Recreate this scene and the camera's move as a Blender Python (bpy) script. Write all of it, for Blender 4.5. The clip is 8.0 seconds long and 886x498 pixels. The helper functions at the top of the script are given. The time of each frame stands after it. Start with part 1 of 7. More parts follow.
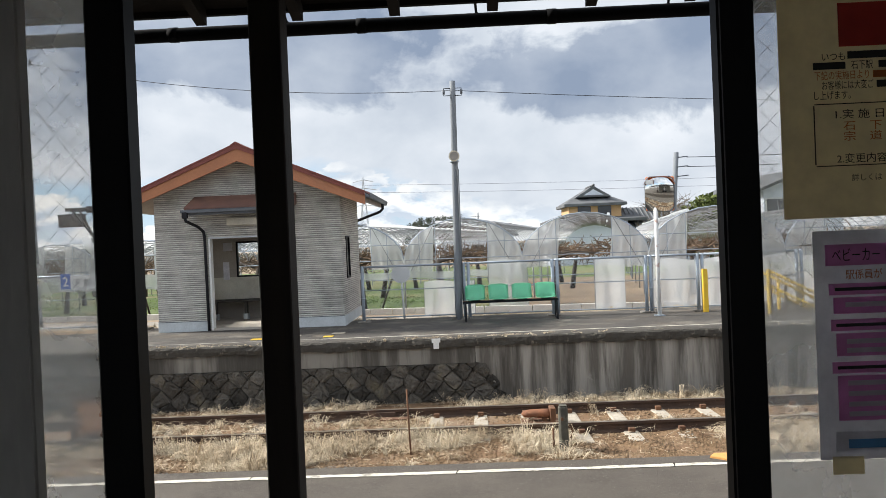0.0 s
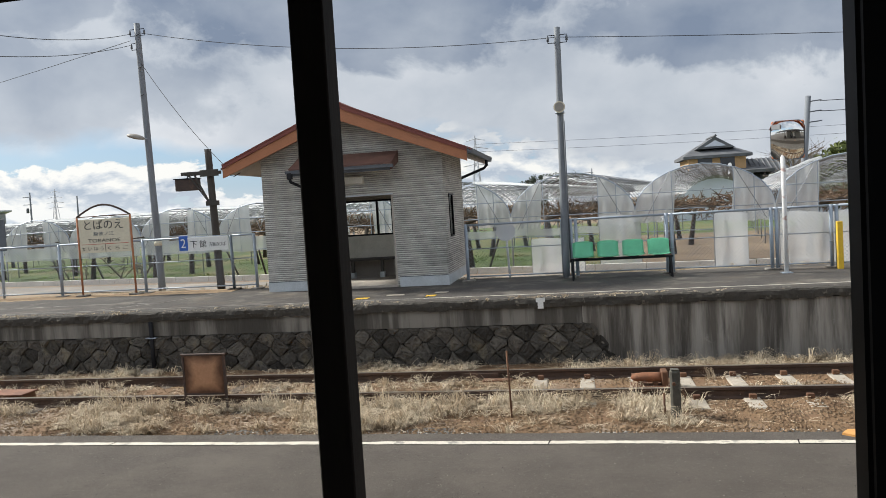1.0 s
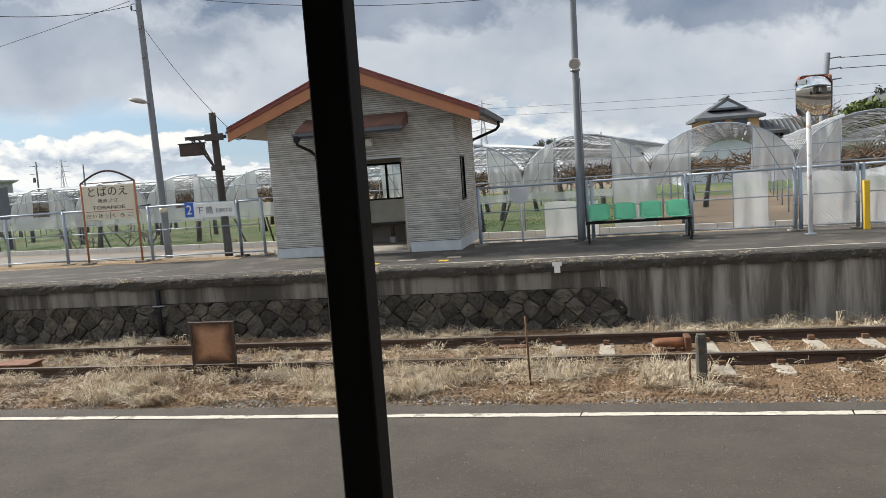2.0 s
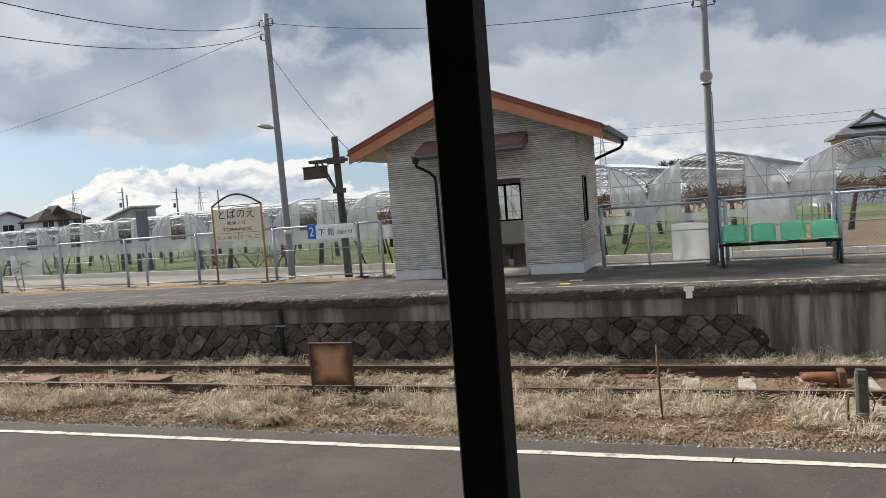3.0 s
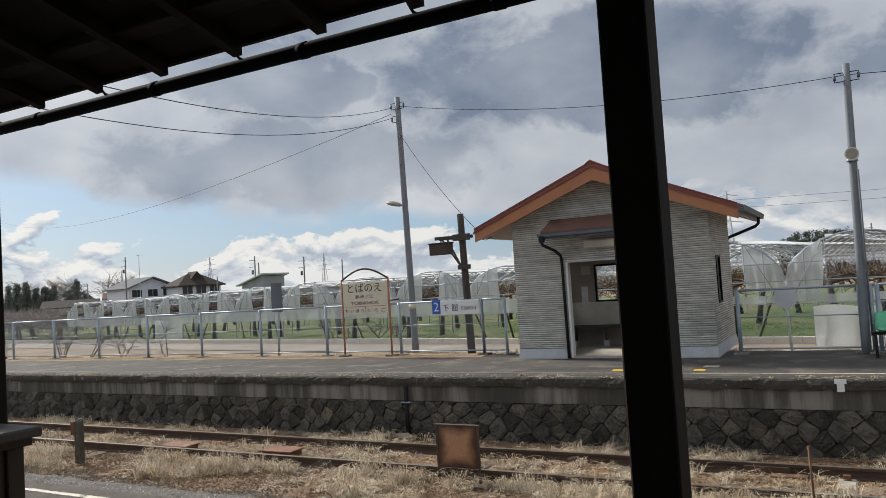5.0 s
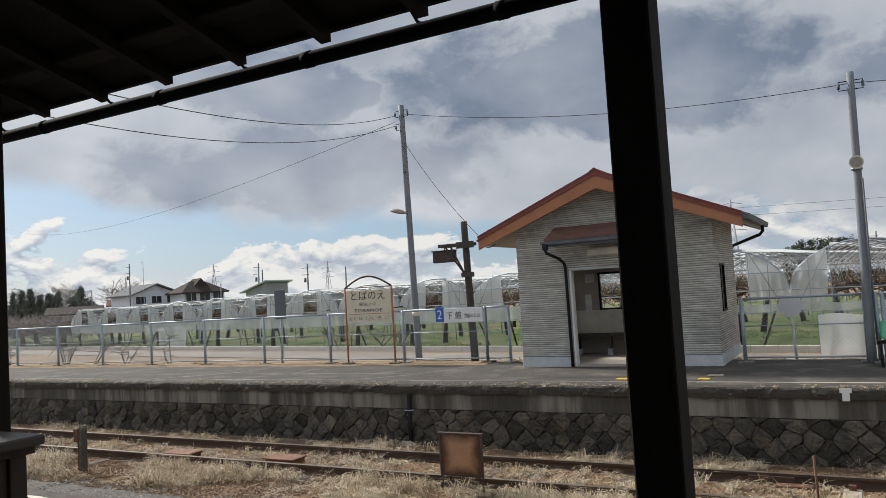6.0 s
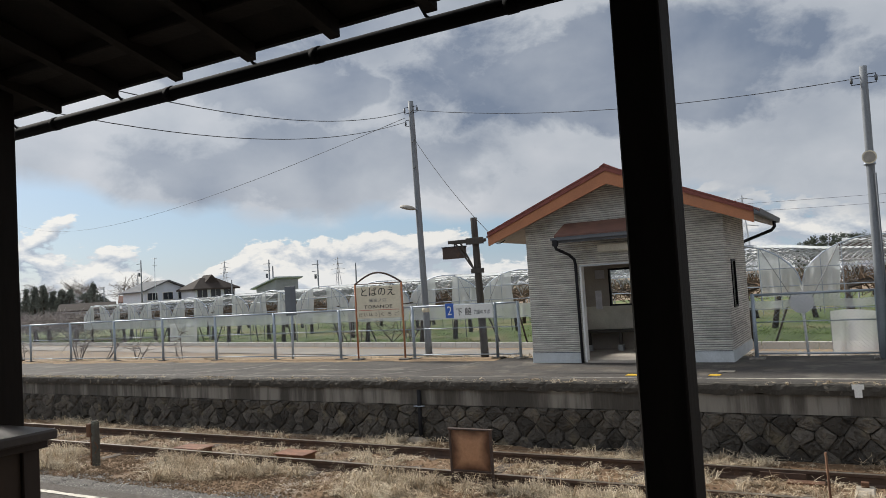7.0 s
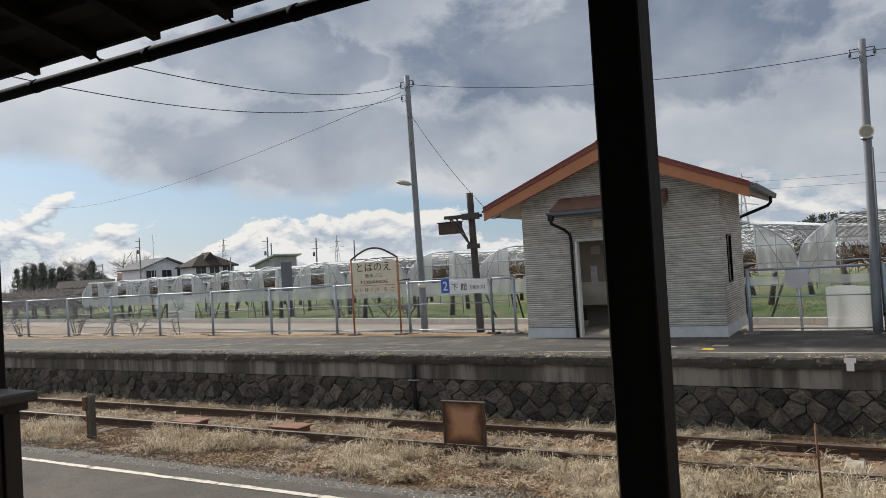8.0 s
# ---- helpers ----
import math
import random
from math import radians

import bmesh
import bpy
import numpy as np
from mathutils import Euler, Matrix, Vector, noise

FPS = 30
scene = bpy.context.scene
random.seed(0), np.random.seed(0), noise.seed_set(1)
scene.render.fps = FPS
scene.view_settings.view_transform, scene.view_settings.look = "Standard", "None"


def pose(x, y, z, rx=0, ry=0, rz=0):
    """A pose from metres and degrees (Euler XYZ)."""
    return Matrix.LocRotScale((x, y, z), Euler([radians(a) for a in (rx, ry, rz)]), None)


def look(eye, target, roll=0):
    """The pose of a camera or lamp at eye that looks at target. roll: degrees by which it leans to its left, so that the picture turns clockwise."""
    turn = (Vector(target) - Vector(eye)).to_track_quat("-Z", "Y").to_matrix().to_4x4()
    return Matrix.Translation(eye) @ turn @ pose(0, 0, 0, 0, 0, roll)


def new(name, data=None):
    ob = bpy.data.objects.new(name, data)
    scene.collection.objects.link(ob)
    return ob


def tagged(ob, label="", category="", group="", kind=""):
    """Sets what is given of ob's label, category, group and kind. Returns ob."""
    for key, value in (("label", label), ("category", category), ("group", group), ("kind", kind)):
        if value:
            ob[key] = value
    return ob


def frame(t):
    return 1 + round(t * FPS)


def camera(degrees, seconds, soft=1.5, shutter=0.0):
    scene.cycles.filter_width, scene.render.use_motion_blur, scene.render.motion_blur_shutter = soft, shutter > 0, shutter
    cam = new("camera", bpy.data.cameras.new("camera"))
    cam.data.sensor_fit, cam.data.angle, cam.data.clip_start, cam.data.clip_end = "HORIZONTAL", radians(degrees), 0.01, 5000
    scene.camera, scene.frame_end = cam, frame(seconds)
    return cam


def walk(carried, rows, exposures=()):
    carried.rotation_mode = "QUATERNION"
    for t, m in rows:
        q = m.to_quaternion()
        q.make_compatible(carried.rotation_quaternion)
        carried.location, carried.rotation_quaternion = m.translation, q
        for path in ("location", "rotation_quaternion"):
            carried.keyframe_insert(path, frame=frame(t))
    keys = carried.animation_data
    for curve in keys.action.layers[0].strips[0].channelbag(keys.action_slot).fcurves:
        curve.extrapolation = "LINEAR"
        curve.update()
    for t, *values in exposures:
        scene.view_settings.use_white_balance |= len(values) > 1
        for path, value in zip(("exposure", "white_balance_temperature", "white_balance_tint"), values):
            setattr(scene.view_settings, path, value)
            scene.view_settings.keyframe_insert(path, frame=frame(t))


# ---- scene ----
cam = camera(61.4, 8.0, soft=0.6)
PATH = [
    (0, (0.11, 0.033, 1.5), (0.056, 2.032, 1.484), -2.4),
    (0.5, (0.173, 0.25, 1.522), (-0.073, 2.233, 1.466), -3.4),
    (1, (0.251, 0.433, 1.452), (-0.11, 2.397, 1.342), -3.5),
    (2.3, (0.044, 0.917, 1.382), (-0.357, 2.866, 1.178), -4.3),
    (2.5, (0.015, 1.021, 1.366), (-0.457, 2.955, 1.177), -4.8),
    (3, (-0.026, 1.061, 1.349), (-0.707, 2.938, 1.236), -4.4),
    (3.5, (-0.074, 1.031, 1.416), (-0.921, 2.843, 1.392), -3.0),
    (4, (-0.116, 1.009, 1.511), (-1.042, 2.781, 1.557), -2.6),
    (4.5, (-0.128, 0.994, 1.497), (-1.072, 2.755, 1.571), -3.2),
    (5, (-0.150, 0.981, 1.527), (-1.102, 2.737, 1.619), -3.6),
    (6.5, (-0.151, 0.985, 1.533), (-1.119, 2.732, 1.648), -3.4),
    (7, (-0.150, 0.986, 1.529), (-1.133, 2.725, 1.633), -3.5),
    (7.5, (-0.139, 1.005, 1.502), (-1.126, 2.743, 1.582), -3.6),
    (8, (-0.105, 1.042, 1.462), (-1.090, 2.782, 1.508), -3.4),
]
walk(cam, [(t, look(eye, target, roll)) for t, eye, target, roll in PATH],
     exposures=[(0, 1.16, 6380, 9), (0.5, 0.95, 6360, 9), (1, 0.76, 6340, 9), (2.5, 0.78, 6340, 9), (3.5, 0.58, 6410, 10), (4.5, 0.48, 6380, 10), (8, 0.50, 6410, 10)])


# ---- light ----
SUN_ELEV, SUN_AZ = 36.0, 166.0          # degrees; azimuth from +x, counter-clockwise
world = bpy.data.worlds.new("sky")
scene.world = world
world.use_nodes = True


def build_sky():
    nt = world.node_tree
    nt.nodes.clear()
    N, L = nt.nodes.new, nt.links.new

    def math_(op, a, b=None, clamp=False):
        n = N("ShaderNodeMath")
        n.operation, n.use_clamp = op, clamp
        for i, v in enumerate((a, b)):
            if v is None:
                continue
            if isinstance(v, (int, float)):
                n.inputs[i].default_value = v
            else:
                L(v, n.inputs[i])
        return n.outputs[0]

    def noise_(vec, scale, detail, rough, dist=0.0):
        n = N("ShaderNodeTexNoise")
        n.inputs["Scale"].default_value, n.inputs["Detail"].default_value = scale, detail
        n.inputs["Roughness"].default_value, n.inputs["Distortion"].default_value = rough, dist
        L(vec, n.inputs["Vector"])
        return n.outputs["Fac"]

    def ramp_(fac, stops):
        n = N("ShaderNodeValToRGB")
        el = n.color_ramp.elements
        while len(el) < len(stops):
            el.new(0.5)
        for e, (p, c) in zip(el, stops):
            e.position, e.color = p, (*c, 1) if len(c) == 3 else c
        L(fac, n.inputs["Fac"])
        return n.outputs["Color"]

    def mix_(fac, a, b):
        n = N("ShaderNodeMix")
        n.data_type = "RGBA"
        for sock, v in ((n.inputs[0], fac), (n.inputs[6], a), (n.inputs[7], b)):
            if isinstance(v, (int, float)):
                sock.default_value = v
            elif isinstance(v, tuple):
                sock.default_value = (*v, 1)
            else:
                L(v, sock)
        return n.outputs[2]

    tc = N("ShaderNodeTexCoord")
    sep = N("ShaderNodeSeparateXYZ")
    L(tc.outputs["Generated"], sep.inputs[0])
    x, y, z = sep.outputs
    up = math_("MAXIMUM", z, 0.0)
    # cloud space: the direction, flattened so that clouds lie in level banks
    def space(k, h, shift):
        c = N("ShaderNodeCombineXYZ")
        L(math_("MULTIPLY", x, k), c.inputs[0])
        L(math_("MULTIPLY", y, k), c.inputs[1])
        L(math_("ADD", math_("MULTIPLY", z, h), shift), c.inputs[2])
        return c.outputs[0]

    deck, deck_up, bank, bank_up = space(1.0, 1.45, 0.35), space(1.0, 1.45, 0.385), space(1.0, 2.1, 0.0), space(1.0, 2.1, 0.026)
    sky = N("ShaderNodeTexSky")
    sky.sky_type, sky.sun_disc = "NISHITA", False
    sky.sun_elevation, sky.sun_rotation = radians(SUN_ELEV), radians(90 - SUN_AZ)
    sky.air_density, sky.dust_density = 1.0, 1.0
    sc = N("ShaderNodeVectorMath")
    sc.operation = "SCALE"
    L(sky.outputs[0], sc.inputs[0])
    sc.inputs["Scale"].default_value = 0.10
    blue = mix_(0.6, sc.outputs[0], (0.34, 0.53, 0.76))

    def thickness(vec):
        return math_("ADD", math_("MULTIPLY", noise_(vec, 2.6, 2.0, 0.5, 0.2), 0.5), math_("MULTIPLY", noise_(vec, 6.0, 9.0, 0.52, 0.1), 0.5))

    mid = noise_(deck, 4.6, 8.0, 0.52, 0.1)
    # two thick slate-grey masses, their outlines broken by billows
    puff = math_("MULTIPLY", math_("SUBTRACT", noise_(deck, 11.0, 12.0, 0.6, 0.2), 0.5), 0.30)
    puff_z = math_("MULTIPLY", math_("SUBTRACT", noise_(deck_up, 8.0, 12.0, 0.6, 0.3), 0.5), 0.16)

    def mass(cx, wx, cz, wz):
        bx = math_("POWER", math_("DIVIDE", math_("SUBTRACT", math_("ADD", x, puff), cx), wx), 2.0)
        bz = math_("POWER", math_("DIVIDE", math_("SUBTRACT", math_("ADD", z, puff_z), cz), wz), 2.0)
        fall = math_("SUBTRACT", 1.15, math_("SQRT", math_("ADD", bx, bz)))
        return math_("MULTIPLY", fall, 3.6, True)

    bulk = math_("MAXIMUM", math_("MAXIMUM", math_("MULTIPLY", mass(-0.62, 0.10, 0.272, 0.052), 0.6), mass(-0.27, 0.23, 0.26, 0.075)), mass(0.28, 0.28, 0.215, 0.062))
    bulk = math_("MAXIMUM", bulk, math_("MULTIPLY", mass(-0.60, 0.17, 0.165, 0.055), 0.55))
    here, above = thickness(deck), thickness(deck_up)
    rim = math_("MULTIPLY", math_("SUBTRACT", here, above), 0.85)          # tops catch the light
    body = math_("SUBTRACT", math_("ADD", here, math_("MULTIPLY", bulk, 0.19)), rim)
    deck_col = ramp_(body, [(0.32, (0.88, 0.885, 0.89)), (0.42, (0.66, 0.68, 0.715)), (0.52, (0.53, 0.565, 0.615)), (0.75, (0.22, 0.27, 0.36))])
    gaps = ramp_(mid, [(0.27, (0, 0, 0)), (0.34, (1, 1, 1))])
    edge = math_("ADD", math_("ADD", z, math_("MULTIPLY", x, 0.09)), math_("MULTIPLY", math_("SUBTRACT", mid, 0.5), 0.16))
    cover = ramp_(edge, [(0.050, (0, 0, 0)), (0.082, (1, 1, 1))])
    cover = math_("MULTIPLY", cover, gaps)
    cum, cum_up = noise_(bank, 8.5, 12.0, 0.57, 0.15), noise_(bank_up, 8.5, 12.0, 0.57, 0.15)
    fade = math_("SUBTRACT", math_("ADD", cum, 0.22), math_("MULTIPLY", up, 3.4))
    cum_mask = ramp_(fade, [(0.482, (0, 0, 0)), (0.508, (1, 1, 1))])
    cum_col = ramp_(math_("ADD", 0.52, math_("MULTIPLY", math_("SUBTRACT", cum, cum_up), 2.8)), [(0.30, (0.47, 0.53, 0.61)), (0.47, (0.70, 0.73, 0.76)), (0.64, (0.95, 0.93, 0.88))])
    low = mix_(cum_mask, blue, cum_col)
    col = mix_(cover, low, deck_col)
    haze = ramp_(z, [(0.0, (1, 1, 1)), (0.045, (0, 0, 0))])
    hz = math_("MULTIPLY", haze, 0.5)
    col = mix_(hz, col, (0.82, 0.85, 0.88))
    # brighter towards the hidden sun
    sun_dir = Vector((math.cos(radians(SUN_AZ)) * math.cos(radians(SUN_ELEV)), math.sin(radians(SUN_AZ)) * math.cos(radians(SUN_ELEV)), math.sin(radians(SUN_ELEV))))
    dot = N("ShaderNodeVectorMath")
    dot.operation = "DOT_PRODUCT"
    L(tc.outputs["Generated"], dot.inputs[0])
    dot.inputs[1].default_value = sun_dir
    glow = math_("POWER", math_("MAXIMUM", dot.outputs["Value"], 0.0), 5.0)
    rear_fill = math_("MULTIPLY", math_("MAXIMUM", math_("MULTIPLY", y, -1.0), 0.0), 0.55)          # added fill: unseen sky behind the camera raised to brighten camera-facing fronts
    gain = math_("ADD", math_("ADD", 0.92, rear_fill), math_("MULTIPLY", glow, 0.26))
    fin = N("ShaderNodeVectorMath")
    fin.operation = "SCALE"
    L(col, fin.inputs[0])
    L(gain, fin.inputs["Scale"])
    bg, out = N("ShaderNodeBackground"), N("ShaderNodeOutputWorld")
    L(fin.outputs[0], bg.inputs[0])
    bg.inputs[1].default_value = 0.66
    L(bg.outputs[0], out.inputs[0])


build_sky()
sun = new("sun", bpy.data.lights.new("sun", "SUN"))
sun.data.energy, sun.data.angle, sun.data.color = 3.8, radians(8), (1.0, 0.95, 0.86)
sun.matrix_world = look((0, 0, 0), (-math.cos(radians(SUN_AZ)) * math.cos(radians(SUN_ELEV)), -math.sin(radians(SUN_AZ)) * math.cos(radians(SUN_ELEV)), -math.sin(radians(SUN_ELEV))))


# ---- materials ----
def mat(name, base, rough=0.8, metal=0.0, second=None, scale=6.0, contrast=(0.35, 0.65), stain=None, stain_scale=0.8, stain_at=(0.5, 0.7),
        grain=40.0, grain_mix=0.35, bump=0.0, bump_scale=40.0, bump_dist=0.01, stretch=(1, 1, 1), spread=0.0, alpha=1.0, trans=0.0, spec=0.4):
    """A surface with colour variation at two scales, a stain layer with its own shape and fine relief."""
    m = bpy.data.materials.new(name)
    m.use_nodes = True
    nt = m.node_tree
    b = nt.nodes["Principled BSDF"]
    N, L = nt.nodes.new, nt.links.new
    b.inputs["Roughness"].default_value, b.inputs["Metallic"].default_value = rough, metal
    b.inputs["Specular IOR Level"].default_value = spec
    geo = N("ShaderNodeNewGeometry")
    mp = N("ShaderNodeMapping")
    mp.inputs["Scale"].default_value = stretch
    L(geo.outputs["Position"], mp.inputs["Vector"])

    def noise_(s, detail=6.0, r=0.6):
        n = N("ShaderNodeTexNoise")
        n.inputs["Scale"].default_value, n.inputs["Detail"].default_value, n.inputs["Roughness"].default_value = s, detail, r
        L(mp.outputs[0], n.inputs["Vector"])
        return n.outputs["Fac"]

    def ramp_(fac, lo, hi):
        n = N("ShaderNodeMapRange")
        n.inputs["From Min"].default_value, n.inputs["From Max"].default_value = lo, hi
        L(fac, n.inputs["Value"])
        return n.outputs[0]

    def mix_(fac, a, c, blend="MIX"):
        n = N("ShaderNodeMix")
        n.data_type, n.blend_type = "RGBA", blend
        for sock, v in ((n.inputs[0], fac), (n.inputs[6], a), (n.inputs[7], c)):
            if isinstance(v, (int, float)):
                sock.default_value = v
            elif isinstance(v, tuple):
                sock.default_value = (*v, 1)
            else:
                L(v, sock)
        return n.outputs[2]

    second = second or tuple(c * 0.7 for c in base)
    col = mix_(ramp_(noise_(scale), *contrast), base, second)
    if stain:
        col = mix_(ramp_(noise_(stain_scale, 8.0, 0.65), *stain_at), col, stain)
    g = ramp_(noise_(grain, 3.0), 0.2, 0.8)
    col = mix_(grain_mix, col, mix_(g, tuple(c * 0.62 for c in base), tuple(min(1, c * 1.3) for c in base)))
    if spread:
        info = N("ShaderNodeObjectInfo")
        isl = N("ShaderNodeNewGeometry")
        ad = N("ShaderNodeMath")
        ad.operation = "ADD"
        L(info.outputs["Random"], ad.inputs[0])
        L(isl.outputs["Random Per Island"], ad.inputs[1])
        fr = N("ShaderNodeMath")
        fr.operation = "FRACT"
        L(ad.outputs[0], fr.inputs[0])
        h = N("ShaderNodeHueSaturation")
        mr = N("ShaderNodeMapRange")
        mr.inputs["To Min"].default_value, mr.inputs["To Max"].default_value = 1 - spread, 1 + spread
        L(fr.outputs[0], mr.inputs["Value"])
        L(mr.outputs[0], h.inputs["Value"])
        L(col, h.inputs["Color"])
        col = h.outputs[0]
    L(col, b.inputs["Base Color"])
    if bump:
        bp = N("ShaderNodeBump")
        bp.inputs["Strength"].default_value, bp.inputs["Distance"].default_value = bump, bump_dist
        L(noise_(bump_scale, 5.0), bp.inputs["Height"])
        L(bp.outputs[0], b.inputs["Normal"])
    b.inputs["Alpha"].default_value = alpha
    b.inputs["Transmission Weight"].default_value = trans
    return m


ASPHALT = mat("asphalt", (0.126, 0.108, 0.092), 0.92, second=(0.070, 0.059, 0.050), grain_mix=0.5, scale=2.4, contrast=(0.36, 0.64), stain=(0.17, 0.16, 0.14), stain_scale=42, stain_at=(0.56, 0.66), grain=150, bump=0.9, bump_scale=120, bump_dist=0.02)
PLAT_ASPHALT = mat("old asphalt", (0.072, 0.064, 0.057), 0.92, second=(0.042, 0.038, 0.035), grain_mix=0.45, scale=2.6, contrast=(0.42, 0.58), stain=(0.19, 0.17, 0.14), stain_scale=1.5, stain_at=(0.52, 0.64), grain=45, bump=0.7, bump_scale=60, bump_dist=0.015)
GROUND = mat("dry soil", (0.24, 0.175, 0.115), 0.95, second=(0.16, 0.115, 0.075), scale=0.6, stain=(0.36, 0.28, 0.17), stain_scale=0.35, grain=25, bump=0.6, bump_scale=20)
GRAVEL_BED = mat("grey gravel bed", (0.12, 0.11, 0.10), 0.95, second=(0.065, 0.058, 0.05), scale=14, stain=(0.26, 0.235, 0.20), stain_scale=24, stain_at=(0.5, 0.62), grain=60, bump=1.0, bump_scale=45, bump_dist=0.02)
VERGE = mat("tan straw soil", (0.36, 0.245, 0.14), 0.95, second=(0.19, 0.13, 0.08), scale=5, contrast=(0.4, 0.6), stain=(0.48, 0.36, 0.22), stain_scale=6, stain_at=(0.55, 0.65), grain=40, bump=0.8, bump_scale=25)
BALLAST = mat("ballast", (0.20, 0.125, 0.065), 0.95, second=(0.15, 0.085, 0.05), scale=2.0, stain=(0.30, 0.27, 0.23), stain_scale=0.9, grain=60, bump=0.9, bump_scale=45)
STONE_GRAVEL = mat("gravel stone", (0.23, 0.16, 0.098), 0.95, second=(0.15, 0.09, 0.05), scale=3, grain=50, bump=0.4, spread=0.45)
GRIT = mat("asphalt grit", (0.17, 0.155, 0.135), 0.9, second=(0.10, 0.09, 0.08), scale=20, spread=0.6)
PALE_GRAVEL = mat("pale gravel", (0.50, 0.475, 0.43), 0.9, second=(0.24, 0.22, 0.19), scale=4, spread=0.5)
STRAW = mat("dry grass", (0.56, 0.475, 0.35), 0.9, second=(0.34, 0.25, 0.155), scale=1.6, contrast=(0.42, 0.58), grain=30, spread=0.4)
GREEN = mat("field grass", (0.098, 0.145, 0.036), 0.95, second=(0.068, 0.092, 0.028), scale=2.6, contrast=(0.42, 0.58), stain=(0.24, 0.18, 0.10), stain_scale=0.35, stain_at=(0.50, 0.60), grain=14, bump=0.8, bump_scale=9)
ROAD = mat("pale road", (0.24, 0.215, 0.185), 0.9, second=(0.19, 0.168, 0.142), scale=0.7, stain=(0.42, 0.36, 0.29), stain_scale=0.4, grain=60)
CONC = mat("weathered concrete", (0.30, 0.28, 0.25), 0.9, second=(0.075, 0.066, 0.055), scale=4.5, contrast=(0.40, 0.58), stain=(0.030, 0.025, 0.020), stain_scale=2.6, stain_at=(0.51, 0.60), grain=60, grain_mix=0.15, bump=0.4, bump_scale=30, stretch=(1, 1, 0.08))


def blotches(m, colour, scale, lo, hi):
    """Scattered pale patches of lime and lichen over a surface."""
    nt = m.node_tree
    N, L = nt.nodes.new, nt.links.new
    b = nt.nodes["Principled BSDF"]
    old = b.inputs["Base Color"].links[0].from_socket
    geo, ns, rp, mx = N("ShaderNodeNewGeometry"), N("ShaderNodeTexNoise"), N("ShaderNodeMapRange"), N("ShaderNodeMix")
    ns.inputs["Scale"].default_value, ns.inputs["Detail"].default_value, ns.inputs["Roughness"].default_value = scale, 9.0, 0.72
    rp.inputs["From Min"].default_value, rp.inputs["From Max"].default_value = lo, hi
    mx.data_type = "RGBA"
    L(geo.outputs["Position"], ns.inputs["Vector"])
    L(ns.outputs["Fac"], rp.inputs["Value"])
    L(rp.outputs[0], mx.inputs[0])
    L(old, mx.inputs[6])
    mx.inputs[7].default_value = (*colour, 1)
    L(mx.outputs[2], b.inputs["Base Color"])


BAND = mat("blackened concrete band", (0.22, 0.205, 0.18), 0.9, second=(0.055, 0.049, 0.041), scale=4.0, contrast=(0.42, 0.58), stain=(0.030, 0.026, 0.021), stain_scale=1.1, stain_at=(0.48, 0.60), grain=60, grain_mix=0.15, bump=0.4, bump_scale=30, stretch=(1, 1, 0.10))
blotches(ASPHALT, (0.165, 0.142, 0.120), 0.8, 0.50, 0.78)
blotches(PLAT_ASPHALT, (0.125, 0.100, 0.076), 1.3, 0.52, 0.74)
blotches(CONC, (0.36, 0.345, 0.315), 3.2, 0.62, 0.78)
COPING = mat("mossy coping", (0.062, 0.055, 0.046), 0.95, second=(0.03, 0.028, 0.024), scale=7, stain=(0.28, 0.25, 0.20), stain_scale=7, stain_at=(0.58, 0.68), grain=50, bump=1.0, bump_scale=18, bump_dist=0.03)
RUBBLE = mat("rubble stone", (0.105, 0.094, 0.079), 0.95, second=(0.045, 0.041, 0.037), scale=5, contrast=(0.40, 0.60), stain=(0.17, 0.14, 0.085), stain_scale=2.6, stain_at=(0.54, 0.66), grain=35, grain_mix=0.5, bump=1.0, bump_scale=22, bump_dist=0.04, spread=0.5)
MORTAR = mat("dark mortar", (0.052, 0.047, 0.040), 0.95, scale=5, bump=0.5)
RUST = mat("rusty steel", (0.15, 0.075, 0.04), 0.85, second=(0.08, 0.04, 0.025), scale=6, stain=(0.22, 0.11, 0.055), grain=60, bump=0.3)
RAIL_RUST = mat("dark rail rust", (0.085, 0.052, 0.036), 0.85, second=(0.045, 0.032, 0.026), scale=5, stain=(0.15, 0.085, 0.05), stain_scale=4, stain_at=(0.55, 0.7), grain=60, bump=0.3)
RAIL_TOP = mat("worn rail head", (0.52, 0.47, 0.41), 0.33, 0.85, second=(0.36, 0.28, 0.21), scale=5)
LINE = mat("worn white line paint", (0.64, 0.595, 0.51), 0.8, second=(0.48, 0.44, 0.37), scale=9, stain=(0.13, 0.12, 0.11), stain_scale=8, stain_at=(0.55, 0.62), grain=60)
OLD_LINE = mat("almost worn off line paint", (0.33, 0.31, 0.275), 0.9, second=(0.12, 0.115, 0.105), scale=6, contrast=(0.44, 0.54), stain=(0.08, 0.076, 0.07), stain_scale=1.2, stain_at=(0.5, 0.58))
ORANGE_RUST = mat("bright orange rust", (0.40, 0.17, 0.08), 0.85, second=(0.28, 0.12, 0.07), scale=9, stain=(0.50, 0.36, 0.26), stain_scale=6, stain_at=(0.58, 0.72))
DARKWOOD = mat("dark stained wood", (0.020, 0.015, 0.012), 0.8, second=(0.010, 0.008, 0.007), scale=8, grain=60, stretch=(1, 1, 0.12), bump=0.2, spec=0.2)
COUNTER_CAP = mat("worn brown counter top", (0.085, 0.068, 0.058), 0.55, second=(0.055, 0.043, 0.036), scale=7, grain=50)
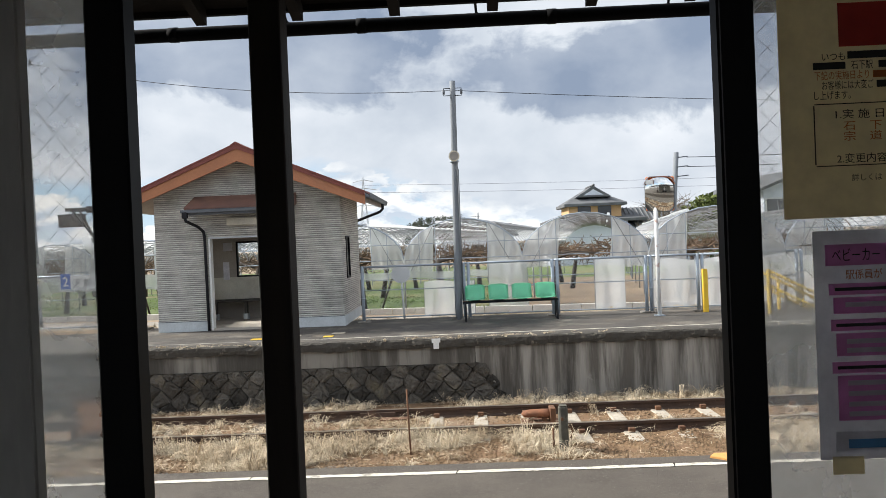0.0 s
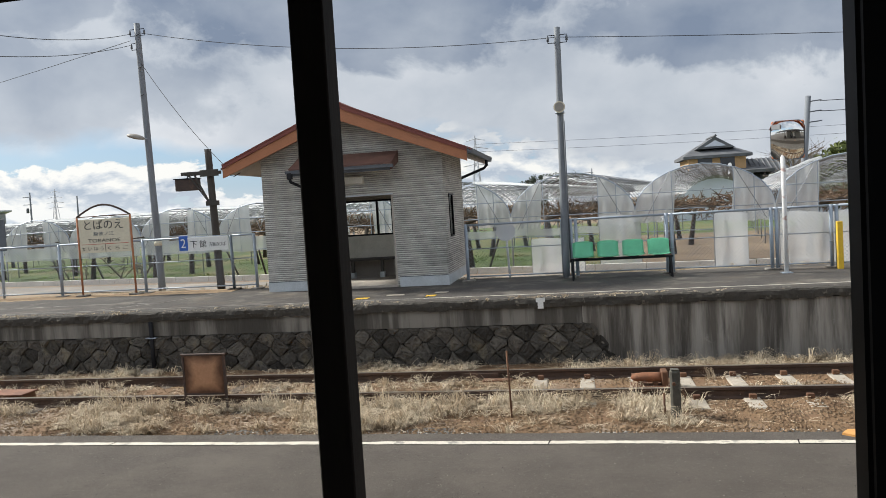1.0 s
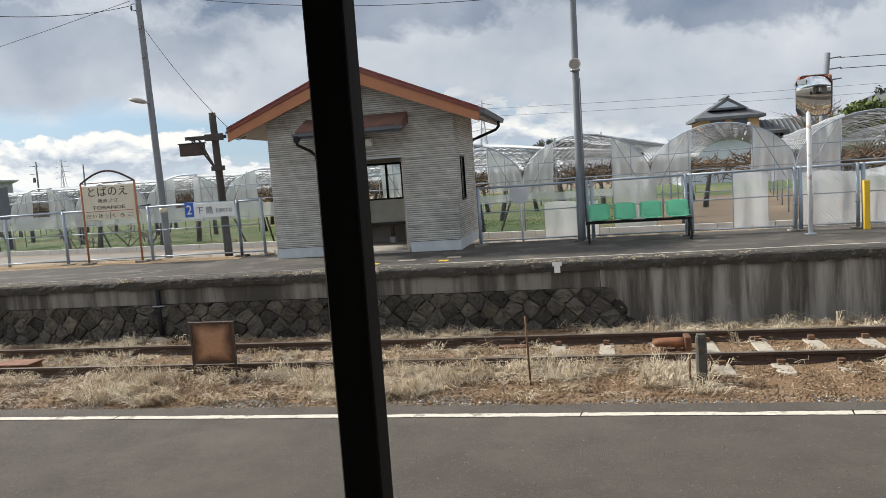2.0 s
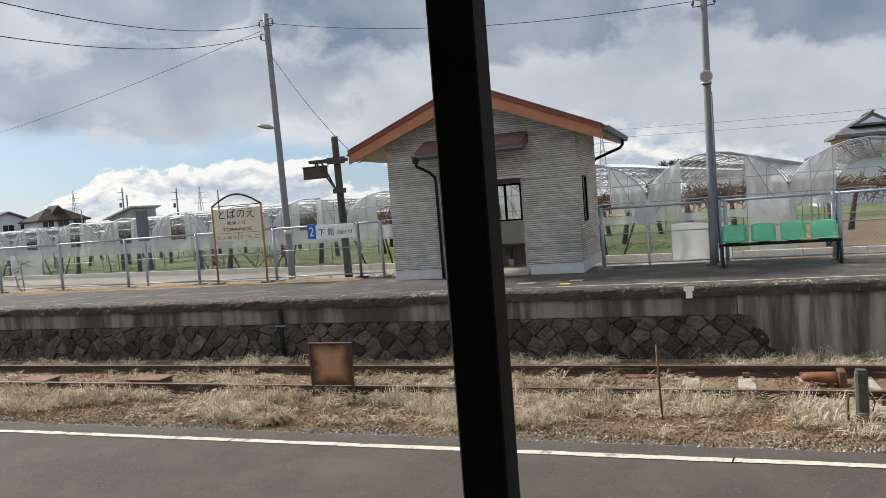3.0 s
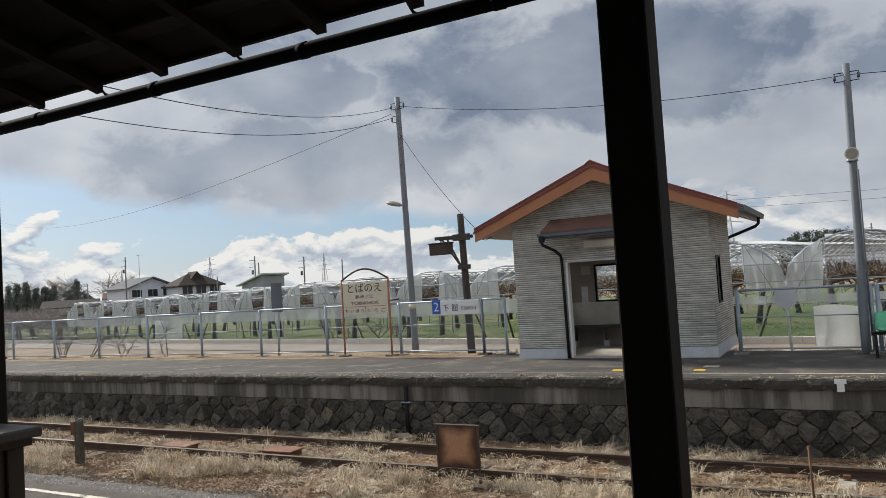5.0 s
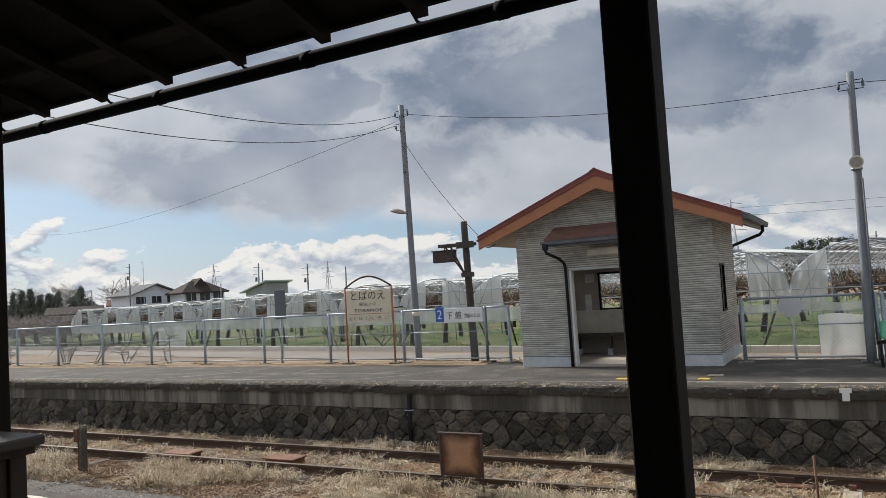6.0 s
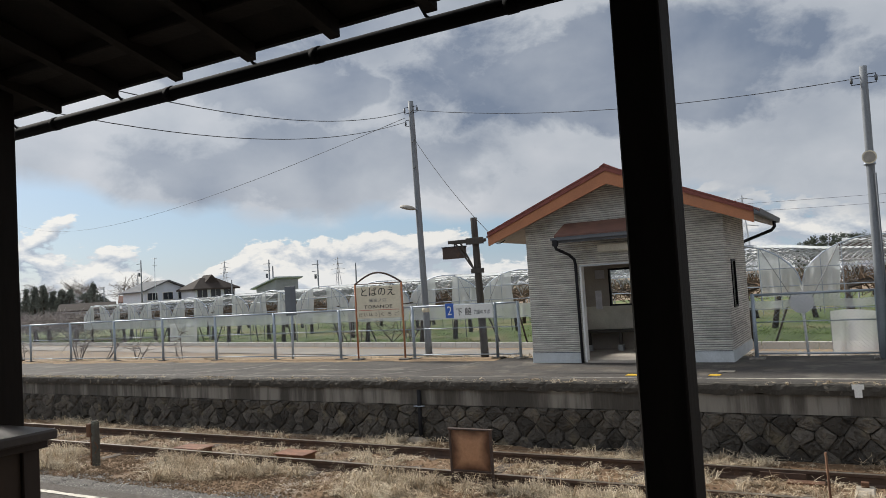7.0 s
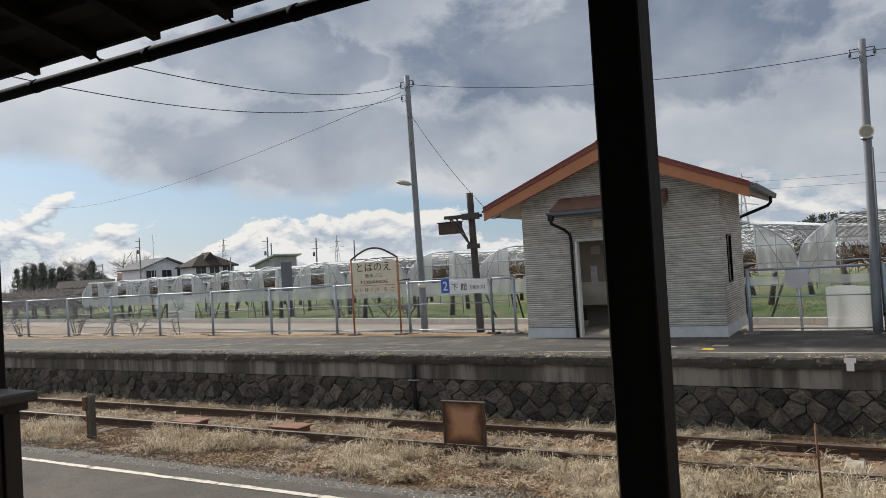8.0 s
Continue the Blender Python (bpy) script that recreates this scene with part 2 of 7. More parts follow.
COUNTER_WOOD = mat("brown stained counter wood", (0.050, 0.033, 0.024), 0.7, second=(0.030, 0.020, 0.015), scale=8, grain=60, stretch=(1, 1, 0.12))
BLACKFRAME = mat("black door frame", (0.007, 0.007, 0.008), 0.5, scale=10, spec=0.12)
GALV = mat("galvanised steel", (0.34, 0.39, 0.45), 0.5, 0.3, second=(0.27, 0.31, 0.36), scale=4, stain=(0.26, 0.22, 0.19), stain_scale=3, stain_at=(0.6, 0.8))
# mostly unseen room walls, kept pale to bounce light onto the notices
PLASTER = mat("aged plaster", (0.42, 0.39, 0.34), 0.9, scale=3)


RED_ROOF = mat("red-brown roof sheet", (0.20, 0.055, 0.04), 0.6, second=(0.15, 0.045, 0.035), scale=4, grain=30)
BROWN_SHEET = mat("weathered brown sheet", (0.155, 0.075, 0.055), 0.65, second=(0.11, 0.06, 0.048), scale=4, stain=(0.22, 0.12, 0.085), stain_scale=3)
FASCIA = mat("faded orange-brown board", (0.40, 0.17, 0.085), 0.75, second=(0.33, 0.14, 0.075), scale=3, stain=(0.28, 0.15, 0.10), stain_scale=1.5, stain_at=(0.6, 0.8), grain=50)
SOFFIT = mat("pale soffit board", (0.42, 0.36, 0.31), 0.85, scale=3)
BASE_CONC = mat("pale painted plinth", (0.50, 0.53, 0.55), 0.85, second=(0.40, 0.42, 0.43), scale=4, stain=(0.28, 0.28, 0.26), stain_scale=2.5, stain_at=(0.6, 0.8))
INNER = mat("beige wall board", (0.72, 0.69, 0.60), 0.8, second=(0.47, 0.44, 0.36), scale=2)
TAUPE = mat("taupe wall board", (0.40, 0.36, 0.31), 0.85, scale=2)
SEAT = mat("green plastic", (0.36, 0.86, 0.60), 0.4, second=(0.32, 0.80, 0.55), scale=5, stain=(0.16, 0.5, 0.34), stain_scale=4, stain_at=(0.6, 0.9))
CREAM = mat("faded cream enamel", (0.66, 0.60, 0.46), 0.55, second=(0.58, 0.51, 0.38), scale=6, stain=(0.42, 0.28, 0.15), stain_scale=5, stain_at=(0.66, 0.8))
WHITE = mat("white enamel", (0.76, 0.76, 0.74), 0.5, second=(0.68, 0.68, 0.66), scale=5)
BLUE = mat("blue enamel", (0.035, 0.12, 0.48), 0.45, scale=5)
INK = mat("black ink", (0.02, 0.02, 0.022), 0.7)
POLE_WOOD = mat("old creosoted pole", (0.07, 0.062, 0.055), 0.9, second=(0.05, 0.042, 0.035), scale=6, grain=60, stretch=(1, 1, 0.1), bump=0.4)
POLE_CONC = mat("grey steel pole", (0.19, 0.205, 0.225), 0.7, second=(0.15, 0.165, 0.18), scale=3, stain=(0.20, 0.17, 0.14), stain_scale=2, stain_at=(0.6, 0.85))
YELLOW = mat("yellow handrail paint", (0.72, 0.47, 0.035), 0.55, second=(0.62, 0.38, 0.03), scale=6, stain=(0.32, 0.18, 0.06), stain_scale=5, stain_at=(0.62, 0.75))
SHEET = mat("milky plastic sheet", (0.93, 0.96, 0.98), 0.65, second=(0.82, 0.86, 0.90), scale=1.4, contrast=(0.42, 0.58), stain=(0.72, 0.75, 0.76), stain_scale=1.2, alpha=0.70, bump=0.4, bump_scale=3.0, bump_dist=0.05, stretch=(2.5, 2.5, 0.5))
PIPE = mat("pipe frame steel", (0.30, 0.31, 0.33), 0.5, 0.3, second=(0.16, 0.165, 0.175), scale=3, stain=(0.22, 0.16, 0.12), stain_scale=1, stain_at=(0.55, 0.75))
VINE = mat("bare vine wood", (0.13, 0.085, 0.055), 0.95, second=(0.09, 0.065, 0.045), scale=3, spread=0.4)
BARK = mat("dark bark", (0.06, 0.048, 0.038), 0.95, scale=5, bump=0.5)
ORANGE = mat("faded orange plastic", (0.55, 0.17, 0.06), 0.5, second=(0.40, 0.13, 0.06), scale=9)
EAVE_GUTTER = mat("black painted gutter", (0.010, 0.010, 0.011), 0.9, scale=5, spec=0.08)
LAMP_SHELL = mat("dulled beige enamel", (0.30, 0.275, 0.24), 0.6, second=(0.22, 0.20, 0.175), scale=6)
PALE_KERB = mat("pale kerb concrete", (0.66, 0.64, 0.60), 0.9, second=(0.50, 0.47, 0.42), scale=3, stain=(0.30, 0.26, 0.20), stain_scale=1.3, stain_at=(0.58, 0.72))
DISC = mat("milky sign disc", (0.82, 0.83, 0.84), 0.5, second=(0.70, 0.71, 0.72), scale=5)
MEADOW = mat("green meadow blades", (0.11, 0.18, 0.036), 0.85, second=(0.16, 0.17, 0.055), scale=0.9, contrast=(0.45, 0.62), grain=20, spread=0.35)
GREY_TWIG = mat("grey pruned twigs", (0.36, 0.33, 0.315), 0.95, second=(0.14, 0.12, 0.11), scale=2, spread=0.4)
BLACKMETAL = mat("dark rain pipe", (0.022, 0.022, 0.025), 0.8, scale=5, spec=0.2)
SLEEPER = mat("concrete sleeper", (0.42, 0.375, 0.31), 0.9, second=(0.27, 0.235, 0.19), scale=6, stain=(0.25, 0.15, 0.09), stain_scale=4, stain_at=(0.6, 0.75))
DARK_BOX = mat("dark browned tin", (0.075, 0.05, 0.04), 0.8, second=(0.045, 0.034, 0.03), scale=7, stain=(0.13, 0.07, 0.045), stain_scale=6, stain_at=(0.58, 0.7))
RED_RUST = mat("red rust", (0.24, 0.115, 0.07), 0.85, second=(0.13, 0.065, 0.045), scale=9, contrast=(0.42, 0.58), stain=(0.33, 0.20, 0.14), stain_scale=7, stain_at=(0.58, 0.68), grain=60, bump=0.4)
OLD_SLEEPER = mat("old timber sleeper", (0.11, 0.085, 0.065), 0.95, scale=6, grain=60)
PAPER = mat("aged notice paper", (0.78, 0.70, 0.50), 0.8, second=(0.70, 0.62, 0.44), scale=8, stain=(0.58, 0.50, 0.34), stain_scale=12, stain_at=(0.62, 0.75))
WHITEPAPER = mat("laminated white paper", (0.80, 0.78, 0.82), 0.35, scale=8)
PINK = mat("pink print", (0.80, 0.38, 0.68), 0.5, second=(0.76, 0.35, 0.64), scale=8)
REDPRINT = mat("red print", (0.52, 0.045, 0.03), 0.6, scale=8)
ORANGEPRINT = mat("orange print", (0.50, 0.15, 0.04), 0.6, scale=8)
BLUEPRINT = mat("light blue print", (0.12, 0.32, 0.60), 0.5, scale=8)
GREYSTEEL = mat("grey sheet steel", (0.12, 0.13, 0.145), 0.6, scale=4)
# grey stands in for the room's reflection on the second leaf
GREYDOOR = mat("door panel with reflection grey", (0.42, 0.41, 0.385), 0.7, second=(0.31, 0.30, 0.28), scale=3, stretch=(1, 1, 0.3))
FOLIAGE = mat("dark evergreen leaves", (0.075, 0.09, 0.065), 0.9, second=(0.05, 0.062, 0.045), scale=1, spread=0.4)
# distance haze is painted in: leaf colour lightened and greyed
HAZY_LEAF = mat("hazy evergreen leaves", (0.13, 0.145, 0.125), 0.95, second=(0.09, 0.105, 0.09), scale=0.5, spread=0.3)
BUSHLEAF = mat("olive shrub leaves", (0.10, 0.12, 0.03), 0.85, second=(0.07, 0.09, 0.025), scale=2, spread=0.4)
# twig colour also carries painted haze
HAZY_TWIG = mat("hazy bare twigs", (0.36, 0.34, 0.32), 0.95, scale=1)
TWIG = mat("bare twigs", (0.17, 0.14, 0.115), 0.95, scale=2)
TILE_ROOF = mat("grey roof tiles", (0.15, 0.155, 0.165), 0.9, second=(0.085, 0.088, 0.095), scale=2, spread=0.15, spec=0.15)
BROWN_ROOF = mat("brown slate roof", (0.055, 0.045, 0.040), 0.9, scale=2, spec=0.15)
LOW_RED_ROOF = mat("faded red-brown roof tiles", (0.15, 0.085, 0.07), 0.9, scale=2, spec=0.15)
OCHRE = mat("ochre house wall", (0.54, 0.35, 0.18), 0.85, second=(0.47, 0.29, 0.14), scale=2)
HOUSEWHITE = mat("off-white house wall", (0.62, 0.66, 0.74), 0.85, second=(0.54, 0.575, 0.65), scale=1)
DARKPANE = mat("dark window pane", (0.03, 0.035, 0.045), 0.15, scale=3)
# paler and bluer than near steel: air haze put into the colour
FARSTEEL = mat("far steel paled for haze", (0.55, 0.60, 0.64), 0.7, scale=2)


def siding_mat():
    """Grey split-face cladding: thin horizontal courses of uneven tone with relief."""
    m = mat("grey split-face cladding", (0.60, 0.58, 0.54), 0.85, second=(0.47, 0.45, 0.415), scale=2.5, stain=(0.29, 0.29, 0.255), stain_scale=0.9, stain_at=(0.52, 0.7))
    nt = m.node_tree
    N, L = nt.nodes.new, nt.links.new
    b = nt.nodes["Principled BSDF"]
    old = b.inputs["Base Color"].links[0].from_socket
    geo, sep, add = N("ShaderNodeNewGeometry"), N("ShaderNodeSeparateXYZ"), N("ShaderNodeMath")
    L(geo.outputs["Position"], sep.inputs[0])
    L(sep.outputs[0], add.inputs[0])
    L(sep.outputs[1], add.inputs[1])
    def calc(op, a, b=None):
        n = N("ShaderNodeMath")
        n.operation = op
        for k, v in enumerate((a, b)):
            if isinstance(v, (int, float)):
                n.inputs[k].default_value = v
            elif v is not None:
                L(v, n.inputs[k])
        return n.outputs[0]

    course = calc("DIVIDE", sep.outputs[2], 0.0385)
    row, part_of = calc("FLOOR", course), calc("FRACT", course)
    cell = N("ShaderNodeCombineXYZ")
    L(calc("MULTIPLY", add.outputs[0], 1.5), cell.inputs[0])
    L(calc("MULTIPLY", row, 7.31), cell.inputs[1])
    tone, chips = N("ShaderNodeTexNoise"), N("ShaderNodeTexNoise")
    tone.inputs["Scale"].default_value, tone.inputs["Detail"].default_value, tone.inputs["Roughness"].default_value = 1.0, 4.0, 0.65
    L(cell.outputs[0], tone.inputs["Vector"])
    chip_at = N("ShaderNodeCombineXYZ")
    L(calc("MULTIPLY", add.outputs[0], 14.0), chip_at.inputs[0])
    L(calc("MULTIPLY", sep.outputs[2], 70.0), chip_at.inputs[1])
    chips.inputs["Scale"].default_value, chips.inputs["Detail"].default_value = 1.0, 3.0
    L(chip_at.outputs[0], chips.inputs["Vector"])
    groove = N("ShaderNodeMapRange")          # 0 in the joint between two courses, 1 on the face
    groove.inputs["From Min"].default_value, groove.inputs["From Max"].default_value = 0.06, 0.34
    L(calc("SUBTRACT", part_of, calc("MULTIPLY", chips.outputs["Fac"], 0.16)), groove.inputs["Value"])
    shade = calc("ADD", calc("MULTIPLY", tone.outputs["Fac"], 1.5), 0.22)
    shade = calc("MULTIPLY", shade, calc("ADD", calc("MULTIPLY", groove.outputs[0], 0.52), 0.48))
    grey = N("ShaderNodeCombineXYZ")
    for k in range(3):
        L(shade, grey.inputs[k])
    mx = N("ShaderNodeMix")
    mx.data_type, mx.blend_type = "RGBA", "MULTIPLY"
    mx.inputs[0].default_value = 1.0
    L(old, mx.inputs[6])
    L(grey.outputs[0], mx.inputs[7])
    L(mx.outputs[2], b.inputs["Base Color"])
    bp = N("ShaderNodeBump")
    bp.inputs["Strength"].default_value, bp.inputs["Distance"].default_value = 0.9, 0.016
    L(calc("ADD", groove.outputs[0], calc("MULTIPLY", tone.outputs["Fac"], 0.6)), bp.inputs["Height"])
    L(bp.outputs[0], b.inputs["Normal"])
    return m


SIDING = siding_mat()


def clear_glass(name, tint=(0.96, 0.98, 0.98), rough=0.0):
    m = bpy.data.materials.new(name)
    m.use_nodes = True
    b = m.node_tree.nodes["Principled BSDF"]
    b.inputs["Base Color"].default_value = (*tint, 1)
    b.inputs["Roughness"].default_value = rough
    b.inputs["Transmission Weight"].default_value = 1.0
    b.inputs["IOR"].default_value = 1.02
    return m


GLASS = clear_glass("window glass")


def dusty_glass():
    m = bpy.data.materials.new("dusty wired glass")
    m.use_nodes = True
    nt = m.node_tree
    nt.nodes.clear()
    N, L = nt.nodes.new, nt.links.new
    clear, gloss, dust, add, mx, out = N("ShaderNodeBsdfTransparent"), N("ShaderNodeBsdfGlossy"), N("ShaderNodeBsdfTranslucent"), N("ShaderNodeMixShader"), N("ShaderNodeMixShader"), N("ShaderNodeOutputMaterial")
    gloss.inputs["Roughness"].default_value = 0.03
    dust.inputs["Color"].default_value = (0.85, 0.86, 0.84, 1)
    geo, n1, mr = N("ShaderNodeNewGeometry"), N("ShaderNodeTexNoise"), N("ShaderNodeMapRange")
    n1.inputs["Scale"].default_value, n1.inputs["Detail"].default_value = 7.0, 8.0
    L(geo.outputs["Position"], n1.inputs["Vector"])
    mr.inputs["From Min"].default_value, mr.inputs["From Max"].default_value = 0.35, 0.75
    mr.inputs["To Min"].default_value, mr.inputs["To Max"].default_value = 0.20, 0.40
    L(n1.outputs["Fac"], mr.inputs["Value"])
    add.inputs[0].default_value = 0.05
    L(clear.outputs[0], add.inputs[1])
    L(gloss.outputs[0], add.inputs[2])
    L(mr.outputs[0], mx.inputs[0])
    L(add.outputs[0], mx.inputs[1])
    L(dust.outputs[0], mx.inputs[2])
    L(mx.outputs[0], out.inputs["Surface"])
    return m


DUSTY = dusty_glass()
MIRROR = bpy.data.materials.new("mirror")
MIRROR.use_nodes = True
MIRROR.node_tree.nodes["Principled BSDF"].inputs["Base Color"].default_value = (0.72, 0.72, 0.70, 1)
MIRROR.node_tree.nodes["Principled BSDF"].inputs["Metallic"].default_value = 1.0
MIRROR.node_tree.nodes["Principled BSDF"].inputs["Roughness"].default_value = 0.06


def let_light_through(m, share):
    """Thin sheets glow with the light that falls on their far side."""
    nt = m.node_tree
    b, out = nt.nodes["Principled BSDF"], nt.nodes["Material Output"]
    tr, mx = nt.nodes.new("ShaderNodeBsdfTranslucent"), nt.nodes.new("ShaderNodeMixShader")
    nt.links.new(b.inputs["Base Color"].links[0].from_socket, tr.inputs["Color"])
    mx.inputs[0].default_value = share
    nt.links.new(b.outputs[0], mx.inputs[1])
    nt.links.new(tr.outputs[0], mx.inputs[2])
    nt.links.new(mx.outputs[0], out.inputs["Surface"])


for thin, share in ((PAPER, 0.62), (WHITEPAPER, 0.6), (PINK, 0.6), (REDPRINT, 0.3), (ORANGEPRINT, 0.3), (BLUEPRINT, 0.3), (SHEET, 0.75), (SEAT, 0.4), (DISC, 0.45), (MEADOW, 0.4)):
    let_light_through(thin, share)


def see_through(m, share):
    """Thin film that also lets part of the view pass straight through."""
    nt = m.node_tree
    out = nt.nodes["Material Output"]
    tr, mx = nt.nodes.new("ShaderNodeBsdfTransparent"), nt.nodes.new("ShaderNodeMixShader")
    old = out.inputs["Surface"].links[0].from_socket
    mx.inputs[0].default_value = share
    nt.links.new(old, mx.inputs[1])
    nt.links.new(tr.outputs[0], mx.inputs[2])
    nt.links.new(mx.outputs[0], out.inputs["Surface"])


see_through(SHEET, 0.26)
see_through(DISC, 0.12)


# ---- mesh helpers ----
def part(name, bm, material, parent=None, label="", smooth=False):
    """Links a bmesh as one mesh object, under a thing or a part if one is given."""
    me = bpy.data.meshes.new(name)
    bm.to_mesh(me)
    bm.free()
    for m in material if isinstance(material, (list, tuple)) else [material]:
        me.materials.append(m)
    if smooth:
        for p in me.polygons:
            p.use_smooth = True
    ob = new(name, me)
    if parent:
        ob.parent = parent
        ob.matrix_parent_inverse = parent.matrix_basis.inverted()
    return tagged(ob, label)


def thing(name, at, label, category, group="", kind=""):
    ob = new(name)
    ob.location = at
    ob.empty_display_size = 0.1
    return tagged(ob, label, category, group, kind)


def box(x0, x1, y0, y1, z0, z1, bevel=0.0, bm=None):
    mine = bmesh.new()
    vs = [mine.verts.new((x, y, z)) for x in (x0, x1) for y in (y0, y1) for z in (z0, z1)]
    for f in ((0, 1, 3, 2), (4, 6, 7, 5), (0, 4, 5, 1), (2, 3, 7, 6), (0, 2, 6, 4), (1, 5, 7, 3)):
        mine.faces.new([vs[i] for i in f])
    if bevel:
        bmesh.ops.bevel(mine, geom=mine.edges[:], offset=bevel, segments=1, affect="EDGES")
    bmesh.ops.recalc_face_normals(mine, faces=mine.faces[:])
    return merge(bm, mine)


def merge(bm, other):
    """Adds one bmesh to another (or returns it if there is none yet)."""
    if bm is None:
        return other
    table = {v: bm.verts.new(v.co) for v in other.verts}
    for f in other.faces:
        nf = bm.faces.new([table[v] for v in f.verts])
        nf.material_index, nf.smooth = f.material_index, f.smooth
    other.free()
    return bm


def tube(points, r, n=6, bm=None, r1=None, caps=True):
    """A round bar along points; r1 is the radius at the far end."""
    bm = bm or bmesh.new()
    pts = [Vector(p) for p in points]
    rings = []
    for i, p in enumerate(pts):
        d = (pts[min(i + 1, len(pts) - 1)] - pts[max(i - 1, 0)]).normalized()
        a = d.orthogonal().normalized() if abs(d.z) < 0.999 else Vector((1, 0, 0))
        if abs(d.z) < 0.999:
            a = d.cross(Vector((0, 0, 1))).normalized()
        b = d.cross(a)
        rad = r if r1 is None else r + (r1 - r) * i / (len(pts) - 1)
        rings.append([bm.verts.new(p + rad * (math.cos(2 * math.pi * k / n) * a + math.sin(2 * math.pi * k / n) * b)) for k in range(n)])
    for q0, q1 in zip(rings, rings[1:]):
        for k in range(n):
            f = bm.faces.new((q0[k], q0[(k + 1) % n], q1[(k + 1) % n], q1[k]))
            f.smooth = n > 5
    if caps and n > 2:
        bm.faces.new(rings[0][::-1])
        bm.faces.new(rings[-1])
    return bm


def prism(outline, axis, a, b, bm=None):
    """Extrudes a closed outline of 2D points along an axis from a to b."""
    bm = bm or bmesh.new()

    def at(p, w):
        return {"x": (w, p[0], p[1]), "y": (p[0], w, p[1]), "z": (p[0], p[1], w)}[axis]
    lo = [bm.verts.new(at(p, a)) for p in outline]
    hi = [bm.verts.new(at(p, b)) for p in outline]
    k = len(outline)
    fs = [bm.faces.new(lo[::-1]), bm.faces.new(hi)]
    for i in range(k):
        fs.append(bm.faces.new((lo[i], lo[(i + 1) % k], hi[(i + 1) % k], hi[i])))
    bmesh.ops.recalc_face_normals(bm, faces=fs)
    return bm


# ---- ground and platforms ----
PROFILE = ((-300, -0.97), (5.0, -0.97), (11.9, -0.97), (13.5, -0.4), (14.95, -0.03), (15.6, -0.06), (17.2, -0.30), (21, -0.34), (30, -0.38), (80, -0.5), (1500, -0.5))


def ground_z(y):
    for (y0, z0), (y1, z1) in zip(PROFILE, PROFILE[1:]):
        if y <= y1:
            return z0 + (z1 - z0) * (y - y0) / (y1 - y0)
    return PROFILE[-1][1]


def build_ground():
    bm = bmesh.new()
    ys = [-300, -40, 0, 4, 5.0, 6, 7] + [7.3 + 0.15 * i for i in range(30)] + [11.9, 13.5, 14.95, 15.6, 16.4, 17.2, 19, 21, 25, 30, 45, 80, 200, 1500]
    xs = [-1500, -300, -100, -60, -40] + [-30 + 0.3 * i for i in range(135)] + [14, 25, 50, 120, 400, 1500]
    grid = [[bm.verts.new((x, y, ground_z(y) + (0.035 * noise.noise((x * 2, y * 2, 0)) if 7 < y < 11.6 else 0))) for x in xs] for y in ys]
    for j in range(len(ys) - 1):
        for i in range(len(xs) - 1):
            f = bm.faces.new((grid[j][i], grid[j][i + 1], grid[j + 1][i + 1], grid[j + 1][i]))
            f.material_index = 0 if ys[j] >= 11.9 else (2 if ys[j] < 8.1 + 0.35 * noise.noise((xs[i] * 0.9, 3.0, 0)) else 1)
            f.smooth = True
    tagged(part("ground", bm, [GROUND, BALLAST, GRAVEL_BED]), "dry winter soil, grey gravel and rusty brown ballast", "ground", kind="structure")


build_ground()
X0, X1 = -60.0, 40.0
near = part("pavement", box(X0, X1, -6, 5.10, -1.2, 0, 0.02), ASPHALT)
tagged(near, "worn dark asphalt surface of the near platform", "platform", kind="structure")
far = part("pavement", box(X0, X1, 11.66, 14.95, -1.2, 0.02, 0.01), PLAT_ASPHALT)
tagged(far, "cracked old asphalt on the opposite platform", "platform", kind="structure")


def crumbled_coping():
    bm = bmesh.new()
    prev = None
    x = X0
    while x <= X1:
        j = [noise.noise((x * 2.3, k * 7.0, 0)) * 0.024 + noise.noise((x * 9.0, k * 5.0, 3)) * 0.022 for k in range(5)]
        ring = [bm.verts.new(p) for p in ((x, 11.80, -0.11), (x, 11.535 + j[0], -0.112 + j[1]), (x, 11.525 + j[2], -0.05), (x, 11.535 + j[3], 0.005 + j[4] * 0.6), (x, 11.565 + j[1], 0.026 + j[2] * 0.3), (x, 11.80, 0.026))]
        if prev:
            for a in range(6):
                bm.faces.new((prev[a], prev[(a + 1) % 6], ring[(a + 1) % 6], ring[a]))
        prev = ring
        x += 0.05 if -22 < x < 9 else 2.0
    bmesh.ops.recalc_face_normals(bm, faces=bm.faces[:])
    part("coping", bm, COPING, far, "crumbled mossy edge coping")


crumbled_coping()
part("concrete_band", box(X0, 0.225, 11.585, 11.665, -0.37, -0.11), BAND, far)
part("concrete_wall", prism([(0.235, -0.11), (0.235, -0.365), (0.33, -0.38), (0.36, -0.44), (0.45, -0.46), (0.42, -0.55), (0.51, -0.60), (0.49, -0.68), (0.60, -0.72), (0.58, -0.80), (0.69, -0.86), (0.68, -0.95), (0.80, -1.2), (X1, -1.2), (X1, -0.11)], "y", 11.587, 11.666), CONC, far)
part("mortar_bed", box(X0, 0.95, 11.63, 11.664, -1.2, -0.365), MORTAR, far)


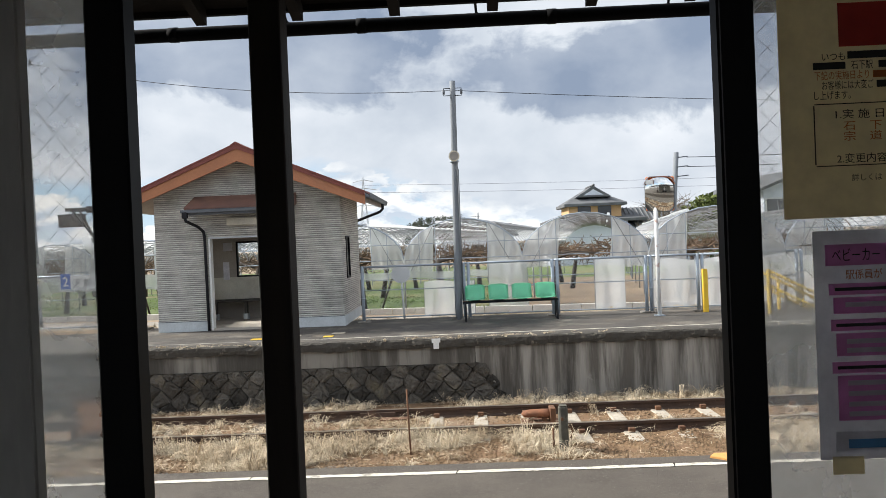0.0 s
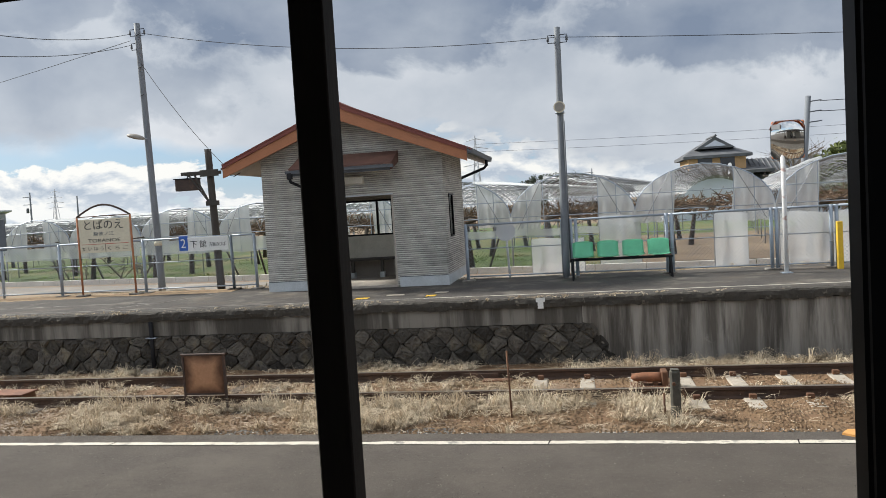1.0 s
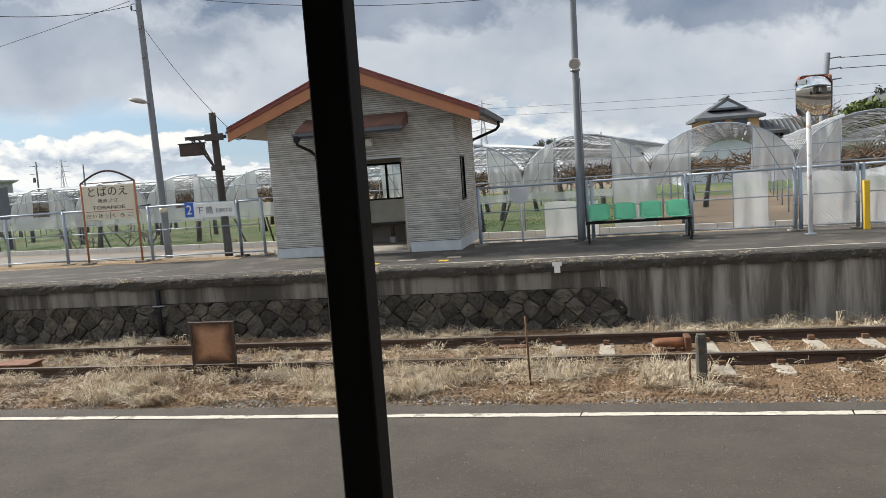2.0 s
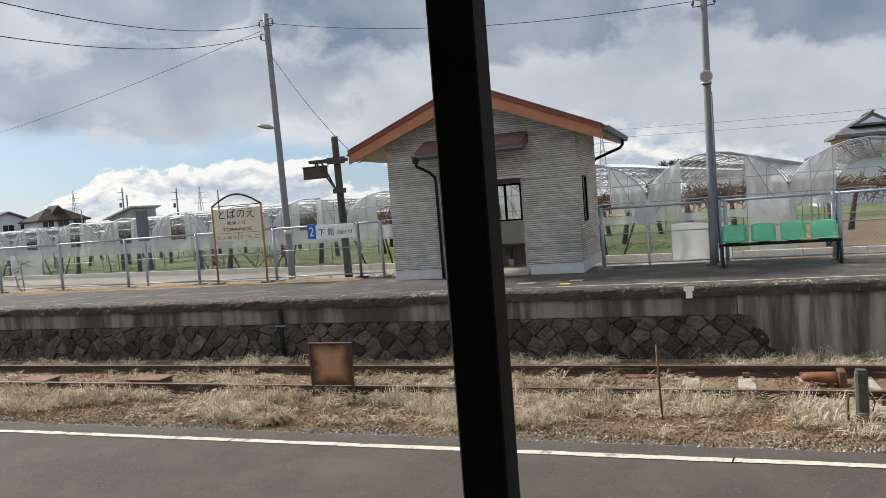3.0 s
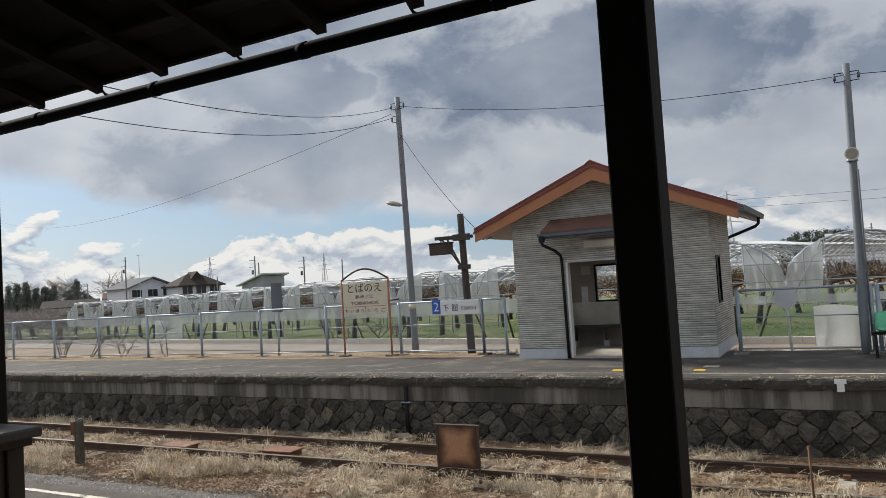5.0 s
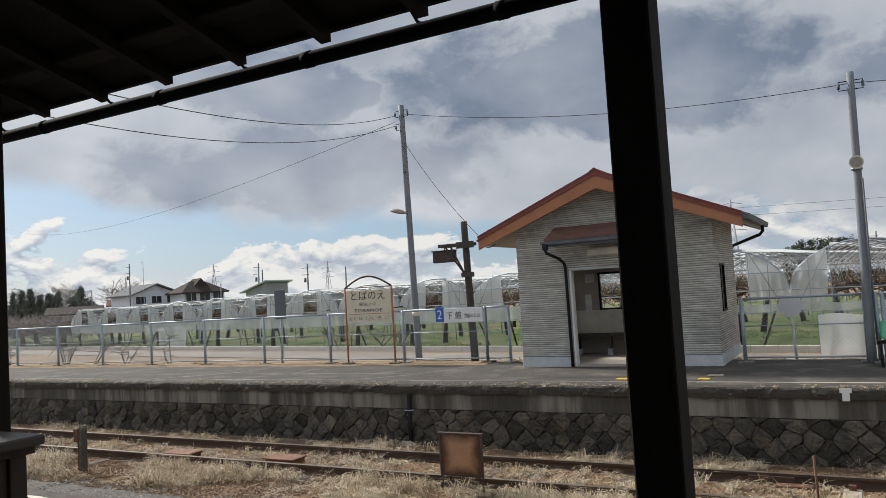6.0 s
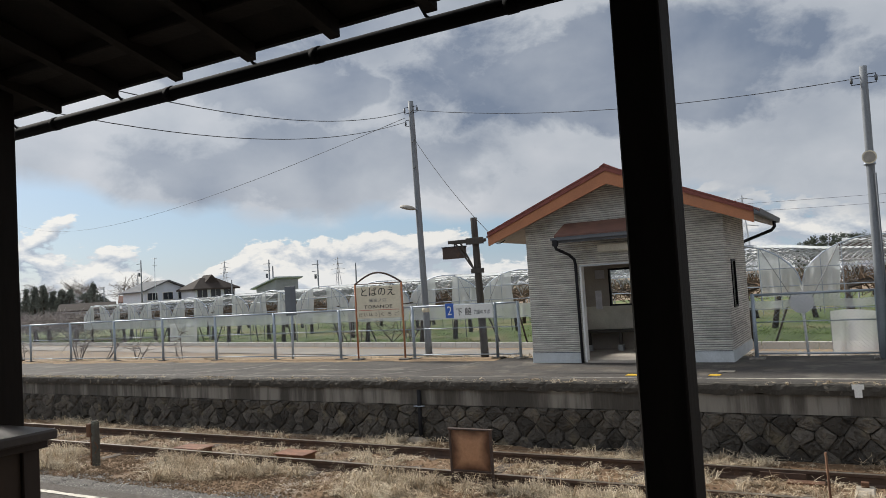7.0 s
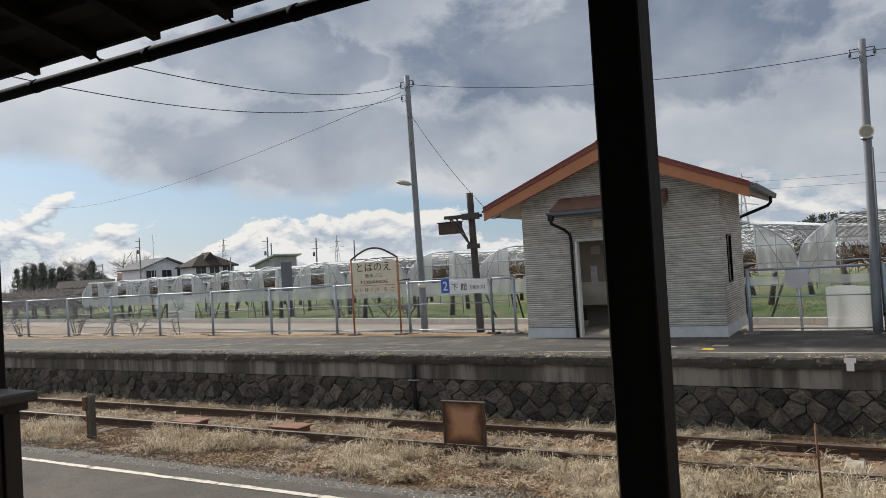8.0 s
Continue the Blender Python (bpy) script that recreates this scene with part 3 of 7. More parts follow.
def safety_line():
    """A hand-painted line with ragged edges, split where it has flaked off."""
    r = random.Random(31)
    bm = bmesh.new()
    x = -24.0
    prev = None
    while x < 9:
        drift = 0.006 * noise.noise((x * 1.3, 0, 0))
        gap = noise.noise((x * 2.9, 4.0, 0)) > 0.52
        a = 4.861 + drift + r.uniform(-0.004, 0.004)
        b = 4.918 + drift + r.uniform(-0.004, 0.004) - max(0.0, 0.03 * noise.noise((x * 3.0, 9.0, 0)))
        row = None if gap else (bm.verts.new((x, a, 0.004)), bm.verts.new((x, b, 0.004)))
        if prev and row:
            bm.faces.new((prev[0], row[0], row[1], prev[1]))
        prev = row
        x += r.uniform(0.02, 0.05)
    part("white_line", bm, LINE, near, "worn white safety line")


safety_line()
for k in range(-16, 7):
    cx = 1.41 * k + 0.25 * noise.noise((k * 1.7, 0, 2))
    part("crack", prism([(cx, 4.850), (cx + 0.006, 4.850), (cx + 0.022, 4.93), (cx + 0.012, 4.93)], "z", 0.0042, 0.0052), DARKWOOD, near, "dark crack across the line")


def rail(y):
    prof = [(-0.061, 0), (0.061, 0), (0.061, 0.012), (0.012, 0.03), (0.009, 0.095), (0.032, 0.105), (0.032, 0.135), (-0.032, 0.135), (-0.032, 0.105), (-0.009, 0.095), (-0.012, 0.03), (-0.061, 0.012)]
    root = thing("rail", (0, y, -0.975), "rust-brown steel running rail with a worn head", "rail", "rails of the far track", "structure")
    part("rail_body", prism([(y + a, -0.975 + b) for a, b in prof], "x", X0, X1), RAIL_RUST, root)
    part("rail_head", box(X0, X1, y - 0.027, y + 0.027, -0.842, -0.8375), RAIL_TOP, root, "polished narrow running band")


rail(9.5)
rail(10.632)


def letters(body, size, x, y, z, material, parent, width=None, depth=0.002):
    """Lettering facing the viewer (-y), left end at x and foot at z."""
    cu = bpy.data.curves.new("lettering", "FONT")
    cu.body, cu.size, cu.extrude, cu.resolution_u = body, size, depth, 3
    tmp = bpy.data.objects.new("lettering", cu)
    scene.collection.objects.link(tmp)
    dg = bpy.context.evaluated_depsgraph_get()
    me = bpy.data.meshes.new_from_object(tmp.evaluated_get(dg))
    bpy.data.objects.remove(tmp)
    bm = bmesh.new()
    bm.from_mesh(me)
    bpy.data.meshes.remove(me)
    lo, hi = min(v.co.x for v in bm.verts), max(v.co.x for v in bm.verts)
    sx = width / (hi - lo) if width else 1.0
    for v in bm.verts:
        v.co = Vector((x + (v.co.x - lo) * sx, y - v.co.z, z + v.co.y))
    return part("lettering", bm, material, parent)


# ---- station building in the foreground ----
def canopy():
    root = thing("canopy", (0, 2.9, 2.6), "dark timber platform canopy with bare rafters", "canopy", kind="structure")
    slope = 0.27
    part("roof_boards", prism([(0.9, 2.50 + slope * 2.22 + 0.03), (3.12, 2.50), (3.12, 2.525), (0.9, 2.555 + slope * 2.22)], "x", -12, 9), DARKWOOD, root)
    part("eave_board", box(-12, 9, 3.10, 3.125, 2.482, 2.53), DARKWOOD, root)
    k = -26
    while k <= 20:
        x = 0.67 + 0.4 * k
        part("rafter", prism([(0.95, 2.43 + slope * 2.19), (3.095, 2.438), (3.095, 2.50), (0.95, 2.495 + slope * 2.19)], "x", x - 0.022, x + 0.022), DARKWOOD, root)
        k += 1
    part("eave_beam", box(-12, 9, 2.835, 2.945, 2.535, 2.575 + 0.06, 0.005), DARKWOOD, root)
    part("purlin", box(-12, 9, 1.85, 1.95, 2.70, 2.80, 0.005), DARKWOOD, root)
    gut = part("gutter", tube([(-12, 3.18, 2.430), (9, 3.18, 2.430)], 0.029, 10), EAVE_GUTTER, root, "black half-round rain gutter")
    for i in range(-14, 11):
        x = 0.8 * i + 0.2
        part("bracket", tube([(x, 3.13, 2.50), (x + 0.005, 3.17, 2.462), (x + 0.01, 3.19, 2.458)], 0.006, 5), BLACKMETAL, gut)
        part("joint_sleeve", tube([(x + 0.3, 3.18, 2.430), (x + 0.34, 3.18, 2.430)], 0.0315, 10), EAVE_GUTTER, gut)


canopy()


def canopy_post(x):
    root = thing("wooden_post", (x, 2.89, 0), "dark stained square wooden post holding the station canopy", "post", "canopy posts")
    part("shaft", box(x - 0.061, x + 0.06, 2.831, 2.951, 0.12, 2.535, 0.005), DARKWOOD, root)
    part("footing", box(x - 0.11, x + 0.11, 2.78, 3.0, 0, 0.12, 0.01), CONC, root)


canopy_post(-0.605)
canopy_post(-3.495)

gate = thing("ticket_counter", (-3.5, 2.6, 0), "weathered brown wooden ticket gate counter with an overhanging cap", "counter")
part("cap", box(-4.0, -3.0, 2.33, 2.828, 1.025, 1.065, 0.008), COUNTER_CAP, gate)
part("cap_moulding", box(-3.95, -3.05, 2.38, 2.815, 0.99, 1.025, 0.004), COUNTER_WOOD, gate)
for cx in (-3.9, -3.12):
    for cy in (2.42, 2.765):
        part("corner_post", box(cx - 0.035, cx + 0.035, cy - 0.035, cy + 0.035, 0, 0.99, 0.004), COUNTER_WOOD, gate)
part("side_panel", box(-3.115, -3.102, 2.456, 2.729, 0.06, 0.985), mat("worn brown panel", (0.06, 0.038, 0.024), 0.7, second=(0.11, 0.06, 0.03), scale=9, contrast=(0.5, 0.75), stretch=(1, 1, 0.3)), gate, "scratched brown plank panel")
part("front_panel", box(-3.865, -3.156, 2.41, 2.424, 0.06, 0.985), COUNTER_WOOD, gate)
part("back_panel", box(-3.865, -3.156, 2.765, 2.779, 0.06, 0.985), COUNTER_WOOD, gate)


def station_room():
    wn = tagged(part("wall_north", box(-3.4, -1.25, 0.88, 0.99, 0, 3.1), PLASTER), "dim plaster front wall of the waiting room", "wall", kind="structure")
    tagged(part("wall_north", box(1.3, 3.4, 0.88, 0.99, 0, 3.1), PLASTER), "dim plaster front wall of the waiting room", "wall", kind="structure")
    tagged(part("wall_north", box(-1.25, 1.3, 0.88, 0.99, 2.06, 3.1), PLASTER), "dim plaster wall above the sliding doors", "wall", kind="structure")
    # entrance opening is added behind the camera to let sky light in
    for x0, x1, z0 in ((-3.4, -1.5, 0), (1.5, 3.4, 0), (-1.5, 1.5, 2.2)):
        tagged(part("wall_south", box(x0, x1, -3.6, -3.5, z0, 3.1), PLASTER), "dim plaster back wall beside an added unseen entrance", "wall", kind="structure")
    tagged(part("wall_west", box(-3.5, -3.4, -3.6, 0.99, 0, 3.1), PLASTER), "dim plaster side wall of the waiting room", "wall", kind="structure")
    tagged(part("wall_east", box(3.4, 3.5, -3.6, 0.99, 0, 3.1), PLASTER), "dim plaster side wall of the waiting room", "wall", kind="structure")
    tagged(part("ceiling", box(-3.4, 3.4, -3.5, 0.88, 2.7, 2.78), DARKWOOD), "dark boarded waiting room ceiling", "ceiling", kind="structure")


station_room()


def wired_leaf(x0, x1, y, label, meet):
    """A sliding door leaf of wired glass; meet is the side with the meeting stile."""
    root = thing("sliding_door", ((x0 + x1) / 2, y, 0), label, "door", "waiting room doors")
    back = 0.010 if meet == "l" else 0.018
    part("stile", box(x0, x0 + (0.044 if meet == "l" else 0.05), y - 0.018, y + back, 0.01, 2.04, 0.003), BLACKFRAME, root)
    part("stile", box(x1 - 0.05, x1, y - 0.018, y + 0.018, 0.01, 2.04, 0.003), BLACKFRAME, root)
    part("top_rail", box(x0 + 0.052, x1 - 0.05, y - 0.016, y + back - 0.002, 1.97, 2.04), BLACKFRAME, root)
    part("kick_panel", box(x0 + 0.052, x1 - 0.05, y - 0.014, y + 0.014, 0.01, 0.42), BLACKFRAME, root)
    pane = part("pane", box(x0 + 0.043, x1 - 0.048, y - 0.003, y + 0.003, 0.42, 1.97), DUSTY, root, "dusty wired glass pane")
    pane.visible_shadow = False
    bm = bmesh.new()
    w, z0, z1 = x1 - x0 - 0.1, 0.42, 1.97
    pitch = 0.030
    n = int((w + (z1 - z0)) / pitch)
    for i in range(1, n):
        s = i * pitch
        a0, a1 = max(0.0, s - (z1 - z0)), min(w, s)
        for flip in (0, 1):
            p = [(a, z0 + (s - a)) for a in (a0, a1)]
            if flip:
                p = [(w - a, z) for a, z in p]
            tube([(x0 + 0.051 + a, y, z) for a, z in p], 0.00028, 3, bm, caps=False)
    part("wire_mesh", bm, GREYSTEEL, pane, "fine diamond wire cast in the glass")
    return root


wired_leaf(-1.13, -0.300, 0.967, "black framed sliding door with wired glass, pushed open", "r")
right_leaf = wired_leaf(0.429, 1.25, 0.967, "black framed sliding door with wired glass and pasted notices", "l")
part("stile_cover", box(0.431, 0.471, 0.944, 0.9485, 0.02, 2.03), BLACKFRAME, right_leaf)
# second leaf as an opaque panel, interior reflection painted as plain grey
side_door = thing("door_panel", (-0.8, 0.925, 0), "second door leaf beside the opening, painted grey for its interior reflection", "door")
part("board", box(-1.2, -0.414, 0.915, 0.938, 0.01, 2.04, 0.003), GREYDOOR, side_door)
part("edge_strip", box(-0.432, -0.414, 0.9105, 0.9145, 0.02, 2.03), GREYDOOR, side_door)


def notices():
    y = 0.9585
    a = thing("notice", (0.72, y, 1.51), "yellowed paper notice taped on the door glass", "poster")
    part("sheet", box(0.505, 0.98, y, y + 0.001, 1.511, 1.86), PAPER, a)
    part("heading_block", box(0.578, 0.91, y - 0.001, y - 0.0002, 1.719, 1.772), REDPRINT, a, "red heading block")
    part("printed_bar", box(0.640, 0.86, y - 0.0016, y - 0.0012, 1.732, 1.760), PAPER, a)
    letters("いつも", 0.0118, 0.557, y - 0.0006, 1.703, INK, a, 0.028, 0.0001)
    part("printed_bar", box(0.588, 0.93, y - 0.0008, y - 0.0002, 1.704, 1.713), INK, a)
    part("printed_bar", box(0.546, 0.585, y - 0.0008, y - 0.0002, 1.692, 1.7005), INK, a)
    letters("石下駅", 0.0118, 0.592, y - 0.0006, 1.692, INK, a, 0.026, 0.0001)
    part("printed_bar", box(0.625, 0.94, y - 0.0008, y - 0.0002, 1.692, 1.7005), INK, a)
    letters("下記の実施日より", 0.0118, 0.547, y - 0.0006, 1.680, ORANGEPRINT, a, 0.066, 0.0001)
    part("printed_bar", box(0.618, 0.92, y - 0.0008, y - 0.0002, 1.680, 1.6885), ORANGEPRINT, a)
    letters("お客様には大変ご", 0.0118, 0.556, y - 0.0006, 1.668, INK, a, 0.062, 0.0001)
    part("printed_bar", box(0.622, 0.93, y - 0.0008, y - 0.0002, 1.668, 1.6765), INK, a)
    letters("し上げます。", 0.0118, 0.546, y - 0.0006, 1.656, INK, a, 0.044, 0.0001)
    for x0, x1, z0, z1 in ((0.546, 0.93, 1.649, 1.6502), (0.546, 0.93, 1.5735, 1.5747), (0.5445, 0.5458, 1.576, 1.648), (0.930, 0.9313, 1.576, 1.648)):
        part("frame_line", box(x0, x1, y - 0.0008, y - 0.0002, z0, z1), INK, a)
    letters("1.実 施 日", 0.0125, 0.571, y - 0.0006, 1.632, INK, a, 0.058, 0.0001)
    letters("石　下", 0.0125, 0.580, y - 0.0006, 1.618, ORANGEPRINT, a, 0.046, 0.0001)
    letters("宗　道", 0.0125, 0.580, y - 0.0006, 1.605, ORANGEPRINT, a, 0.046, 0.0001)
    letters("2.変更内容", 0.0125, 0.571, y - 0.0006, 1.578, INK, a, 0.060, 0.0001)
    letters("詳しくは", 0.0095, 0.588, y - 0.0006, 1.5555, INK, a, 0.036, 0.0001)
    b = thing("notice", (0.72, y, 1.21), "white laminated notice with pink text panels on the door glass", "poster")
    part("sheet", box(0.538, 0.93, y, y + 0.001, 1.214, 1.495), WHITEPAPER, b)
    for z0, z1, x0 in ((1.452, 1.478, 0.552), (1.416, 1.430, 0.555), (1.393, 1.413, 0.560), (1.372, 1.386, 0.556), (1.341, 1.369, 0.562), (1.320, 1.334, 0.556), (1.262, 1.317, 0.562)):
        part("text_panel", box(x0, 0.90, y - 0.0008, y - 0.0002, z0, z1), PINK, b, "pink text panel")
    letters("ベビーカー", 0.018, 0.560, y - 0.001, 1.458, INK, b, 0.058, 0.0001)
    part("printed_bar", box(0.625, 0.88, y - 0.0014, y - 0.0010, 1.458, 1.471), INK, b)
    letters("駅係員が", 0.013, 0.576, y - 0.0006, 1.436, ORANGEPRINT, b, 0.044, 0.0001)
    part("printed_bar", box(0.626, 0.88, y - 0.0008, y - 0.0002, 1.436, 1.446), ORANGEPRINT, b)
    for z, x0, x1 in ((1.421, 0.562, 0.70), (1.377, 0.562, 0.69), (1.325, 0.562, 0.70)):
        part("printed_bar", box(x0, x1, y - 0.0014, y - 0.001, z, z + 0.004), INK, b)
    for z in (1.401, 1.356, 1.345, 1.305, 1.292, 1.279, 1.267):
        part("printed_bar", box(0.574, 0.80, y - 0.0014, y - 0.001, z, z + 0.006), WHITEPAPER, b)
    part("logo_frame", box(0.557, 0.90, y - 0.0008, y - 0.0002, 1.223, 1.248), WHITEPAPER, b)
    part("logo_block", box(0.572, 0.80, y - 0.0014, y - 0.001, 1.228, 1.239), BLUEPRINT, b)
    part("tape", box(0.552, 0.59, y - 0.0008, y - 0.0002, 1.196, 1.218), PAPER, b)


notices()
orange_mark = part("kerb_marker", prism([(1.69, 5.02), (1.80, 4.93), (1.98, 4.90), (2.0, 5.09), (1.74, 5.09)], "z", -0.01, 0.012), mat("orange-yellow plate", (0.66, 0.34, 0.10), 0.7, second=(0.55, 0.28, 0.09), scale=9))
tagged(orange_mark, "faded orange marker plate at the platform edge", "marker")


# ---- waiting shelter on the far platform ----
def shelter():
    root = thing("waiting_shelter", (-3.94, 15.1, 0.02), "small grey clad waiting shelter with an orange-edged gable roof", "shelter")
    xl, xr, yf, yb = -5.715, -2.17, 14.03, 16.30
    cx, dl, dr, dt = -3.95, -4.70, -3.14, 1.76
    sl = 0.416
    top = lambda x, drop: 3.46 - drop - sl * abs(x + 3.97)
    wall = part("front_wall", prism([(xl, 0.02), (dl, 0.02), (dl, dt), (dr, dt), (dr, 0.02), (xr, 0.02), (xr, top(xr, 0.1)), (cx, top(cx, 0.1)), (xl, top(xl, 0.1))], "y", yf, yf + 0.12), SIDING, root)
    part("plinth", box(xl - 0.008, dl - 0.04, yf - 0.012, yf - 0.001, 0.02, 0.205, 0.003), BASE_CONC, wall, "pale concrete plinth")
    part("plinth", box(dr + 0.04, xr + 0.008, yf - 0.012, yf - 0.001, 0.02, 0.205, 0.003), BASE_CONC, wall, "pale concrete plinth")
    part("drip_strip", box(xl, dl - 0.04, yf - 0.016, yf - 0.001, 0.206, 0.218), GREYSTEEL, wall)
    part("drip_strip", box(dr + 0.04, xr, yf - 0.016, yf - 0.001, 0.206, 0.218), GREYSTEEL, wall)
    # side wall with its narrow window
    w0, w1, z0, z1 = 14.50, 14.93, 0.90, 1.72
    bm = box(xr - 0.12, xr, yf + 0.12, w0, 0.02, 2.60)
    box(xr - 0.12, xr, w1, yb, 0.02, 2.60, bm=bm)
    box(xr - 0.12, xr, w0, w1, 0.02, z0, bm=bm)
    box(xr - 0.12, xr, w0, w1, z1, 2.60, bm=bm)
    side = part("side_wall", bm, SIDING, root)
    part("plinth", box(xr + 0.001, xr + 0.012, yf - 0.01, yb, 0.02, 0.205), BASE_CONC, side, "pale concrete plinth")
    win = part("side_window", box(xr - 0.02, xr + 0.015, w0, w0 + 0.035, z0, z1), BLACKFRAME, root, "narrow black framed window")
    part("frame_bar", box(xr - 0.02, xr + 0.015, w1 - 0.035, w1, z0, z1), BLACKFRAME, win)
    part("frame_bar", box(xr - 0.02, xr + 0.015, w0 + 0.035, w1 - 0.035, z0, z0 + 0.03), BLACKFRAME, win)
    part("frame_bar", box(xr - 0.02, xr + 0.015, w0 + 0.035, w1 - 0.035, z1 - 0.03, z1), BLACKFRAME, win)
    part("pane", box(xr - 0.012, xr - 0.006, w0 + 0.03, w1 - 0.03, z0 + 0.02, z1 - 0.02), GLASS, win).visible_shadow = False
    # left wall, out of view; its window opening is added to brighten the inside
    bm = box(xl, xl + 0.12, yf + 0.12, w0, 0.02, 2.60)
    box(xl, xl + 0.12, 15.6, yb, 0.02, 2.60, bm=bm)
    box(xl, xl + 0.12, w0, 15.6, 0.02, z0, bm=bm)
    box(xl, xl + 0.12, w0, 15.6, z1, 2.60, bm=bm)
    part("side_wall", bm, SIDING, root)
    part("side_window", box(xl + 0.05, xl + 0.056, w0, 15.6, z0, z1), GLASS, root, "added unseen side window pane that lets light in").visible_shadow = False
    # back wall with a two-pane window
    b0, b1, c0, c1 = -4.84, -3.70, 0.95, 1.71
    bm = box(xl + 0.12, b0, yb - 0.12, yb, 0.02, 2.7)
    box(b1, xr - 0.12, yb - 0.12, yb, 0.02, 2.7, bm=bm)
    box(b0, b1, yb - 0.12, yb, 0.02, c0, bm=bm)
    box(b0, b1, yb - 0.12, yb, c1, 2.7, bm=bm)
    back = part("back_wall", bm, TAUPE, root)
    part("wainscot", box(xl + 0.12, xr - 0.12, yb - 0.145, yb - 0.121, 0.47, 0.945), INNER, back, "beige lower wall board")
    part("notice_sheet", box(-5.12, -4.92, yb - 0.126, yb - 0.121, 1.52, 1.70), WHITEPAPER, back)
    bw = part("back_window", box(b0, b1, yb - 0.13, yb - 0.06, c0 - 0.01, c0 + 0.03), BLACKFRAME, root, "dark framed sliding window")
    for a, b in ((b0, b0 + 0.035), (b1 - 0.035, b1), (-4.07, -4.03)):
        part("frame_bar", box(a, b, yb - 0.13, yb - 0.06, c0 + 0.03, c1 - 0.03), BLACKFRAME, bw)
    part("frame_bar", box(b0, b1, yb - 0.13, yb - 0.06, c1 - 0.03, c1 + 0.01), BLACKFRAME, bw)
    for a, b in ((b0 + 0.035, -4.07), (-4.03, b1 - 0.035)):
        part("pane", box(a, b, yb - 0.10, yb - 0.094, c0 + 0.03, c1 - 0.03), GLASS, bw).visible_shadow = False
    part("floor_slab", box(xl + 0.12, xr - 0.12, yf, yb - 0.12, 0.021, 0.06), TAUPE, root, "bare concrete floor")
    part("ledge_bench", box(xl + 0.12, xr - 0.12, 15.72, yb - 0.146, 0.43, 0.47, 0.005), POLE_WOOD, root, "dark timber wall bench")
    for x in (-5.2, -4.55, -3.9, -3.25, -2.6):
        part("bench_leg", box(x - 0.03, x + 0.03, 15.75, 15.82, 0.18, 0.43), POLE_WOOD, root)
        part("leg_foot", box(x - 0.05, x + 0.05, 15.73, 15.84, 0.06, 0.18), BASE_CONC, root)
    part("inner_ceiling", box(xl + 0.12, xr - 0.12, yf + 0.12, yb - 0.12, 2.30, 2.34), SOFFIT, root)
    part("door_jamb", box(dl - 0.002, dl + 0.035, yf - 0.012, yf + 0.13, 0.03, dt), WHITE, root, "white door jamb")
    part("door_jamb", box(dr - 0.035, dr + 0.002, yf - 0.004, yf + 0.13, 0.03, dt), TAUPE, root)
    part("notice_sheet", box(-4.64, -4.52, yf + 0.62, yf + 0.625, 0.95, 1.30), WHITEPAPER, root)
    part("door_head", box(dl, dr, yf - 0.006, yf + 0.13, dt, dt + 0.03), BASE_CONC, root)
    # roof
    y0, y1 = 13.62, 16.72
    for s, ex in ((-1, -6.30), (1, -1.64)):
        zr, ze = 3.46, 3.46 - sl * abs(ex + 3.97)
        slab = part("roof_slope", prism([(-3.97, zr), (ex, ze), (ex, ze + 0.028), (-3.97, zr + 0.03)], "y", y0 - 0.04, y1), RED_ROOF, root, "thin red-brown metal roof sheet")
        part("roof_deck", prism([(-3.97, zr - 0.20), (ex - s * 0.02, ze - 0.16), (ex - s * 0.02, ze - 0.002), (-3.97, zr - 0.002)], "y", y0 + 0.03, y1 - 0.03), SOFFIT, slab)
        part("bargeboard", prism([(-3.97, zr - 0.30), (ex, ze - 0.23), (ex, ze - 0.003), (-3.97, zr - 0.003)], "y", y0 - 0.012, y0 + 0.028), FASCIA, slab, "faded orange bargeboard")
        part("roof_edge", prism([(-3.97, zr - 0.075), (ex, ze - 0.06), (ex, ze - 0.003), (-3.97, zr - 0.003)], "y", y0 - 0.034, y0 - 0.014), RED_ROOF, slab, "folded red-brown sheet edge")
        for yy in (14.4, 15.2, 16.0):
            part("seam", prism([(-3.97, zr + 0.03), (ex, ze + 0.028), (ex, ze + 0.045), (-3.97, zr + 0.048)], "y", yy, yy + 0.02), RED_ROOF, slab)
        gx = ex + s * 0.055
        g = part("gutter", prism([(gx - 0.05, ze - 0.02), (gx - 0.045, ze - 0.10), (gx + 0.03, ze - 0.10), (gx + 0.05, ze - 0.015), (gx + 0.042, ze - 0.015), (gx + 0.025, ze - 0.09), (gx - 0.038, ze - 0.09), (gx - 0.042, ze - 0.02)], "y", y0 - 0.02 if s > 0 else y0 + 0.25, y1), GREYSTEEL, root, "grey rain gutter")
        if s > 0:
            part("downpipe", tube([(gx, 16.05, ze - 0.10), (gx, 16.05, ze - 0.20), (gx - 0.06, 16.08, ze - 0.26), (xr, 16.36, ze - 0.42), (xr - 0.06, 16.36, ze - 0.50), (xr - 0.06, 16.36, 0.0)], 0.03, 8), BLACKMETAL, root, "black downpipe")
    part("ridge_cap", prism([(-4.06, 3.44), (-3.97, 3.492), (-3.88, 3.44), (-3.88, 3.46), (-3.97, 3.515), (-4.06, 3.46)], "y", y0 - 0.05, y1 + 0.01), RED_ROOF, root)
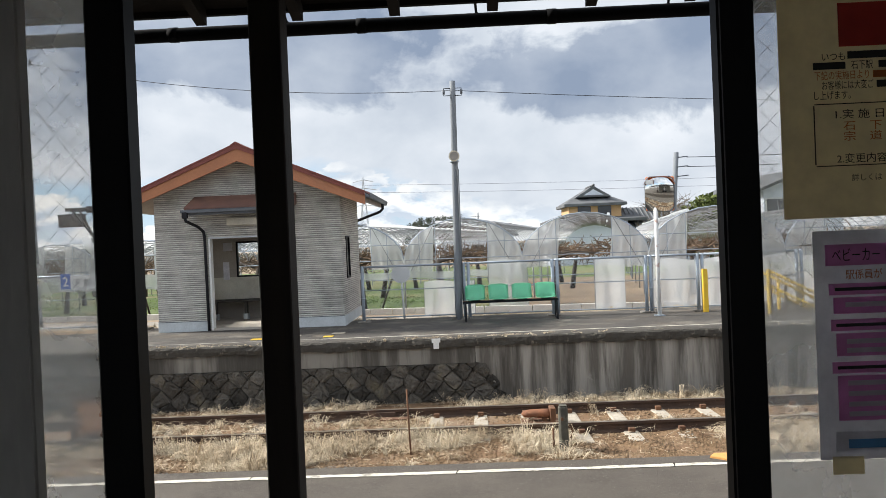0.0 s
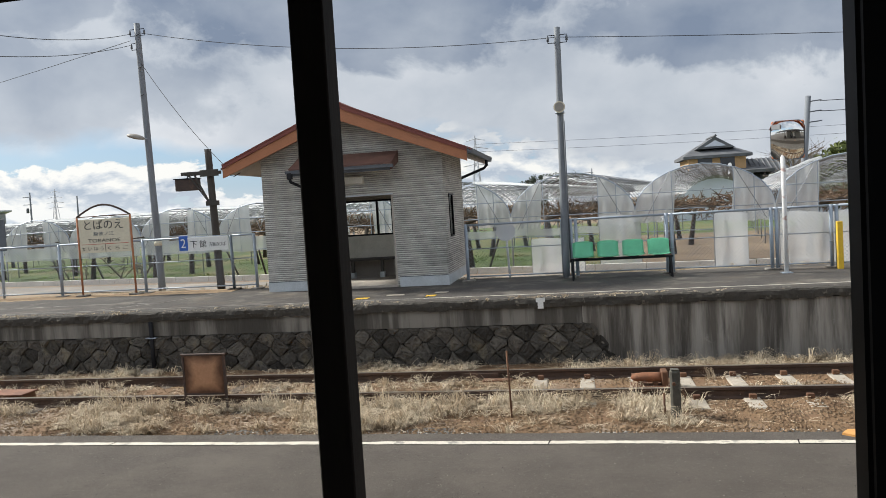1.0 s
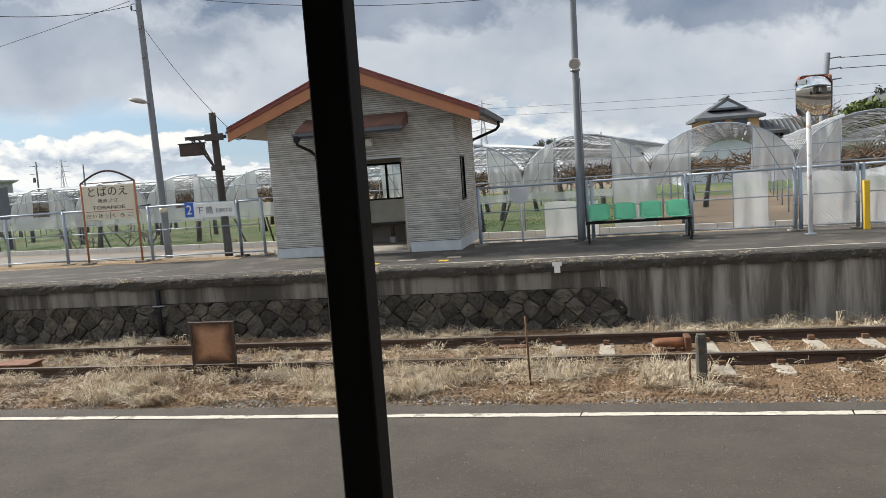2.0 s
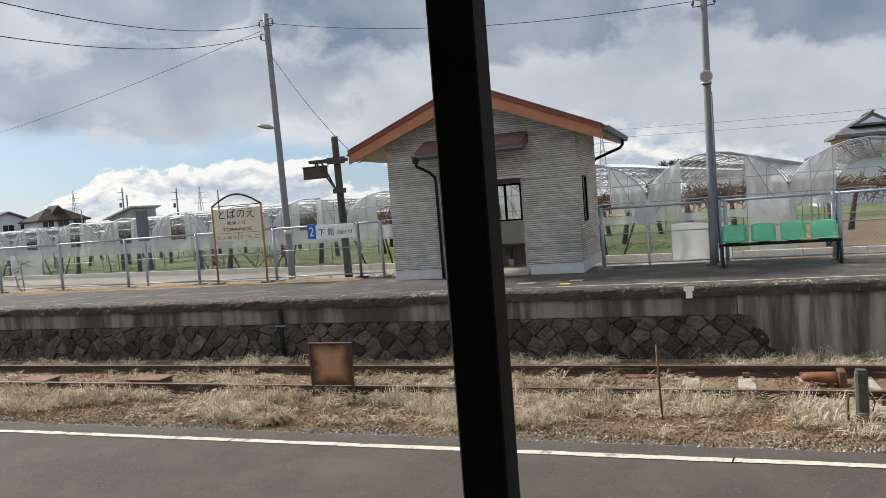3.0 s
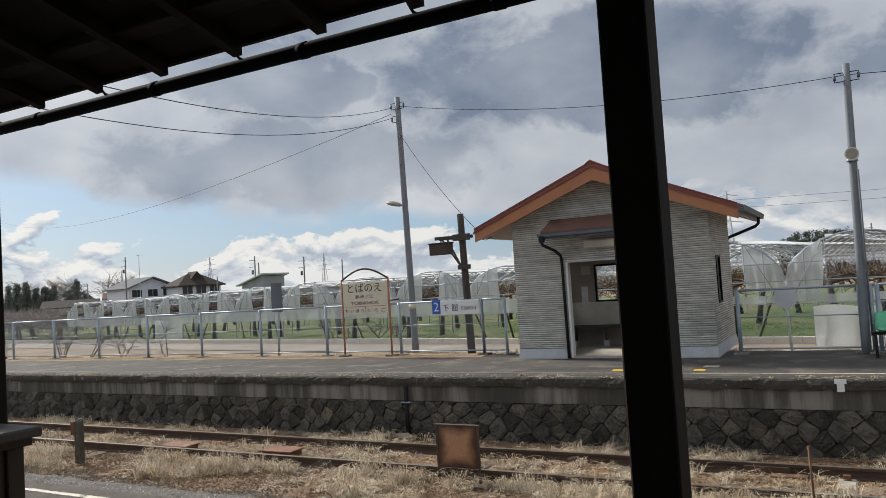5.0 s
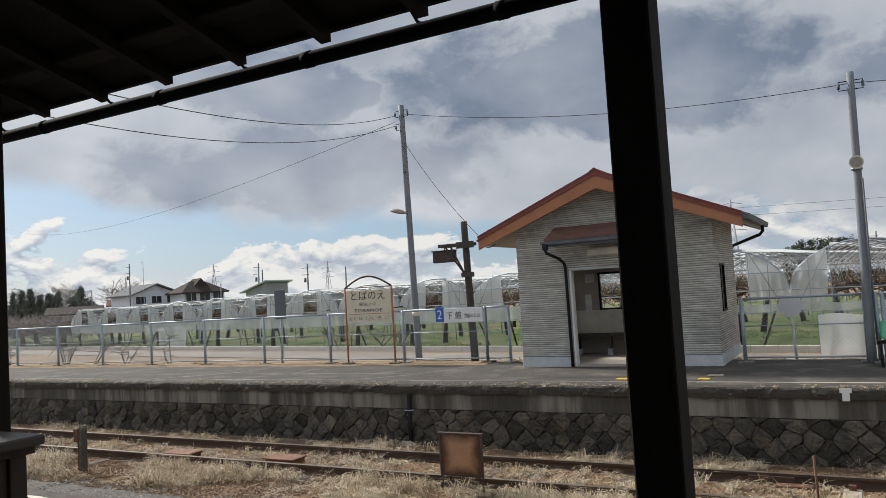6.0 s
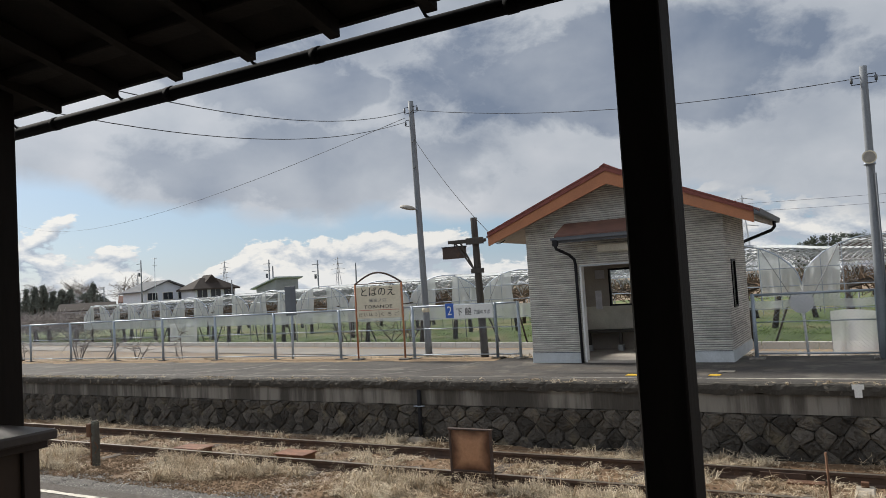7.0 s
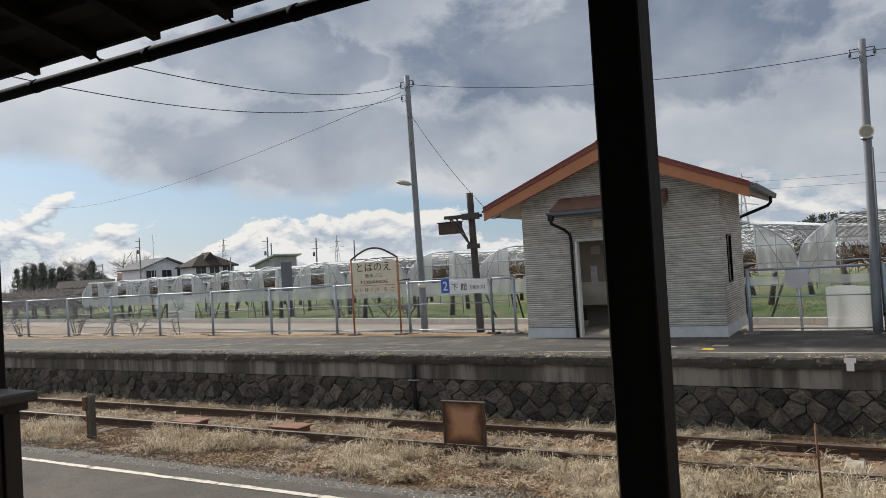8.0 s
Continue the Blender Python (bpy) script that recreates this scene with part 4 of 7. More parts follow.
    # door awning
    aw = part("awning", prism([(yf + 0.0, 2.57), (13.45, 2.33), (13.45, 2.30), (yf + 0.0, 2.535)], "x", -4.93, -2.99), BROWN_SHEET, root, "small red-brown awning over the doorway")
    for x in (-4.93, -3.02):
        part("side_board", prism([(yf, 2.534), (13.47, 2.298), (13.47, 2.20), (yf, 2.36)], "x", x, x + 0.03), BROWN_SHEET, aw)
    part("awning_soffit", prism([(yf, 2.42), (13.48, 2.24), (13.48, 2.225), (yf, 2.40)], "x", -4.90, -3.02), SOFFIT, aw)
    part("awning_fascia", box(-4.90, -3.02, 13.47, 13.485, 2.19, 2.30), GREYSTEEL, aw)
    part("awning_gutter", prism([(13.40, 2.29), (13.405, 2.235), (13.46, 2.235), (13.465, 2.29)], "x", -4.98, -2.95), GREYSTEEL, aw, "grey metal gutter")
    part("hopper", box(-4.95, -4.86, 13.39, 13.47, 2.14, 2.25, 0.008), BLACKMETAL, aw)
    part("downpipe", tube([(-4.905, 13.43, 2.14), (-4.90, 13.46, 2.09), (-4.82, 13.85, 1.99), (-4.765, 13.97, 1.90), (-4.755, 13.985, 1.80), (-4.74, 13.985, 0.03)], 0.028, 8), BLACKMETAL, root, "black downpipe beside the doorway")
    part("lamp_box", box(-4.30, -3.67, 13.90, yf - 0.001, 2.00, 2.13, 0.01), INNER, root, "cream fluorescent lamp case")
    part("eave_bracket", box(-6.38, -6.24, 13.70, 13.80, 2.42, 2.46), GREYSTEEL, root)


shelter()


# ---- fences ----
def chain_link(x0, y0, x1, y1, z0, z1, parent, pitch=0.07):
    bm = bmesh.new()
    length, h = math.hypot(x1 - x0, y1 - y0), z1 - z0
    n = int((length + h) / pitch)
    for i in range(1, n):
        s = i * pitch
        a0, a1 = max(0.0, s - h), min(length, s)
        for flip in (0, 1):
            q = []
            for a in (a0, a1):
                f = (length - a if flip else a) / length
                q.append((x0 + (x1 - x0) * f, y0 + (y1 - y0) * f, z0 + s - a))
            tube(q, 0.0022, 3, bm, caps=False)
    return part("chain_link", bm, GALV, parent, "zinc chain-link mesh")


def fence(points, top, label, double=False):
    root = thing("chain_link_fence", (*points[0], 0.0), label, "fence", "platform fences")
    for x, y in points:
        for dx in ((0, 0.09) if double else (0,)):
            pst = part("post", tube([(x + dx, y, 0.0), (x + dx, y, top)], 0.032, 8), GALV, root)
            part("clamp", tube([(x + dx, y, top * 0.42), (x + dx, y, top * 0.42 + 0.03)], 0.038, 8), GALV, pst)
        part("footing", box(x - 0.11, x + 0.13, y - 0.11, y + 0.11, -0.1, 0.05, 0.01), CONC, root, "concrete footing")
    for (xa, ya), (xb, yb) in zip(points, points[1:]):
        part("top_rail", tube([(xa, ya, top - 0.02), (xb, yb, top - 0.02)], 0.021, 8), GALV, root)
        part("middle_rail", tube([(xa, ya, top * 0.57), (xb, yb, top * 0.57)], 0.010, 6), GALV, root)
        part("bottom_rail", tube([(xa, ya, 0.11), (xb, yb, 0.11)], 0.015, 6), GALV, root)
        chain_link(xa, ya, xb, yb, 0.11, top - 0.03, root)


fence([(-6.34 - 0.515, 14.86), (-6.34, 14.86)], 1.17, "galvanised end panel of the platform fence beside the shelter")
fence([(-6.855 - 2.005 * i, 14.86) for i in range(0, 12)][::-1], 1.17, "long galvanised chain-link fence behind the platform")
fence([(-1.87, 14.48), (-0.06, 14.46)], 1.11, "galvanised chain-link panel between the shelter and the pole")
fence([(0.10, 14.45), (1.80, 14.40), (3.55, 14.28), (4.5, 14.2), (6.3, 14.1)], 1.11, "galvanised chain-link fence with doubled posts behind the bench", True)


# ---- platform things ----
def bench():
    root = thing("platform_bench", (0.95, 14.0, 0.02), "bench of four green plastic seats on a black steel frame", "bench")
    for x in (0.11, 1.80):
        part("leg", tube([(x, 14.15, 0.03), (x, 14.08, 0.36)], 0.018, 6), BLACKMETAL, root)
        part("leg", tube([(x, 13.78, 0.03), (x, 13.90, 0.36)], 0.018, 6), BLACKMETAL, root)
        part("foot_bar", tube([(x, 13.74, 0.036), (x, 14.2, 0.036)], 0.016, 6), BLACKMETAL, root)
    part("beam", box(0.06, 1.84, 13.93, 13.99, 0.35, 0.39, 0.005), BLACKMETAL, root)
    part("beam", box(0.06, 1.84, 14.06, 14.10, 0.35, 0.39, 0.005), RUST, root)
    for i in range(4):
        x0 = 0.115 + 0.438 * i
        bm = bmesh.new()
        prof = [(13.74, 0.435), (13.80, 0.425), (13.98, 0.40), (14.07, 0.43), (14.12, 0.52), (14.16, 0.66), (14.165, 0.69)]
        cols = 7
        rows = []
        for j, (y, z) in enumerate(prof):
            row = []
            for k in range(cols):
                u = k / (cols - 1) * 2 - 1
                half = 0.185 - (0.012 if j in (0, 6) else 0)
                lift = 0.02 * u ** 2
                yy = y - (0.03 * u ** 2 if j >= 4 else 0)
                zz = z + (lift if j < 4 else 0) - (0.02 * max(0, abs(u) - 0.6) / 0.4 if j == 6 else 0)
                row.append(bm.verts.new((x0 + 0.185 + u * half, yy, zz)))
            rows.append(row)
        for r0, r1 in zip(rows, rows[1:]):
            for k in range(cols - 1):
                bm.faces.new((r0[k], r0[k + 1], r1[k + 1], r1[k])).smooth = True
        bmesh.ops.solidify(bm, geom=bm.faces[:], thickness=0.014)
        seat = part("seat", bm, SEAT, root)
        part("seat_bracket", box(x0 + 0.10, x0 + 0.27, 13.92, 14.11, 0.385, 0.41), BLACKMETAL, seat)


bench()


def utility_pole(base, topx, h, r, label, name="utility_pole"):
    root = thing(name, (*base, 0), label, "pole")
    n = 12
    part("shaft", tube([(base[0] + (topx - base[0]) * i / n, base[1], h * i / n) for i in range(n + 1)], r, 14, r1=r * 0.78), POLE_CONC, root)
    return root


def insulators(root, x, y, z, sides=(-1, 1)):
    for s in sides:
        part("bracket", tube([(x + s * 0.05, y - 0.02, z), (x + s * 0.17, y - 0.02, z), (x + s * 0.17, y - 0.02, z - 0.14), (x + s * 0.05, y - 0.02, z - 0.14)], 0.009, 5), BLACKMETAL, root)
        part("insulator", tube([(x + s * 0.17, y - 0.02, z - 0.11), (x + s * 0.17, y - 0.02, z - 0.03)], 0.022, 8), GREYSTEEL, root)


def wire(points, name="overhead_wire", label="thin black overhead wire sagging between poles", sag=0.3, r=0.006):
    a, b = Vector(points[0]), Vector(points[1])
    pts = [a.lerp(b, i / 24) - Vector((0, 0, sag * 4 * (i / 24) * (1 - i / 24))) for i in range(25)]
    tagged(part(name, tube(pts, r, 5), INK), label, "wire", "overhead wires")


pr = utility_pole((-0.02, 14.40), 0.035, 4.60, 0.070, "grey steel pole with a round platform speaker")
insulators(pr, 0.03, 14.40, 4.46)
spk = part("speaker", tube([(0.01, 14.33, 3.14), (0.01, 14.25, 3.14), (0.01, 14.20, 3.14)], 0.06, 16, r1=0.105), CREAM, pr, "round cream platform speaker")
part("speaker_grille", tube([(0.01, 14.199, 3.14), (0.01, 14.195, 3.14)], 0.085, 16), LAMP_SHELL, spk)
part("clamp_band", tube([(0.01, 14.40, 3.04), (0.01, 14.40, 3.08)], 0.085, 12), GALV, pr)
part("conduit", tube([(0.07, 14.32, 0.3), (0.075, 14.33, 2.9)], 0.014, 6), GREYSTEEL, pr)

pl = utility_pole((-8.94, 15.60), -9.035, 5.88, 0.080, "grey steel pole with a street lamp and insulators")
insulators(pl, -9.03, 15.6, 5.75)
insulators(pl, -9.02, 15.6, 5.45, (-1,))
for z in (5.6, 4.9, 4.3):
    part("step_bolt", tube([(-9.02, 15.52, z), (-8.9, 15.42, z)], 0.01, 5), BLACKMETAL, pl)
lamp = part("lamp_arm", tube([(-8.98, 15.55, 3.36), (-9.12, 15.45, 3.38)], 0.02, 8), GALV, pl)
head = bmesh.new()
bmesh.ops.create_uvsphere(head, u_segments=14, v_segments=8, radius=1.0)
for v in head.verts:
    v.co = Vector((-9.17 + v.co.x * 0.21, 15.42 + v.co.y * 0.10, 3.40 + v.co.z * (0.07 if v.co.z > 0 else 0.045) + v.co.x * -0.05))
part("lamp_head", head, LAMP_SHELL, lamp, "dulled beige street lamp head", smooth=True)
part("notice_band", tube([(-8.955, 15.6, 1.0), (-8.956, 15.6, 1.10)], 0.084, 14), CREAM, pl)

wire([(-9.03, 15.58, 5.68), (0.03, 14.38, 4.42)], sag=0.27)
wire([(0.03, 14.38, 4.42), (30, 19, 4.6)], sag=0.5)
wire([(-9.2, 15.58, 5.66), (-6.15, 3.3, 3.67)], sag=0.45)
wire([(-9.2, 15.58, 5.42), (-7.5, 3.3, 3.776)], sag=0.58)
wire([(-9.2, 15.58, 5.52), (-76, 46, 10.8)], sag=1.6)
wire([(-8.98, 15.56, 5.0), (-6.4, 14.0, 2.48)], sag=0.12)
part_wire = tube([(-6.38, 13.9, 2.45), (-6.3, 13.88, 2.33), (-6.2, 13.88, 2.30), (-6.08, 13.9, 2.36)], 0.008, 5)
tagged(part("cable_loop", part_wire, INK), "loose black cable loop under the shelter eave", "cable")


def wood_pole():
    root = thing("timber_pole", (-7.4, 15.3, 0), "old dark timber pole carrying a hanging sign box", "pole")
    part("shaft", tube([(-7.37 - 0.007 * i, 15.3, 0.3 * i) for i in range(11)], 0.085, 12, r1=0.07), POLE_WOOD, root)
    part("arm", box(-8.05, -7.22, 15.19, 15.23, 2.47, 2.54, 0.005), POLE_WOOD, root)
    part("arm", box(-8.05, -7.22, 15.37, 15.41, 2.47, 2.54, 0.005), POLE_WOOD, root)
    part("cross_block", box(-7.60, -7.18, 15.17, 15.2, 2.42, 2.56, 0.005), POLE_WOOD, root)
    for x in (-7.88, -7.75):
        part("brace", tube([(x, 15.21, 2.48), (-7.44, 15.21, 1.86)], 0.022, 5), POLE_WOOD, root)
    part("cleat", box(-7.52, -7.22, 15.18, 15.22, 1.80, 1.90, 0.005), POLE_WOOD, root)
    part("hanger", tube([(-7.95, 15.3, 2.5), (-7.95, 15.3, 2.40)], 0.015, 6), BLACKMETAL, root)
    bx = part("sign_box", box(-8.22, -7.70, 15.22, 15.38, 2.15, 2.40, 0.012), DARK_BOX, root, "dark rust-brown hanging sign box")
    part("box_lip", box(-8.235, -7.685, 15.205, 15.395, 2.395, 2.415), BLACKMETAL, bx)


wood_pole()


def name_board():
    root = thing("station_sign", (-9.58, 14.7, 0), "cream station name board between rusty arched pipe posts", "sign")
    for x in (-10.25, -9.0):
        part("pipe_post", tube([(x, 14.7, 0.02), (x, 14.7, 1.72)], 0.021, 8), ORANGE_RUST, root, "orange-rusted pipe post")
    part("pipe_arch", tube([(-10.25 + 1.25 * i / 12, 14.7, 1.72 + 0.24 * math.sin(math.pi * i / 12)) for i in range(13)], 0.021, 8), DARK_BOX, root, "dark bent pipe arch")
    part("stay", tube([(-10.25, 14.7, 1.72), (-9.0, 14.7, 1.72)], 0.010, 6), RUST, root)
    pn = part("panel", box(-10.22, -9.03, 14.69, 14.71, 0.95, 1.66, 0.004), CREAM, root)
    y = 14.6885
    letters("とばのえ", 0.225, -10.08, y, 1.455, INK, pn, 0.90)
    letters("騰波ノ江", 0.088, -9.88, y, 1.315, GREYSTEEL, pn, 0.48)
    letters("TOBANOE", 0.105, -10.02, y, 1.17, INK, pn, 0.76)
    part("rule_line", box(-10.18, -9.08, y - 0.001, y + 0.001, 1.125, 1.135), REDPRINT, pn)
    letters("だ い ほ う", 0.095, -10.17, y, 1.0, INK, pn, 0.50)
    part("divider", box(-9.625, -9.615, y - 0.001, y + 0.001, 0.97, 1.12), INK, pn)
    letters("く ろ ご", 0.095, -9.57, y, 1.0, INK, pn, 0.48)
    for x in (-10.25, -9.0):
        part("footing", box(x - 0.12, x + 0.12, 14.6, 14.8, -0.05, 0.06, 0.01), CONC, root)


name_board()
direction = thing("platform_sign", (-7.45, 14.82, 0.86), "white direction sign with a blue number square on the fence", "sign")
pnl = part("panel", box(-7.80, -6.90, 14.81, 14.83, 0.865, 1.155, 0.003), WHITE, direction)
part("number_square", box(-8.0, -7.80, 14.81, 14.83, 0.885, 1.19, 0.003), BLUE, direction, "blue number square")
letters("2", 0.27, -7.955, 14.808, 0.945, WHITE, direction, 0.11)
letters("下 館", 0.17, -7.74, 14.808, 0.945, INK, direction, 0.36)
letters("方面のりば", 0.10, -7.32, 14.808, 0.955, INK, direction, 0.37)

disc = thing("round_sign", (-1.14, 15.0, -0.05), "faded white round sign on a thin white post", "sign")
part("post", tube([(-1.12, 15.0, -0.1), (-1.16, 15.0, 0.92)], 0.022, 8), DISC, disc)
part("disc", tube([(-1.16, 14.975, 0.92), (-1.16, 14.965, 0.92)], 0.19, 24), DISC, disc)

grey_board = thing("steel_sign_back", (-12.55, 15.2, 0), "grey steel sheet board on a post behind the fence", "sign")
part("post", tube([(-12.62, 15.2, -0.1), (-12.57, 15.2, 1.4)], 0.03, 8), GALV, grey_board)
part("sheet", box(-12.74, -12.40, 15.15, 15.17, 1.08, 1.80, 0.003), GREYSTEEL, grey_board)


def traffic_mirror():
    root = thing("convex_mirror", (3.62, 13.65, 0), "square convex mirror with an orange hood on a rusty white post", "mirror")
    pole = part("post", tube([(3.62, 13.65, 0.02), (3.62, 13.65, 2.0)], 0.038, 10), mat("flaking white paint", (0.66, 0.66, 0.65), 0.7, second=(0.58, 0.58, 0.57), scale=5, stain=(0.30, 0.10, 0.05), stain_scale=5, stain_at=(0.56, 0.62)), root, "white post with flaking rust")
    part("base_plate", box(3.54, 3.70, 13.57, 13.73, 0.02, 0.035), GALV, pole)
    m = pose(3.69, 13.60, 2.22, 8, 2, -22)
    bm = bmesh.new()
    n = 14
    grid = []
    for j in range(n + 1):
        row = []
        for i in range(n + 1):
            u, v = i / n * 2 - 1, j / n * 2 - 1
            k = 1 - 0.10 * (u * u * v * v)
            row.append(bm.verts.new(m @ Vector((u * 0.25 * k, -0.075 * (1 - (u * u + v * v) / 2), v * 0.31 * k))))
        grid.append(row)
    for j in range(n):
        for i in range(n):
            bm.faces.new((grid[j][i], grid[j][i + 1], grid[j + 1][i + 1], grid[j + 1][i])).smooth = True
    glass = part("mirror_face", bm, MIRROR, root, "bulging mirror face")
    bk = box(-0.25, 0.25, 0.006, 0.05, -0.31, 0.31, 0.02)
    bk.transform(m)
    part("mirror_back", bk, ORANGE, root, "faded orange back shell")
    rim = tube([m @ Vector((0.252 * math.copysign(min(1, abs(1.25 * math.cos(a))), math.cos(a)), 0.002, 0.312 * math.copysign(min(1, abs(1.25 * math.sin(a))), math.sin(a)))) for a in [2 * math.pi * i / 32 for i in range(33)]], 0.012, 6)
    part("rim", rim, GREYSTEEL, root)
    hood = bmesh.new()
    rows = []
    for j, yy in enumerate((0.0, -0.08)):
        rows.append([hood.verts.new(m @ Vector((0.272 * math.sin(a), yy, 0.32 + 0.05 * math.cos(a) - 0.05 - (0.10 * abs(math.sin(a)) ** 5)))) for a in [-1.5 + 3.0 * i / 12 for i in range(13)]])
    for i in range(12):
        hood.faces.new((rows[0][i], rows[0][i + 1], rows[1][i + 1], rows[1][i])).smooth = True
    bmesh.ops.solidify(hood, geom=hood.faces[:], thickness=0.008)
    part("hood", hood, ORANGE, root, "faded orange hood")
    tg = box(-0.23, -0.10, -0.085, -0.08, 0.19, 0.27)
    tg.transform(m)
    part("number_tag", tg, WHITE, glass)


traffic_mirror()


def handrail():
    root = thing("ramp_handrail", (5.7, 14.0, 0), "yellow steel handrail along the ramp at the platform end", "handrail")
    for i in range(5):
        x = 5.45 + 0.42 * i
        drop = 0.0 if i == 0 else -0.22 * i
        part("rail_post", tube([(x, 13.9, -0.9), (x, 13.9, 0.80 + drop)], 0.03, 8), YELLOW, root)
    for dz in (0.78, 0.52):
        part("rail", tube([(5.45, 13.9, dz), (7.13, 13.9, dz - 0.90)], 0.024, 8), YELLOW, root)
        part("rail", tube([(5.45, 13.3, dz), (7.13, 13.3, dz - 0.90)], 0.024, 8), YELLOW, root)
    for i in range(3):
        x = 5.45 + 0.84 * i
        part("rail_post", tube([(x, 13.3, -0.9), (x, 13.3, 0.80 - 0.45 * i)], 0.03, 8), YELLOW, root)
    for i in range(6):
        x = 5.60 + 0.27 * i
        part("baluster", tube([(x, 13.6, -0.9), (x, 13.6, 0.62 - 0.145 * i)], 0.028, 6), BARK, root, "dark brown baluster")
    ends = thing("guard_post", (4.56, 14.0, 0), "yellow square steel guard post at the fence end", "post")
    part("shaft", box(4.52, 4.61, 13.96, 14.04, 0.0, 0.82, 0.006), YELLOW, ends)


handrail()
wl = thing("wall_lettering", (6.9, 11.58, -0.4), "yellow painted warning words on the platform wall", "lettering")
part("backing", box(6.55, 7.2, 11.578, 11.583, -0.46, -0.24), GREYSTEEL, wl, "dark painted patch")
letters("横断", 0.17, 6.6, 11.576, -0.42, YELLOW, wl, 0.30)
part("painted_bar", box(6.94, 7.15, 11.574, 11.577, -0.41, -0.30), YELLOW, wl)

wp = part("edge_marker", prism([(-0.435, 0.03), (-0.30, 0.03), (-0.30, -0.03), (-0.325, -0.03), (-0.325, -0.13), (-0.41, -0.13), (-0.41, -0.03), (-0.435, -0.03)], "y", 11.518, 11.529), WHITE)
tagged(wp, "small white enamel marker on the platform edge", "marker")
for x, y, w, d in ((-3.38, 12.40, 0.22, 0.16), (-2.87, 12.70, 0.30, 0.14), (-2.2, 12.42, 0.16, 0.16), (-2.1, 12.84, 0.22, 0.18)):
    tagged(part("ground_patch", box(x - w / 2, x + w / 2, y - d / 2, y + d / 2, 0.015, 0.026), YELLOW if w < 0.2 or x < -3 else SLEEPER), "small worn paint patch on the platform asphalt", "marking")
part("edge_line", box(X0, -2.35, 12.06, 12.10, 0.015, 0.0245), OLD_LINE, far, "faint worn white line")
part("edge_line", box(-2.34, X1, 12.065, 12.10, 0.015, 0.0245), LINE, far, "thin white line near the edge")


def crack(pts, w, material, label):
    """A thin ragged seam lying on the platform asphalt."""
    bm = bmesh.new()
    r = random.Random(int(pts[0][0] * 100))
    full = []
    for (xa, ya), (xb, yb) in zip(pts, pts[1:]):
        n = max(2, int(math.hypot(xb - xa, yb - ya) / 0.12))
        full += [(xa + (xb - xa) * i / n + r.uniform(-0.03, 0.03), ya + (yb - ya) * i / n + r.uniform(-0.02, 0.02)) for i in range(n)]
    full.append(pts[-1])
    rows = []
    for (xa, ya), (xb, yb) in zip(full, full[1:] + [(2 * full[-1][0] - full[-2][0], 2 * full[-1][1] - full[-2][1])]):
        d = Vector((xb - xa, yb - ya, 0)).normalized().cross(Vector((0, 0, 1))) * w * r.uniform(0.3, 1.0)
        rows.append((bm.verts.new(Vector((xa, ya, 0.0245)) - d), bm.verts.new(Vector((xa, ya, 0.0245)) + d)))
    for a, b in zip(rows, rows[1:]):
        bm.faces.new((a[0], a[1], b[1], b[0]))
    part("crack", bm, material, far, label)


for pts in ([(-8.2, 12.2), (-7.4, 12.9), (-6.9, 14.2)], [(-13.5, 12.15), (-12.2, 13.1), (-11.9, 14.4)], [(-17.8, 12.2), (-15.9, 13.6), (-15.3, 14.5)], [(-11.0, 12.9), (-9.0, 13.05), (-7.5, 12.95)]):
    crack(pts, 0.035, OLD_LINE, "pale weathered crack in the asphalt")
for pts in ([(-2.3, 12.1), (-2.1, 12.8), (-1.4, 13.9)], [(0.4, 12.1), (0.7, 13.0), (0.6, 13.8)], [(-5.5, 12.4), (-4.0, 12.6), (-2.4, 12.5)]):
    crack(pts, 0.018, INK, "dark crack in the asphalt")
dp = thing("wall_drain", (-6.75, 11.55, -0.9), "dark drain pipe down the platform wall", "pipe")
part("pipe", tube([(-6.75, 11.55, -0.95), (-6.75, 11.55, -0.13)], 0.035, 8), BLACKMETAL, dp)
part("strap", box(-6.84, -6.66, 11.51, 11.585, -0.40, -0.385), GALV, dp)


# ---- track things ----
def sleepers():
    for i in range(-34, 20):
        x = 0.26 + 0.62 * i
        new_one = x > -0.6
        root = part("sleeper", box(x - 0.10, x + 0.10, 9.02, 11.10, -1.10, -0.958 if new_one else -0.968, 0.015), SLEEPER if new_one else OLD_SLEEPER)
        tagged(root, "pale concrete sleeper under the rails" if new_one else "dark old timber sleeper half buried in grass", "sleeper", "sleepers of the far track")
        if new_one:
            for y in (9.5 - 0.11, 9.5 + 0.11, 10.632 - 0.11, 10.632 + 0.11):
                part("rail_clip", box(x - 0.04, x + 0.04, y - 0.03, y + 0.03, -0.957, -0.90, 0.006), RUST, root)


sleepers()


